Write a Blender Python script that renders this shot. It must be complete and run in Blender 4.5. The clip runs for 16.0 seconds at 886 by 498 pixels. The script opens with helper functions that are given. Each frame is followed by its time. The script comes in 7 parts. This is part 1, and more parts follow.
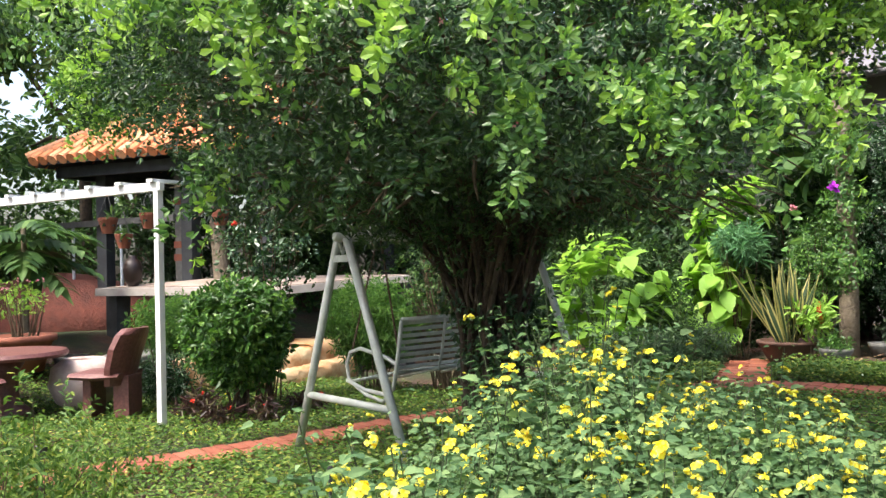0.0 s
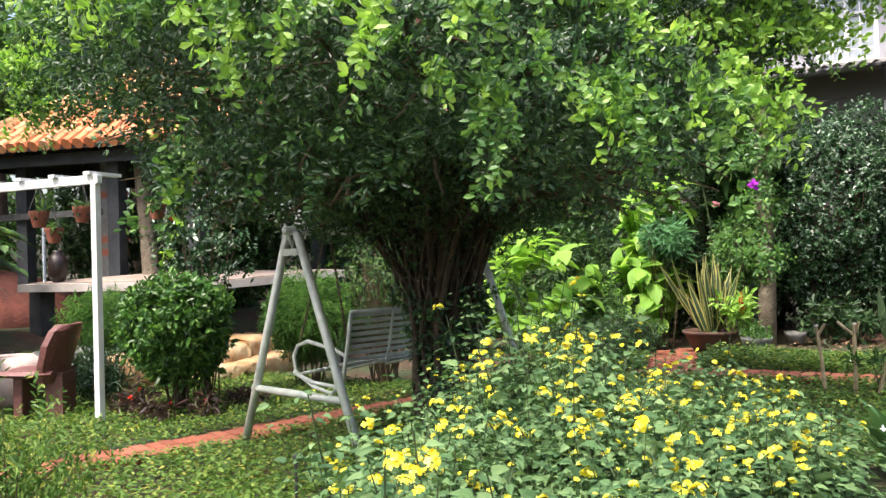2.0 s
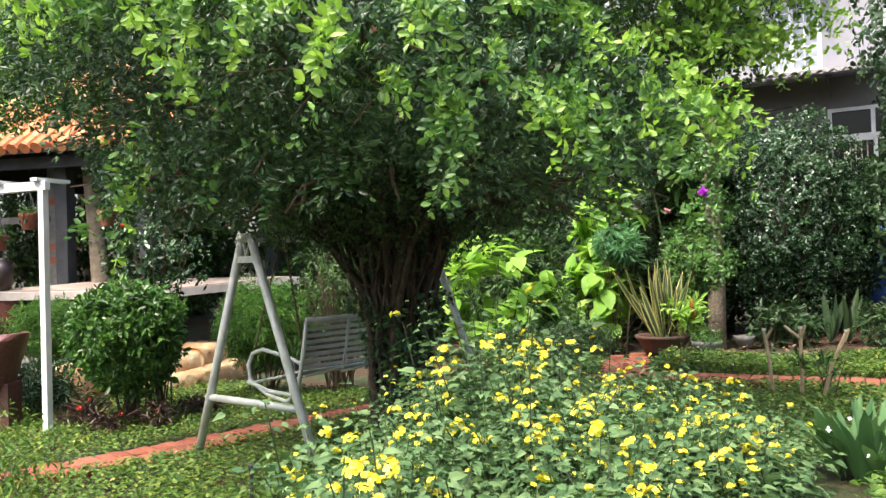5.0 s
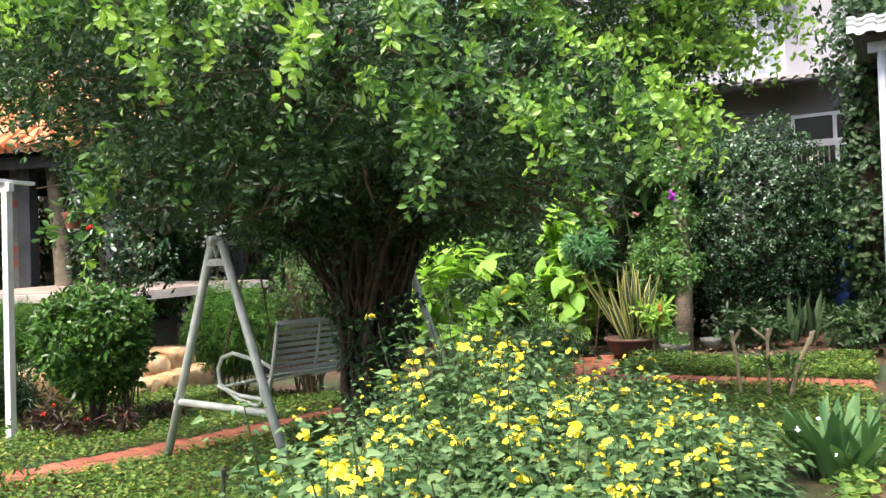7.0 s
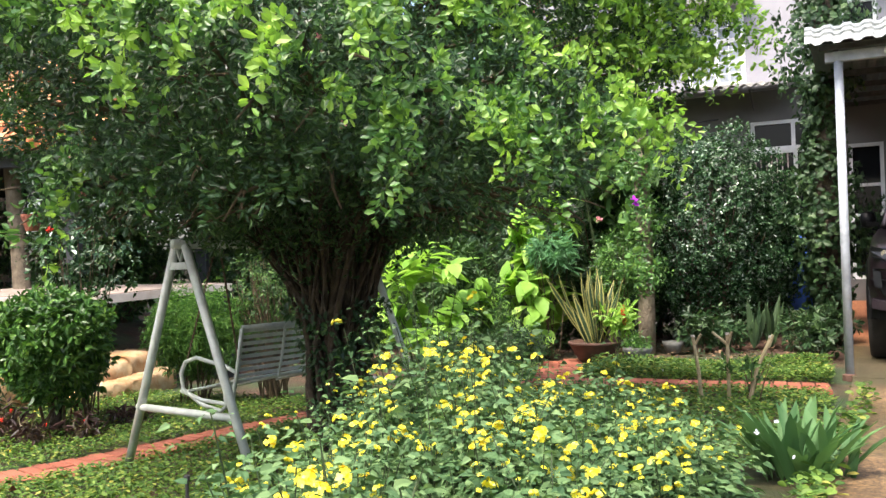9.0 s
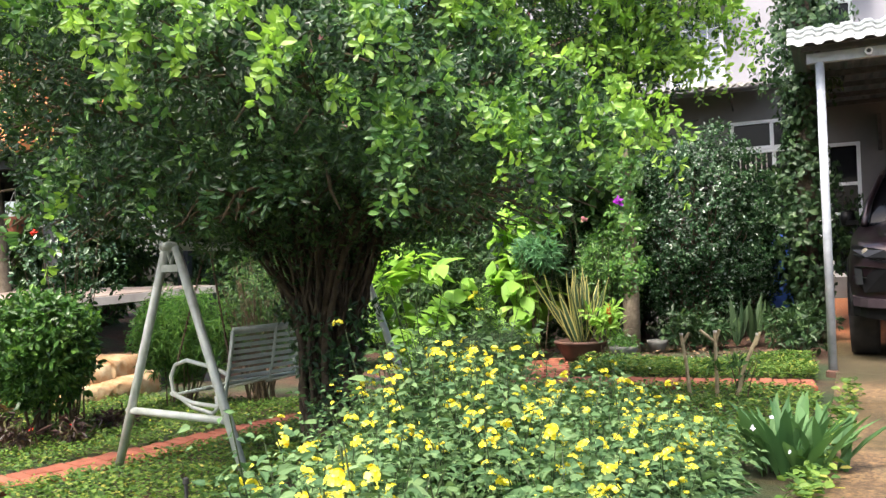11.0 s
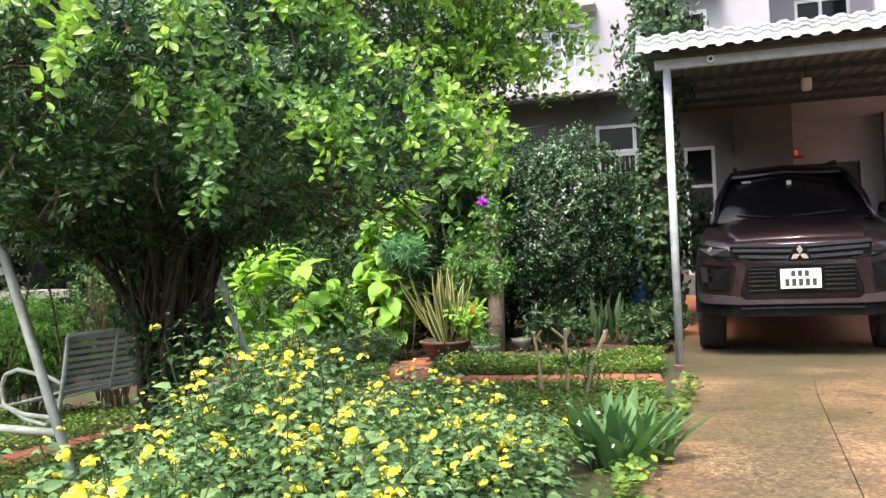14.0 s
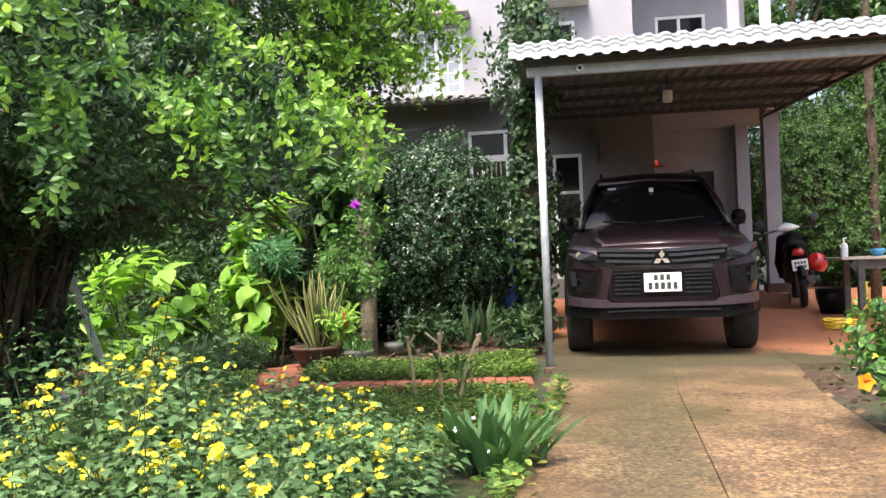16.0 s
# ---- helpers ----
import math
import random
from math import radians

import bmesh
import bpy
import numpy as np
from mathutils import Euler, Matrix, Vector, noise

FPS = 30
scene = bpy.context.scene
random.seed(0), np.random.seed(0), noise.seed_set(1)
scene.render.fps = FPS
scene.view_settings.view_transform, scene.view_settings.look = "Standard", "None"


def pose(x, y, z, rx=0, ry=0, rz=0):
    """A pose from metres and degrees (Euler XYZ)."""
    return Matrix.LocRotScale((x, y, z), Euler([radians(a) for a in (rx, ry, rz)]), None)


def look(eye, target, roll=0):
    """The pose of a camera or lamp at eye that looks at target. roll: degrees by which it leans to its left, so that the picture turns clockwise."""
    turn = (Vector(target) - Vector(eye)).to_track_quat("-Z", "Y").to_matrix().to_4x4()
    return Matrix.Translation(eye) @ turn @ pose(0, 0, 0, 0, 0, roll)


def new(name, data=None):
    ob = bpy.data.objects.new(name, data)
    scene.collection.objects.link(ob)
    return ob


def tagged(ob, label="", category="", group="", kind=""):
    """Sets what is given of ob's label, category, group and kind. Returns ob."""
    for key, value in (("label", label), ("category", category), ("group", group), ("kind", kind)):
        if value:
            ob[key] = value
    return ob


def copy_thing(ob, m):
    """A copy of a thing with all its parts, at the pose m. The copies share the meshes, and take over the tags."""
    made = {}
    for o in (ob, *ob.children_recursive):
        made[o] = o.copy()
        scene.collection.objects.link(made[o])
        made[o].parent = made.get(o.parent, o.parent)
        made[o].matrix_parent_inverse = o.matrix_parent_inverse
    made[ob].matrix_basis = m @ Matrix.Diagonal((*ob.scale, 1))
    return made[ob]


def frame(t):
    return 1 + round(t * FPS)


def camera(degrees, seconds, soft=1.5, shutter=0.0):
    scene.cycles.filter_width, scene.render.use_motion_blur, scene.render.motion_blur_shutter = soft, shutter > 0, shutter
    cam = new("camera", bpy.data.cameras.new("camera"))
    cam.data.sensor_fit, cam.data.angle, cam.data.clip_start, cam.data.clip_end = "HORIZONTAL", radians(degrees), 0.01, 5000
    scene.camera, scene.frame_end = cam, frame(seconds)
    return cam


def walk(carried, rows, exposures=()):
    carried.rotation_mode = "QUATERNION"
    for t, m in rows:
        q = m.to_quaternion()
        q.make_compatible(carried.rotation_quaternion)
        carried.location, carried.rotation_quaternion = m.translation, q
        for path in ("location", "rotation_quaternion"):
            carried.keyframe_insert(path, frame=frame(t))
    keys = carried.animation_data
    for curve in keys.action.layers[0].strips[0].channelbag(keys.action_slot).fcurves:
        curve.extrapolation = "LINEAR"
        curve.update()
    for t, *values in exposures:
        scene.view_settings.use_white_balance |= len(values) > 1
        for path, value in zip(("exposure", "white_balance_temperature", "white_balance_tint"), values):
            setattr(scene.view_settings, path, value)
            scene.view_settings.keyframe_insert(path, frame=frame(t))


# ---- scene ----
cam = camera(55.5, 16.0, 1.45)
PATH = [
    (0, (-0.723, 0.102, 1.28), (-1.788, 1.795, 1.315), -1.4),
    (0.5, (-0.694, -0.033, 1.264), (-1.703, 1.694, 1.293), -1.4),
    (1, (-0.713, -0.067, 1.265), (-1.709, 1.667, 1.289), -1.4),
    (1.5, (-0.785, -0.09, 1.268), (-1.747, 1.663, 1.29), -1.4),
    (2, (-0.841, -0.098, 1.266), (-1.737, 1.69, 1.287), -1.5),
    (2.5, (-0.846, -0.08, 1.263), (-1.713, 1.723, 1.289), -1.6),
    (3, (-0.848, -0.094, 1.271), (-1.701, 1.715, 1.301), -1.6),
    (3.5, (-0.842, -0.105, 1.264), (-1.681, 1.71, 1.296), -1.6),
    (4, (-0.841, -0.107, 1.266), (-1.667, 1.714, 1.298), -1.7),
    (6.5, (-0.842, -0.123, 1.272), (-1.592, 1.73, 1.31), -1.6),
    (7, (-0.87, -0.125, 1.267), (-1.597, 1.738, 1.306), -1.7),
    (7.5, (-0.848, -0.106, 1.266), (-1.538, 1.77, 1.303), -1.8),
    (8, (-0.816, -0.088, 1.265), (-1.485, 1.796, 1.306), -1.8),
    (8.5, (-0.841, -0.104, 1.269), (-1.498, 1.785, 1.313), -1.7),
    (8.7, (-0.852, -0.12, 1.272), (-1.507, 1.77, 1.317), -1.6),
    (10.8, (-0.977, -0.198, 1.29), (-1.568, 1.712, 1.323), -1.8),
    (11, (-0.953, -0.189, 1.277), (-1.55, 1.719, 1.321), -1.9),
    (11.5, (-0.923, -0.167, 1.286), (-1.515, 1.743, 1.33), -1.9),
    (12, (-0.908, -0.161, 1.274), (-1.495, 1.75, 1.32), -1.9),
    (12.5, (-0.894, -0.165, 1.274), (-1.468, 1.75, 1.322), -1.9),
    (13, (-0.896, -0.164, 1.274), (-1.445, 1.759, 1.321), -1.9),
    (13.5, (-0.836, -0.145, 1.274), (-1.293, 1.802, 1.315), -2.1),
    (13.6, (-0.813, -0.128, 1.274), (-1.245, 1.824, 1.313), -2.1),
    (14, (-0.728, -0.087, 1.268), (-1.069, 1.884, 1.304), -2.3),
    (14.5, (-0.656, -0.041, 1.252), (-0.952, 1.936, 1.29), -2.2),
    (15, (-0.646, -0.039, 1.256), (-0.898, 1.944, 1.296), -2.1),
    (15.5, (-0.69, -0.018, 1.261), (-0.835, 1.976, 1.296), -2.1),
    (16, (-0.753, 0.006, 1.266), (-0.791, 2.005, 1.3), -2.2),
]
walk(cam, [(t, look(eye, target, roll)) for t, eye, target, roll in PATH], [(0.0, 1.82), (4.0, 1.84), (8.0, 1.9), (11.0, 1.95), (14.0, 2.0), (16.0, 1.89)])

# ---------------- world, sun, exposure ----------------
world = bpy.data.worlds.new("world")
scene.world = world
world.use_nodes = True
wn = world.node_tree.nodes
sky = wn.new("ShaderNodeTexSky")
sky.sky_type = 'NISHITA'
sky.sun_disc = False
sky.sun_elevation, sky.sun_rotation = radians(62), radians(205)
sky.air_density, sky.dust_density, sky.ozone_density = 1.0, 6.0, 0.6
wn["Background"].inputs["Strength"].default_value = 0.15
world.node_tree.links.new(sky.outputs["Color"], wn["Background"].inputs["Color"])

sun_data = bpy.data.lights.new("sun", 'SUN')
sun_data.energy, sun_data.angle, sun_data.color = 1.7, radians(20), (1.0, 0.95, 0.86)
sun = new("sun", sun_data)
sun.matrix_world = look((-8, -14, 34), (-2, 5, 0))

rng = np.random.default_rng(7)
R = random.Random(11)


# ---------------- materials ----------------
def nodes_of(name):
    m = bpy.data.materials.new(name)
    m.use_nodes = True
    nt = m.node_tree
    return m, nt, nt.nodes["Principled BSDF"]


def ramp(nt, src, stops):
    r = nt.nodes.new("ShaderNodeValToRGB")
    e = r.color_ramp.elements
    while len(e) < len(stops):
        e.new(0.5)
    for k, (p, c) in enumerate(stops):
        e[k].position, e[k].color = p, (*c, 1)
    nt.links.new(src, r.inputs[0])
    return r.outputs[0]


def noise_of(nt, scale, detail=4.0, rough=0.6, coord="Object"):
    tc = nt.nodes.new("ShaderNodeTexCoord")
    n = nt.nodes.new("ShaderNodeTexNoise")
    n.inputs["Scale"].default_value, n.inputs["Detail"].default_value, n.inputs["Roughness"].default_value = scale, detail, rough
    nt.links.new(tc.outputs[coord], n.inputs["Vector"])
    return n.outputs["Fac"]


def mixed(nt, fac, a, b, mode='MIX'):
    m = nt.nodes.new("ShaderNodeMix")
    m.data_type, m.blend_type = 'RGBA', mode
    for s, v in ((m.inputs[0], fac), (m.inputs[6], a), (m.inputs[7], b)):
        if isinstance(v, (int, float)):
            s.default_value = v
        elif isinstance(v, tuple):
            s.default_value = (*v, 1)
        else:
            nt.links.new(v, s)
    return m.outputs[2]


def bumped(nt, p, src, strength=0.3, dist=0.01):
    b = nt.nodes.new("ShaderNodeBump")
    b.inputs["Strength"].default_value, b.inputs["Distance"].default_value = strength, dist
    nt.links.new(src, b.inputs["Height"])
    nt.links.new(b.outputs[0], p.inputs["Normal"])


def leaf_mat(name, stops, rough=0.42, glow=0.35, spec=0.45):
    """Leaves: colour by leaf, thin enough that light comes through."""
    m, nt, p = nodes_of(name)
    g = nt.nodes.new("ShaderNodeNewGeometry")
    oi = nt.nodes.new("ShaderNodeObjectInfo")
    su, fr = nt.nodes.new("ShaderNodeMath"), nt.nodes.new("ShaderNodeMath")
    su.operation, fr.operation = 'ADD', 'FRACT'
    nt.links.new(g.outputs["Random Per Island"], su.inputs[0])
    nt.links.new(oi.outputs["Random"], su.inputs[1])
    nt.links.new(su.outputs[0], fr.inputs[0])
    col = ramp(nt, fr.outputs[0], [(p_, (c_[0], c_[1], min(1.0, c_[2] * 1.35))) for p_, c_ in stops])
    nz = noise_of(nt, 2.3, 2)
    col = mixed(nt, ramp(nt, nz, [(0.35, (0, 0, 0)), (0.7, (1, 1, 1))]), col, mixed(nt, 1.0, col, (0.78, 0.85, 0.7), 'MULTIPLY'))
    nt.links.new(col, p.inputs["Base Color"])
    p.inputs["Roughness"].default_value, p.inputs["Specular IOR Level"].default_value = rough, spec
    t = nt.nodes.new("ShaderNodeBsdfTranslucent")
    nt.links.new(mixed(nt, 1.0, col, (1.2, 1.25, 0.8), 'MULTIPLY'), t.inputs["Color"])
    mx = nt.nodes.new("ShaderNodeMixShader")
    mx.inputs[0].default_value = glow
    nt.links.new(p.outputs[0], mx.inputs[1])
    nt.links.new(t.outputs[0], mx.inputs[2])
    nt.links.new(mx.outputs[0], nt.nodes["Material Output"].inputs["Surface"])
    return m


def plain_mat(name, a, b, scale=6.0, rough=0.6, metal=0.0, bump=0.2, dist=0.004, fine=60.0, spec=0.5, coat=0.0, lo=0.35, hi=0.7):
    """Two tones at a coarse scale, fine grain in gloss and relief."""
    m, nt, p = nodes_of(name)
    n1, n2 = noise_of(nt, scale), noise_of(nt, fine, 3)
    nt.links.new(ramp(nt, n1, [(lo, a), (hi, b)]), p.inputs["Base Color"])
    rr = nt.nodes.new("ShaderNodeMapRange")
    rr.inputs[3].default_value, rr.inputs[4].default_value = max(0.02, rough - 0.12), min(1, rough + 0.12)
    nt.links.new(n2, rr.inputs[0])
    nt.links.new(rr.outputs[0], p.inputs["Roughness"])
    p.inputs["Metallic"].default_value, p.inputs["Specular IOR Level"].default_value = metal, spec
    p.inputs["Coat Weight"].default_value = coat
    if bump:
        bumped(nt, p, n2, bump, dist)
    return m


def mapped(nt, src, a, b):
    r = nt.nodes.new("ShaderNodeMapRange")
    r.inputs[1].default_value, r.inputs[2].default_value = a, b
    nt.links.new(src, r.inputs[0])
    return r.outputs[0]


def concrete_mat():
    m, nt, p = nodes_of("driveway_concrete")
    big, mid, fine = noise_of(nt, 0.55, 5), noise_of(nt, 2.6, 5, 0.65), noise_of(nt, 55, 3, 0.7)
    col = ramp(nt, mid, [(0.3, (0.075, 0.05, 0.028)), (0.48, (0.145, 0.094, 0.05)), (0.66, (0.225, 0.155, 0.088))])
    speck = ramp(nt, noise_of(nt, 30, 6, 0.8), [(0.36, (0.4, 0.36, 0.32)), (0.5, (0.95, 0.95, 0.95)), (0.62, (1.5, 1.42, 1.25))])
    col = mixed(nt, 1.0, col, speck, 'MULTIPLY')
    grit = ramp(nt, fine, [(0.36, (0.4, 0.36, 0.32)), (0.64, (1.2, 1.15, 1.05))])
    col = mixed(nt, 1.0, col, grit, 'MULTIPLY')
    moss = ramp(nt, big, [(0.46, (0, 0, 0)), (0.6, (0.85, 0.85, 0.85))])
    col = mixed(nt, moss, col, mixed(nt, 1.0, mixed(nt, 1.0, (0.088, 0.073, 0.034), speck, 'MULTIPLY'), grit, 'MULTIPLY'))
    tc = nt.nodes.new("ShaderNodeTexCoord")
    sep = nt.nodes.new("ShaderNodeSeparateXYZ")
    nt.links.new(tc.outputs["Object"], sep.inputs[0])
    # red earth washed over the back of the yard
    mr = nt.nodes.new("ShaderNodeMapRange")
    mr.inputs[1].default_value, mr.inputs[2].default_value = 10.5, 11.3
    add = nt.nodes.new("ShaderNodeMath")
    add.operation = 'ADD'
    sc = nt.nodes.new("ShaderNodeMath")
    sc.operation = 'MULTIPLY'
    sc.inputs[1].default_value = 1.6
    nt.links.new(mid, sc.inputs[0])
    wd = nt.nodes.new("ShaderNodeMath")
    wd.operation = 'MULTIPLY_ADD'
    wd.inputs[1].default_value = 0.9
    nt.links.new(sep.outputs["X"], wd.inputs[0])
    nt.links.new(sep.outputs["Y"], wd.inputs[2])
    nt.links.new(wd.outputs[0], add.inputs[0])
    nt.links.new(sc.outputs[0], add.inputs[1])
    nt.links.new(add.outputs[0], mr.inputs[0])
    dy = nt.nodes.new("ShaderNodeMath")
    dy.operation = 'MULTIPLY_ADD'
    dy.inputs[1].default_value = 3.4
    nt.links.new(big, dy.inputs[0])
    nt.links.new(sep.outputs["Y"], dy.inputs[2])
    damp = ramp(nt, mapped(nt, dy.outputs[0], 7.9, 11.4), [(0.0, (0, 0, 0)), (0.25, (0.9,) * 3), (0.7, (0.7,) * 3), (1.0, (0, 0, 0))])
    # a mossy run beside the joint between the slabs
    off = nt.nodes.new("ShaderNodeMath")
    off.operation = 'MULTIPLY_ADD'
    off.inputs[1].default_value = -0.1832
    nt.links.new(sep.outputs["Y"], off.inputs[0])
    nt.links.new(sep.outputs["X"], off.inputs[2])
    run = nt.nodes.new("ShaderNodeMath")
    run.operation = 'MULTIPLY_ADD'
    run.inputs[1].default_value = 0.5
    nt.links.new(mid, run.inputs[0])
    nt.links.new(off.outputs[0], run.inputs[2])
    moss_run = ramp(nt, mapped(nt, run.outputs[0], -0.75, -0.05), [(0.0, (0, 0, 0)), (0.4, (0.7,) * 3), (0.75, (0.75,) * 3), (1.0, (0, 0, 0))])
    col = mixed(nt, moss_run, col, mixed(nt, 1.0, mixed(nt, 1.0, (0.085, 0.072, 0.034), speck, 'MULTIPLY'), grit, 'MULTIPLY'))
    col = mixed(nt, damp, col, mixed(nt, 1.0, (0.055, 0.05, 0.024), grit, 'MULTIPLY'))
    col = mixed(nt, mr.outputs[0], col, mixed(nt, 1.0, (0.42, 0.175, 0.09), grit, 'MULTIPLY'))
    nt.links.new(col, p.inputs["Base Color"])
    nt.links.new(ramp(nt, big, [(0.4, (0.75,) * 3), (0.7, (0.45,) * 3)]), p.inputs["Roughness"])
    bumped(nt, p, fine, 0.55, 0.006)
    return m


def brick_mat(name, a, b, c):
    m, nt, p = nodes_of(name)
    oi = nt.nodes.new("ShaderNodeObjectInfo")
    col = ramp(nt, oi.outputs["Random"], [(0.0, a), (0.5, b), (1.0, c)])
    n1, n2 = noise_of(nt, 14), noise_of(nt, 120, 3)
    col = mixed(nt, ramp(nt, n1, [(0.5, (0, 0, 0)), (0.75, (0.7,) * 3)]), col, (0.10, 0.07, 0.04))
    nt.links.new(col, p.inputs["Base Color"])
    p.inputs["Roughness"].default_value = 0.85
    bumped(nt, p, n2, 0.5, 0.003)
    return m


def glass_mat(name, tint=(0.03, 0.035, 0.04), rough=0.06):
    m, nt, p = nodes_of(name)
    p.inputs["Base Color"].default_value = (*tint, 1)
    p.inputs["Roughness"].default_value = rough
    p.inputs["Specular IOR Level"].default_value = 0.15
    return m


def ground_mat():
    m, nt, p = nodes_of("garden_soil")
    a, b, f = noise_of(nt, 0.8, 5), noise_of(nt, 7, 5), noise_of(nt, 70, 3)
    soil = ramp(nt, b, [(0.3, (0.028, 0.013, 0.008)), (0.6, (0.07, 0.029, 0.016)), (0.8, (0.12, 0.055, 0.028))])
    green = ramp(nt, b, [(0.3, (0.012, 0.024, 0.007)), (0.7, (0.035, 0.06, 0.016))])
    nt.links.new(mixed(nt, ramp(nt, a, [(0.42, (0, 0, 0)), (0.6, (1, 1, 1))]), soil, green), p.inputs["Base Color"])
    p.inputs["Roughness"].default_value = 0.95
    bumped(nt, p, f, 0.8, 0.02)
    return m


# in the big tree these three tones also paint shaded depths and lit sprays
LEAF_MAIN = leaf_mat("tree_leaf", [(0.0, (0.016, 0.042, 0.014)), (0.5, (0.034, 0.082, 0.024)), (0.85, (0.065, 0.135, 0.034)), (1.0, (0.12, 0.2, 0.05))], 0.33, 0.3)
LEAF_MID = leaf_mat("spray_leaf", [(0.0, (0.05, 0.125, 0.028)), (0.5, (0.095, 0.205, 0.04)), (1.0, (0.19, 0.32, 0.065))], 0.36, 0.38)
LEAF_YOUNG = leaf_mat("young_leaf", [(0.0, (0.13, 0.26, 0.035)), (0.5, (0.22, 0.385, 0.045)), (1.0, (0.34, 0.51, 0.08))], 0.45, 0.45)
LEAF_LANT = leaf_mat("lantana_leaf", [(0.0, (0.05, 0.105, 0.036)), (0.5, (0.095, 0.172, 0.056)), (1.0, (0.185, 0.275, 0.093))], 0.75, 0.32, 0.2)
LEAF_GRASS = leaf_mat("groundcover_leaf", [(0.0, (0.04, 0.092, 0.015)), (0.5, (0.088, 0.165, 0.024)), (0.88, (0.165, 0.25, 0.036)), (1.0, (0.36, 0.33, 0.06))], 0.55, 0.3, 0.25)
# the palest few leaves paint in glints off the glossy foliage
LEAF_DARK = leaf_mat("dark_leaf", [(0.0, (0.016, 0.045, 0.014)), (0.6, (0.035, 0.085, 0.026)), (0.86, (0.08, 0.16, 0.05)), (1.0, (0.34, 0.42, 0.27))], 0.27, 0.25, 0.5)
LEAF_WOOD = leaf_mat("far_leaf", [(0.0, (0.022, 0.055, 0.014)), (0.5, (0.05, 0.11, 0.024)), (1.0, (0.13, 0.22, 0.05))], 0.5, 0.35, 0.3)
LEAF_VINE = leaf_mat("vine_leaf", [(0.0, (0.018, 0.045, 0.014)), (0.6, (0.04, 0.085, 0.025)), (1.0, (0.09, 0.15, 0.045))], 0.45, 0.3, 0.35)
LEAF_LIME = leaf_mat("lime_leaf", [(0.0, (0.16, 0.31, 0.035)), (0.5, (0.25, 0.44, 0.055)), (1.0, (0.38, 0.56, 0.1))], 0.45, 0.45, 0.3)
LEAF_BLUE = leaf_mat("bluegreen_leaf", [(0.0, (0.1, 0.23, 0.085)), (1.0, (0.19, 0.37, 0.15))], 0.5, 0.35, 0.3)
LEAF_BUSH = leaf_mat("round_bush_leaf", [(0.0, (0.03, 0.085, 0.014)), (0.5, (0.06, 0.15, 0.024)), (0.85, (0.12, 0.245, 0.036)), (1.0, (0.21, 0.36, 0.06))], 0.34, 0.28, 0.45)
LEAF_STRAP = leaf_mat("strap_leaf", [(0.0, (0.055, 0.13, 0.038)), (1.0, (0.13, 0.24, 0.075))], 0.55, 0.35, 0.2)
LEAF_SNAKE = leaf_mat("snake_plant_leaf", [(0.0, (0.022, 0.045, 0.017)), (1.0, (0.055, 0.09, 0.03))], 0.45, 0.1, 0.3)
LEAF_YEL = leaf_mat("yellow_edge_leaf", [(0.0, (0.3, 0.28, 0.07)), (1.0, (0.45, 0.4, 0.11))], 0.45, 0.15, 0.4)
LEAF_DRY = leaf_mat("dry_leaf", [(0.0, (0.045, 0.024, 0.012)), (0.5, (0.11, 0.06, 0.028)), (1.0, (0.24, 0.16, 0.075))], 0.8, 0.1, 0.2)
LEAF_RED = leaf_mat("dark_red_leaf", [(0.0, (0.03, 0.02, 0.015)), (0.6, (0.07, 0.03, 0.02)), (1.0, (0.1, 0.09, 0.03))], 0.45, 0.2, 0.4)
PETAL_YEL = leaf_mat("yellow_petal", [(0.0, (0.8, 0.46, 0.01)), (0.12, (0.85, 0.68, 0.02)), (0.6, (0.88, 0.78, 0.05)), (1.0, (0.9, 0.85, 0.2))], 0.6, 0.25, 0.2)
PETAL_RED = leaf_mat("red_petal", [(0.0, (0.5, 0.02, 0.01)), (1.0, (0.72, 0.07, 0.03))], 0.6, 0.25, 0.2)
PETAL_PINK = leaf_mat("pink_petal", [(0.0, (0.4, 0.12, 0.12)), (1.0, (0.52, 0.24, 0.22))], 0.6, 0.25, 0.2)
PETAL_PURPLE = leaf_mat("purple_petal", [(0.0, (0.3, 0.01, 0.32)), (1.0, (0.5, 0.05, 0.5))], 0.6, 0.3, 0.2)
PETAL_ORANGE = leaf_mat("orange_petal", [(0.0, (0.85, 0.28, 0.01)), (1.0, (0.9, 0.45, 0.03))], 0.6, 0.3, 0.2)
PETAL_WHITE = leaf_mat("white_petal", [(0.0, (0.75, 0.75, 0.7)), (1.0, (0.85, 0.85, 0.8))], 0.6, 0.3, 0.2)
BARK = plain_mat("bark", (0.028, 0.019, 0.013), (0.085, 0.06, 0.04), 18, 0.9, bump=0.8, dist=0.02, fine=45)
BARK_PALE = plain_mat("pale_bark", (0.11, 0.085, 0.06), (0.22, 0.18, 0.125), 9, 0.9, bump=0.8, dist=0.02, fine=40)
STEM_PALE = plain_mat("pale_pruned_stem", (0.2, 0.155, 0.09), (0.34, 0.28, 0.17), 16, 0.8, bump=0.4)
TWIG = plain_mat("twig", (0.05, 0.035, 0.02), (0.13, 0.09, 0.05), 20, 0.85, bump=0.4)
STEM = plain_mat("green_stem", (0.025, 0.045, 0.014), (0.05, 0.075, 0.024), 20, 0.7, bump=0.2)
SOIL = ground_mat()
REDSOIL = plain_mat("red_soil", (0.075, 0.021, 0.014), (0.15, 0.04, 0.026), 5, 0.95, bump=0.9, dist=0.03, fine=30)
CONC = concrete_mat()
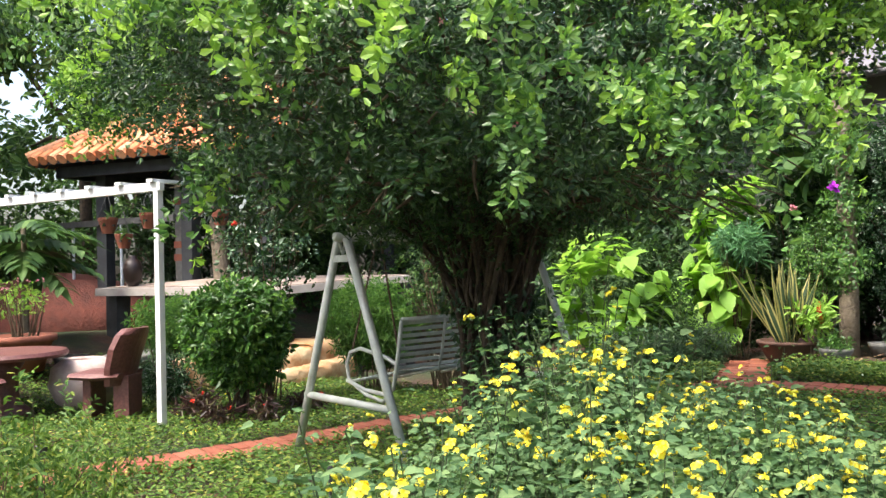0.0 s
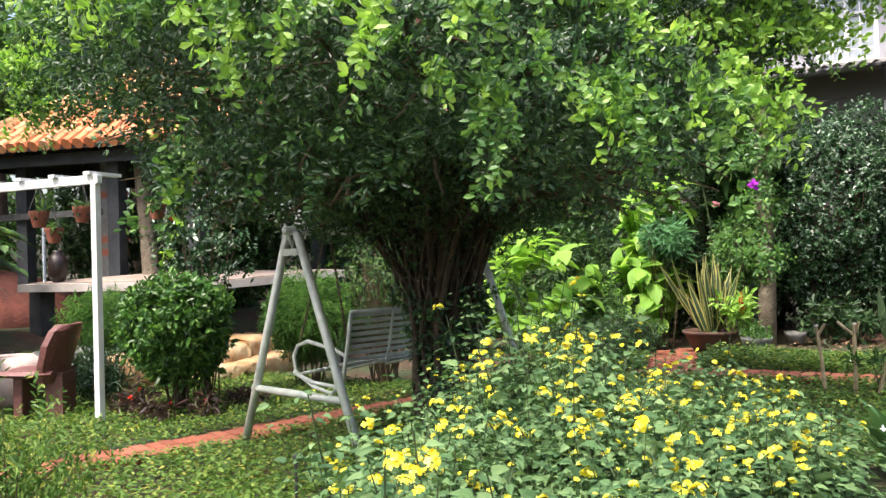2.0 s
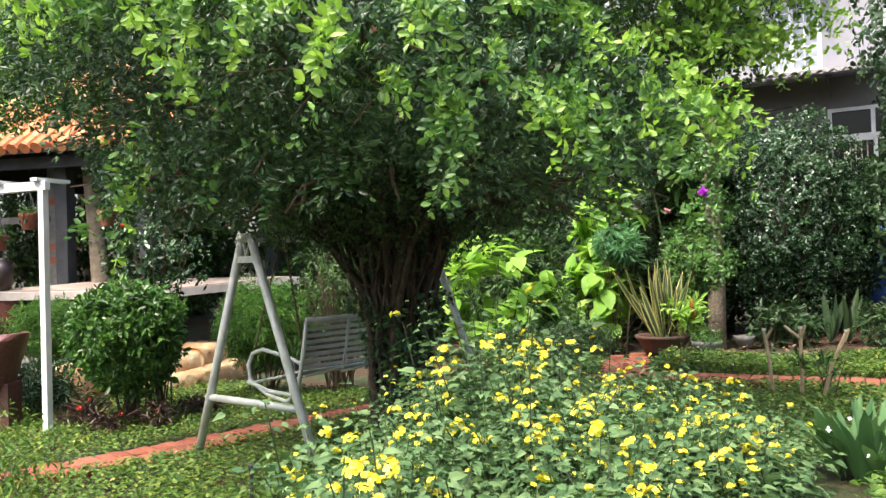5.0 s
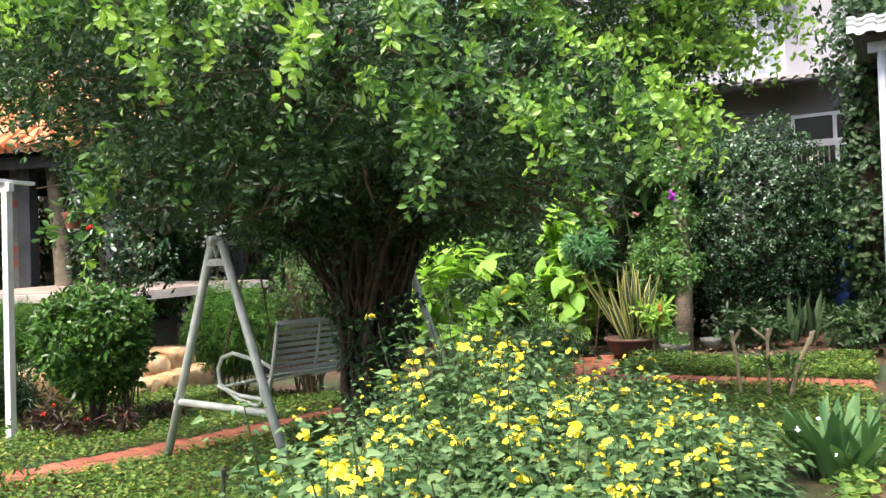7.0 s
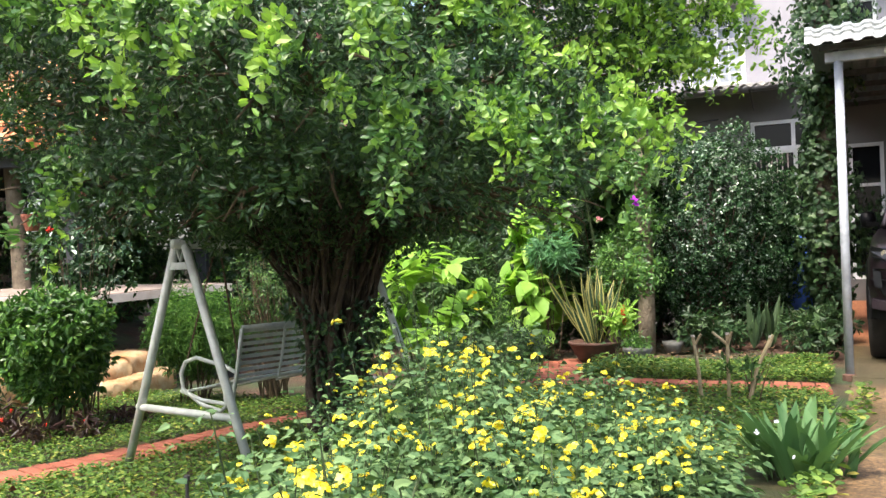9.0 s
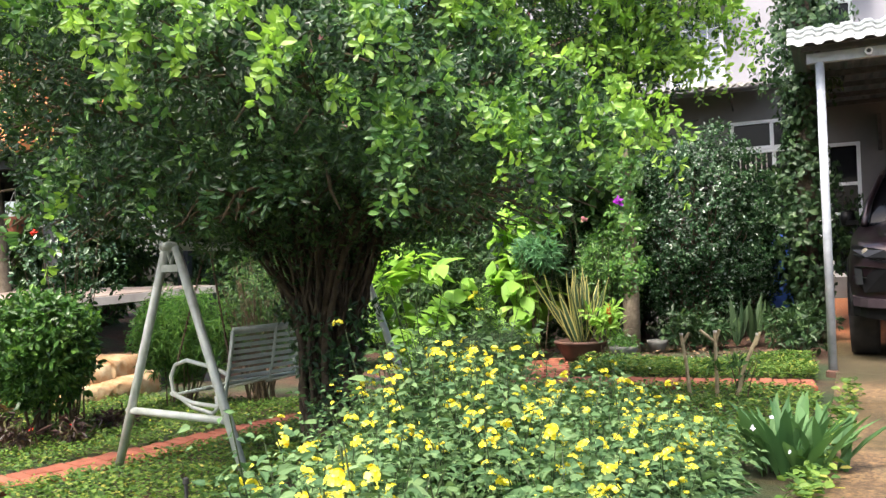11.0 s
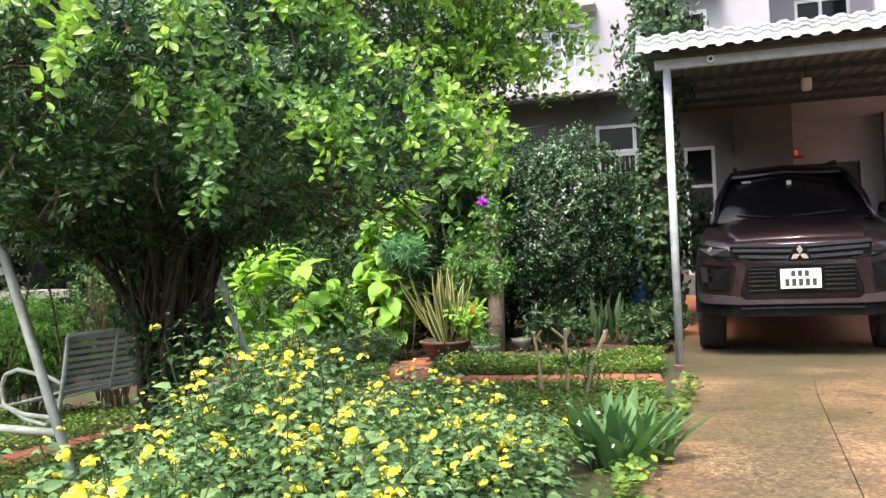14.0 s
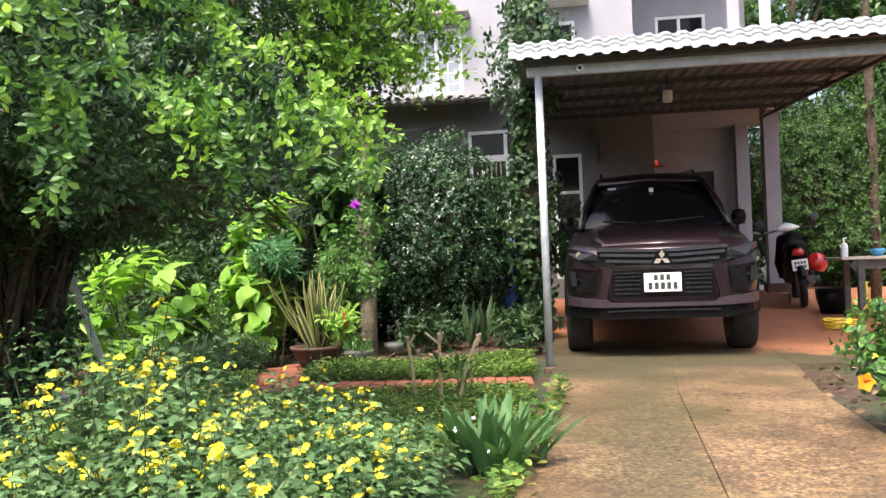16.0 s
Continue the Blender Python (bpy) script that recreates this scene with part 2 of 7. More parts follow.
BRICK = brick_mat("path_brick", (0.19, 0.05, 0.026), (0.235, 0.066, 0.034), (0.27, 0.088, 0.048))
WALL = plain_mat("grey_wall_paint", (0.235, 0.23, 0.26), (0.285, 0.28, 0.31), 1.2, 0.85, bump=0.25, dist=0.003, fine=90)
# ground floor copy of the wall paint, darkened to stand in for shade
WALL_SHADED = plain_mat("shaded_wall_paint", (0.12, 0.115, 0.113), (0.16, 0.154, 0.15), 1.4, 0.85, bump=0.25, dist=0.003, fine=90)
# porch copy of the wall paint, lightened in place of light from the side
WALL_PORCH_LIT = plain_mat("lit_porch_paint", (0.31, 0.31, 0.335), (0.39, 0.39, 0.415), 1.4, 0.85, bump=0.25, dist=0.003, fine=90)
CEMENT = plain_mat("cement", (0.3, 0.28, 0.25), (0.42, 0.4, 0.37), 3, 0.9, bump=0.5, dist=0.006, fine=60)
WHITE = plain_mat("white_paint", (0.6, 0.61, 0.62), (0.74, 0.74, 0.74), 5, 0.4, bump=0.1, dist=0.002)
STEEL = plain_mat("galvanised_steel", (0.31, 0.335, 0.375), (0.44, 0.47, 0.515), 12, 0.5, 0.1, bump=0.15, dist=0.002)
STEEL_DARK = plain_mat("painted_truss_steel", (0.045, 0.045, 0.045), (0.09, 0.09, 0.09), 12, 0.6, 0.2, bump=0.2)
SWING = plain_mat("silver_swing_paint", (0.36, 0.39, 0.36), (0.54, 0.57, 0.54), 10, 0.45, 0.1, bump=0.25, dist=0.002)
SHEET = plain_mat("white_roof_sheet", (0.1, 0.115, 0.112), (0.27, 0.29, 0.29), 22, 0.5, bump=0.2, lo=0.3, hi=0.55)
# same sheet seen from below, its colour darkened for the carport's shade
SHEET_UNDER = plain_mat("shaded_sheet_underside", (0.085, 0.108, 0.118), (0.14, 0.165, 0.175), 3, 0.7, bump=0.1)
ASBESTOS = plain_mat("weathered_awning", (0.13, 0.125, 0.115), (0.26, 0.25, 0.235), 4, 0.9, bump=0.5, dist=0.005)
GLASS = glass_mat("dark_glass", (0.009, 0.01, 0.012))
GLASS_PALE = plain_mat("frosted_pane", (0.26, 0.29, 0.32), (0.42, 0.45, 0.48), 3, 0.15, bump=0.0)
CURTAIN = plain_mat("striped_curtain", (0.25, 0.19, 0.17), (0.55, 0.48, 0.44), 30, 0.9, bump=0.2)
CARPAINT = plain_mat("dark_brown_car_paint", (0.022, 0.012, 0.016), (0.032, 0.018, 0.024), 2, 0.32, 0.6, bump=0.0, coat=0.4)
BUMPER = plain_mat("bumper_paint", (0.036, 0.026, 0.033), (0.052, 0.038, 0.047), 6, 0.4, 0.3, bump=0.03)
CARBLACK = plain_mat("black_plastic", (0.003, 0.003, 0.0034), (0.006, 0.006, 0.0066), 8, 0.4, bump=0.05, spec=0.12)
CARGLASS = plain_mat("tinted_car_glass", (0.004, 0.004, 0.005), (0.006, 0.006, 0.007), 4, 0.16, bump=0.0, spec=0.22)
CARGREY = plain_mat("grey_trim", (0.022, 0.024, 0.029), (0.036, 0.038, 0.044), 8, 0.35, 0.6, bump=0.05)
GRILLE = plain_mat("satin_grille_paint", (0.03, 0.033, 0.043), (0.046, 0.05, 0.062), 8, 0.35, 0.4, bump=0.02)
CHROME = plain_mat("chrome", (0.75, 0.76, 0.78), (0.85, 0.86, 0.88), 8, 0.15, 1.0, bump=0.0)
LAMPGLASS = glass_mat("lamp_glass", (0.022, 0.023, 0.027), 0.1)
RUBBER = plain_mat("rubber", (0.007, 0.0065, 0.006), (0.018, 0.015, 0.013), 10, 0.85, bump=0.3)
PLATE = plain_mat("plate_white", (0.74, 0.74, 0.75), (0.82, 0.82, 0.83), 8, 0.45, bump=0.05)
INK = plain_mat("ink_black", (0.02, 0.02, 0.022), (0.035, 0.035, 0.035), 8, 0.6, bump=0.0)
REDPL = plain_mat("red_plastic", (0.42, 0.012, 0.015), (0.55, 0.03, 0.025), 8, 0.2, bump=0.0, coat=0.4)
BLUEPL = plain_mat("blue_tarp", (0.01, 0.04, 0.2), (0.03, 0.1, 0.4), 6, 0.6, bump=0.3)
WHITEPL = plain_mat("white_plastic", (0.7, 0.72, 0.75), (0.82, 0.83, 0.85), 8, 0.35, bump=0.0)
YELPL = plain_mat("yellow_hose", (0.55, 0.4, 0.03), (0.68, 0.52, 0.06), 8, 0.5, bump=0.1)
TERRA = plain_mat("terracotta", (0.15, 0.045, 0.026), (0.26, 0.085, 0.05), 7, 0.85, bump=0.4, dist=0.004)
POTDARK = plain_mat("brown_pot", (0.05, 0.026, 0.018), (0.11, 0.052, 0.034), 7, 0.8, bump=0.4, dist=0.004)
POTGREY = plain_mat("grey_pot", (0.085, 0.085, 0.08), (0.17, 0.168, 0.158), 7, 0.85, bump=0.4, dist=0.004)
GRANITO = plain_mat("red_terrazzo", (0.09, 0.032, 0.029), (0.17, 0.066, 0.06), 40, 0.45, bump=0.1, fine=120)
BLACKWOOD = plain_mat("black_painted_post", (0.018, 0.02, 0.024), (0.045, 0.048, 0.055), 6, 0.6, bump=0.3)
DECK = plain_mat("worn_deck", (0.19, 0.14, 0.115), (0.34, 0.28, 0.24), 4, 0.7, bump=0.4, dist=0.004)
DECKEDGE = plain_mat("pale_deck_edge", (0.34, 0.3, 0.27), (0.5, 0.46, 0.43), 4, 0.7, bump=0.3)
STONE_Y = plain_mat("yellow_painted_stone", (0.3, 0.14, 0.045), (0.46, 0.36, 0.22), 5, 0.8, bump=0.5, dist=0.01, fine=25)
TILE = brick_mat("roof_tile", (0.5, 0.16, 0.06), (0.62, 0.24, 0.1), (0.68, 0.34, 0.18))
WOODGREY = plain_mat("grey_weathered_wood", (0.13, 0.11, 0.09), (0.26, 0.22, 0.18), 14, 0.85, bump=0.5)
JAR = plain_mat("dark_glazed_jar", (0.012, 0.007, 0.006), (0.028, 0.013, 0.01), 6, 0.4, bump=0.1)
CHAIN = plain_mat("rusty_chain", (0.08, 0.05, 0.035), (0.16, 0.11, 0.08), 20, 0.7, 0.5, bump=0.3)


# ---------------- builders ----------------
def raw_mesh(name, co, faces_by_n, smooth=False):
    """A mesh from a vertex array and index arrays of triangles and quads."""
    me = bpy.data.meshes.new(name)
    co = np.asarray(co, dtype=np.float32)
    me.vertices.add(len(co))
    me.vertices.foreach_set("co", co.ravel())
    idx = np.concatenate([f.ravel() for f in faces_by_n]).astype(np.int32)
    counts = np.concatenate([np.full(len(f), f.shape[1]) for f in faces_by_n])
    me.loops.add(len(idx))
    me.loops.foreach_set("vertex_index", idx)
    me.polygons.add(len(counts))
    starts = np.concatenate([[0], np.cumsum(counts)[:-1]]).astype(np.int32)
    me.polygons.foreach_set("loop_start", starts)
    me.polygons.foreach_set("use_smooth", np.full(len(counts), smooth))
    me.update(calc_edges=True)
    return me


def unit(v):
    return v / np.maximum(np.linalg.norm(v, axis=-1, keepdims=True), 1e-9)


def leaves(P, D, N, L, W, fold=0.15, droop=0.2, profile=None):
    """Vertex and face arrays of many leaves. Without a profile: six-point blades; with one: (place, width) sections."""
    P, D, N = np.asarray(P, float), unit(np.asarray(D, float)), np.asarray(N, float)
    n = len(P)
    L, W = np.broadcast_to(L, (n,))[:, None], np.broadcast_to(W, (n,))[:, None]
    S = unit(np.cross(D, N))
    U = np.cross(S, D)
    if profile is None:
        def at(s, side, w):
            return P + D * L * s + S * W * w * side + U * (fold * W * w * 2 - droop * L * s * s)
        v = np.stack([P, at(0.34, -1, 0.4), at(0.7, -1, 0.46), at(1, 0, 0), at(0.7, 1, 0.46), at(0.34, 1, 0.4)], 1)
        base = np.arange(n)[:, None] * 6
        f = np.concatenate([base + np.array([[0, 5, 4, 3]]), base + np.array([[0, 3, 2, 1]])])
        return v.reshape(-1, 3), [f]
    rows = [P]
    for s, w in profile:
        mid = P + D * L * s - U * droop * L * s * s
        rows += [mid - S * W * w * 0.5 + U * fold * W * w, mid, mid + S * W * w * 0.5 + U * fold * W * w]
    rows.append(P + D * L - U * droop * L)
    k = len(profile)
    m = 3 * k + 2
    v = np.stack(rows, 1)
    base = np.arange(n)[:, None] * m
    tri = [[0, 2, 1], [0, 3, 2]]
    quad = []
    for i in range(k - 1):
        a, b = 1 + 3 * i, 4 + 3 * i
        quad += [[a, a + 1, b + 1, b], [a + 1, a + 2, b + 2, b + 1]]
    a = 1 + 3 * (k - 1)
    tri += [[a, a + 1, m - 1], [a + 1, a + 2, m - 1]]
    out = [np.concatenate([base + np.array([t]) for t in tri])]
    if quad:
        out.append(np.concatenate([base + np.array([q]) for q in quad]))
    return v.reshape(-1, 3), out


OVAL = ((0.18, 0.62), (0.45, 1.0), (0.75, 0.7))


def link(name, me, mat, parent=None, label=""):
    ob = new(name, me)
    me.materials.append(mat)
    if parent is not None:
        ob.parent = parent
    if label:
        ob["label"] = label
    return ob


def leaf_pieces(name, P, D, N, L, W, mat, parent, fold, droop, profile):
    """Large leaves, each an object of its own."""
    for k in range(len(P)):
        v, f = leaves(P[k:k + 1], D[k:k + 1], N[k:k + 1], L[k:k + 1], W[k:k + 1], fold, droop, profile)
        link(name, raw_mesh(name, v, f, True), mat, parent)


def leaf_part(name, arrays, mat, parent, label="", kind=""):
    v, f = arrays
    ob = link(name, raw_mesh(name, v, f), mat, parent, label)
    if kind:
        ob["kind"] = kind
    return ob


def part(name, bm, material, parent=None, label="", smooth=False):
    me = bpy.data.meshes.new(name)
    bm.normal_update()
    bm.to_mesh(me)
    bm.free()
    if smooth:
        me.polygons.foreach_set("use_smooth", np.full(len(me.polygons), True))
    return link(name, me, material, parent, label)


def thing(name, place, label, category, group="", rz=0.0):
    ob = new(name)
    ob.empty_display_size = 0.1
    ob.matrix_world = pose(*place, 0, 0, rz)
    tagged(ob, label, category, group)
    return ob


def box(bm, c, s, rot=None, bevel=0.0):
    m = Matrix.Translation(c) @ (rot or Matrix.Identity(4)) @ Matrix.Diagonal((*s, 1))
    made = bmesh.ops.create_cube(bm, size=1, matrix=m)
    if bevel:
        edges = list({e for v in made["verts"] for e in v.link_edges})
        bmesh.ops.bevel(bm, geom=edges, offset=bevel, segments=2, affect='EDGES', profile=0.5)
    return bm


def boxes(*items, bevel=0.0):
    bm = bmesh.new()
    for c, s in items:
        box(bm, c, s, None, bevel)
    return bm


def tube(bm, pts, radii, seg=8, cap=True):
    """A tapered tube through the points."""
    pts = [Vector(p) for p in pts]
    if isinstance(radii, (int, float)):
        radii = [radii] * len(pts)
    rings, side = [], None
    for i, p in enumerate(pts):
        d = (pts[min(i + 1, len(pts) - 1)] - pts[max(i - 1, 0)]).normalized()
        if side is None:
            side = d.orthogonal().normalized()
        side = (side - d * side.dot(d)).normalized()
        other = d.cross(side)
        rings.append([bm.verts.new(p + (side * math.cos(a) + other * math.sin(a)) * radii[i]) for a in (2 * math.pi * k / seg for k in range(seg))])
    for a, b in zip(rings, rings[1:]):
        for k in range(seg):
            bm.faces.new((a[k], a[(k + 1) % seg], b[(k + 1) % seg], b[k]))
    if cap:
        bm.faces.new(rings[0][::-1])
        bm.faces.new(rings[-1])
    return bm


def lathe(profile, seg=28):
    """A turned form from (radius, height) pairs."""
    bm = bmesh.new()
    rings = [[bm.verts.new((r * math.cos(2 * math.pi * k / seg), r * math.sin(2 * math.pi * k / seg), z)) for k in range(seg)] for r, z in profile]
    for a, b in zip(rings, rings[1:]):
        for k in range(seg):
            bm.faces.new((a[k], a[(k + 1) % seg], b[(k + 1) % seg], b[k]))
    bm.faces.new(rings[0][::-1])
    bm.faces.new(rings[-1])
    return bm


def lumpy_dirs(n):
    z = rng.uniform(-1, 1, n)
    a = rng.uniform(0, 2 * math.pi, n)
    r = np.sqrt(1 - z * z)
    return np.stack([r * np.cos(a), r * np.sin(a), z], 1)


def lumps(d, seed, amount):
    """An uneven outline: a sum of waves over the directions."""
    g = np.random.default_rng(seed)
    out = np.zeros(len(d))
    for k in range(9):
        w = g.normal(size=3) * (2.0 + k * 0.8)
        out += np.sin(d @ w + g.uniform(0, 6.28)) / (1.5 + 0.35 * k)
    return 1 + amount * out / 2.2


def shoot_leaves(tips, axes, per, length, width, spread=0.06, droop=0.25, fold=0.14, up=0.5, profile=None):
    """Rosettes of leaves round the ends of twigs."""
    n = len(tips)
    T, A = np.repeat(tips, per, 0), np.repeat(unit(axes), per, 0)
    m = n * per
    rad = unit(np.cross(A, rng.normal(size=(m, 3))))
    back = rng.uniform(0, 1, m)[:, None]
    P = T - A * back * spread * 2.2 + rad * spread * 0.12
    D = A * (0.75 - 0.6 * back) + rad * 0.85 + rng.normal(size=(m, 3)) * 0.15
    N = A * 0.7 + np.array([0, 0, up]) + rng.normal(size=(m, 3)) * 0.25
    s = rng.uniform(0.6, 1.15, m) * (0.75 + 0.35 * back[:, 0])
    return leaves(P, D, N, length * s, width * s, fold, droop, profile)


def joined(*arrays):
    vs, fs, off = [], {}, 0
    for v, f in arrays:
        vs.append(v)
        for q in f:
            fs.setdefault(q.shape[1], []).append(q + off)
        off += len(v)
    return np.concatenate(vs), [np.concatenate(x) for x in fs.values()]


def gz(x, y):
    """Height of the ground: the lawn rises to the yard, the yard to the house."""
    u = min(1.0, max(0.0, (x + 4.8) / 3.0))
    z = 0.3 * u * u * (3 - 2 * u)
    v = x * 0.1219 + (y - 7.38) * 0.9925
    z += 0.0742 * min(4.4, max(0.0, v - 1.5)) * min(1.0, max(0.0, (x + 1.4) / 1.2))
    w = min(1.0, max(0.0, (-x - 7.6) / 2.5))
    return z + 0.55 * w * w * (3 - 2 * w)


GZ = np.vectorize(gz)


# ---------------- ground, path, driveway ----------------
def ground():
    xs = np.concatenate([np.linspace(-90, -14, 14), np.linspace(-13.5, 9, 91), np.linspace(10, 80, 12)])
    ys = np.concatenate([np.linspace(-60, -4, 12), np.linspace(-3.5, 17, 83), np.linspace(18, 110, 14)])
    X, Y = np.meshgrid(xs, ys)
    Z = GZ(X, Y) - 0.02 + 0.012 * np.sin(X * 5.1 + Y * 2.3) * np.cos(Y * 4.3 - X)
    v = np.stack([X, Y, Z], -1).reshape(-1, 3)
    w = len(xs)
    i = (np.arange(len(ys) - 1)[:, None] * w + np.arange(w - 1)[None]).ravel()[:, None]
    ob = link("ground", raw_mesh("ground", v, [i + np.array([[0, 1, w + 1, w]])], True), SOIL)
    tagged(ob, "dark soil of the garden with patches of moss", "ground", kind="structure")


ground()


def slab(name, corners, parent, n=14, thick=0.12, lift=0.02):
    """A cast slab between four corners, following the ground."""
    a, b, c, d = (np.array(p, float) for p in corners)
    s, t = np.meshgrid(np.linspace(0, 1, n), np.linspace(0, 1, n))
    s, t = s[..., None], t[..., None]
    xy = (a * (1 - s) + b * s) * (1 - t) + (d * (1 - s) + c * s) * t
    x, y = xy[..., 0], xy[..., 1]
    z = GZ(x, y) + lift
    top = np.stack([x, y, z], -1).reshape(-1, 3)
    bot = top - np.array([0, 0, thick])
    i = (np.arange(n - 1)[:, None] * n + np.arange(n - 1)[None]).ravel()[:, None]
    faces = [i + np.array([[0, 1, n + 1, n]])]
    rim = list(range(n)) + [n * k + n - 1 for k in range(1, n)] + [n * (n - 1) + k for k in range(n - 2, -1, -1)] + [n * k for k in range(n - 2, 0, -1)]
    m = n * n
    side = np.array([[rim[k], rim[k] + m, rim[(k + 1) % len(rim)] + m, rim[(k + 1) % len(rim)]] for k in range(len(rim))])
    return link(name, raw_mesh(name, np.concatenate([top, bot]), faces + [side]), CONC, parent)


drive = thing("driveway", (0, 0, 0), "stained concrete driveway washed with red earth", "driveway")
drive["kind"] = "structure"
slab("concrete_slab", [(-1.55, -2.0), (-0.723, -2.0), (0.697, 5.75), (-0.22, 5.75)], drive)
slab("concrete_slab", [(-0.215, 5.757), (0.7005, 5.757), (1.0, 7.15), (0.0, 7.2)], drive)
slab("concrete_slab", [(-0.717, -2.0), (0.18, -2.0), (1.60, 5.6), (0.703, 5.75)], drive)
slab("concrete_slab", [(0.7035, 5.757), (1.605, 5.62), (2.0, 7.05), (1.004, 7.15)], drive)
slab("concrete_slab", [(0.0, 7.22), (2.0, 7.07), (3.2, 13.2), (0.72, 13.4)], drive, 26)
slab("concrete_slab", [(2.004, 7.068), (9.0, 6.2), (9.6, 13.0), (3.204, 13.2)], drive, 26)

PATH_LINES = (([(-5.83, 2.9), (-5.53, 3.45), (-5.15, 4.35), (-4.97, 4.8), (-4.7, 5.65), (-4.35, 6.5), (-3.5, 6.9), (-2.5, 6.92)], 0.17),
              ([(-2.5, 6.88), (-1.6, 6.8), (-0.25, 6.75)], 0.17), ([(-2.33, 7.05), (-2.42, 7.6), (-2.62, 8.7)], 0.2))
path = thing("garden_path", (0, 0, 0), "narrow curving garden path of worn red bricks", "path")
path["kind"] = "structure"
BR = bmesh.new()
box(BR, (0, 0, 0), (0.195, 0.093, 0.06), None, 0.006)
BRICK_ME = bpy.data.meshes.new("brick")
BR.to_mesh(BRICK_ME)
BR.free()
BRICK_ME.materials.append(BRICK)


def lay(points, wide):
    """Bricks in running courses along a line of points."""
    pts = [Vector((x, y, 0)) for x, y in points]
    seg = [(b - a).length for a, b in zip(pts, pts[1:])]
    total, s, row = sum(seg), 0.05, 0
    while s < total:
        k, rest = 0, s
        while k < len(seg) - 1 and rest > seg[k]:
            rest -= seg[k]
            k += 1
        d = (pts[k + 1] - pts[k]).normalized()
        side = Vector((-d.y, d.x, 0))
        p = pts[k] + d * rest
        count = max(1, round(wide / 0.2))
        for j in range(count):
            q = p + side * ((j - (count - 1) / 2) * 0.203 + (0.02 if row % 2 else -0.02))
            ob = new("brick", BRICK_ME)
            ob.parent = path
            ob.matrix_basis = pose(q.x, q.y, gz(q.x, q.y) + R.uniform(-0.003, 0.003) - 0.016, R.uniform(-0.8, 0.8), R.uniform(-0.8, 0.8), math.degrees(math.atan2(side.y, side.x)) + R.uniform(-3, 3))
        s += 0.1
        row += 1


# ---------------- the big tree ----------------
TREE = Vector((-3.17, 4.54, 0.1))


LEAFLET = ((0.3, 0.66), (0.7, 1.0))


def in_crown(n, c, r, seed, amount, shell, shoulder=False):
    d = lumpy_dirs(n)
    k = lumps(d, seed, amount) * (1 - shell * rng.random(n) ** 1.6)
    if shoulder:
        # the sunny side fills out into a square shoulder
        full = ((d[:, 0] ** 2 + d[:, 1] ** 2) ** 2 + np.clip(d[:, 2], 0, 1) ** 4) ** -0.25
        k = k * (1 + (full - 1) * (d[:, 2] > 0) * 0.2 * np.clip(0.3 + d[:, 0] * 0.885 + d[:, 1] * 0.466, 0, 1))
    return np.array(c) + d * np.array(r) * k[:, None], d


def crown_floor(P):
    """Lower edge of the crown: it hangs low in front and lifts to both sides."""
    signed = P[:, 0] * 0.885 + P[:, 1] * 0.466
    low = 1.4 + (0.68 * np.clip((signed - 1.0) / 1.15, 0, 1) ** 1.3 + 0.78 * np.clip((-signed - 1.0) / 1.15, 0, 1) ** 1.3) + 0.3 * np.clip((signed - 0.35) / 0.7, 0, 1) + 0.25 * np.clip(-signed - 0.3, 0, 0.6)
    return low + 0.12 * np.sin(P[:, 0] * 3.1) + 0.1 * np.sin(P[:, 1] * 4.3 + P[:, 0] * 2)


def bough(P):
    """Where boughs swell out of the crown (above 0) and hollows lie between them."""
    return np.sin(P[:, 0] * 5.3 + 1.7 * np.sin(P[:, 2] * 3.1)) * np.sin(P[:, 1] * 4.7 + 0.6) + 0.8 * np.sin(P[:, 2] * 6.1 + P[:, 0] * 2.2)


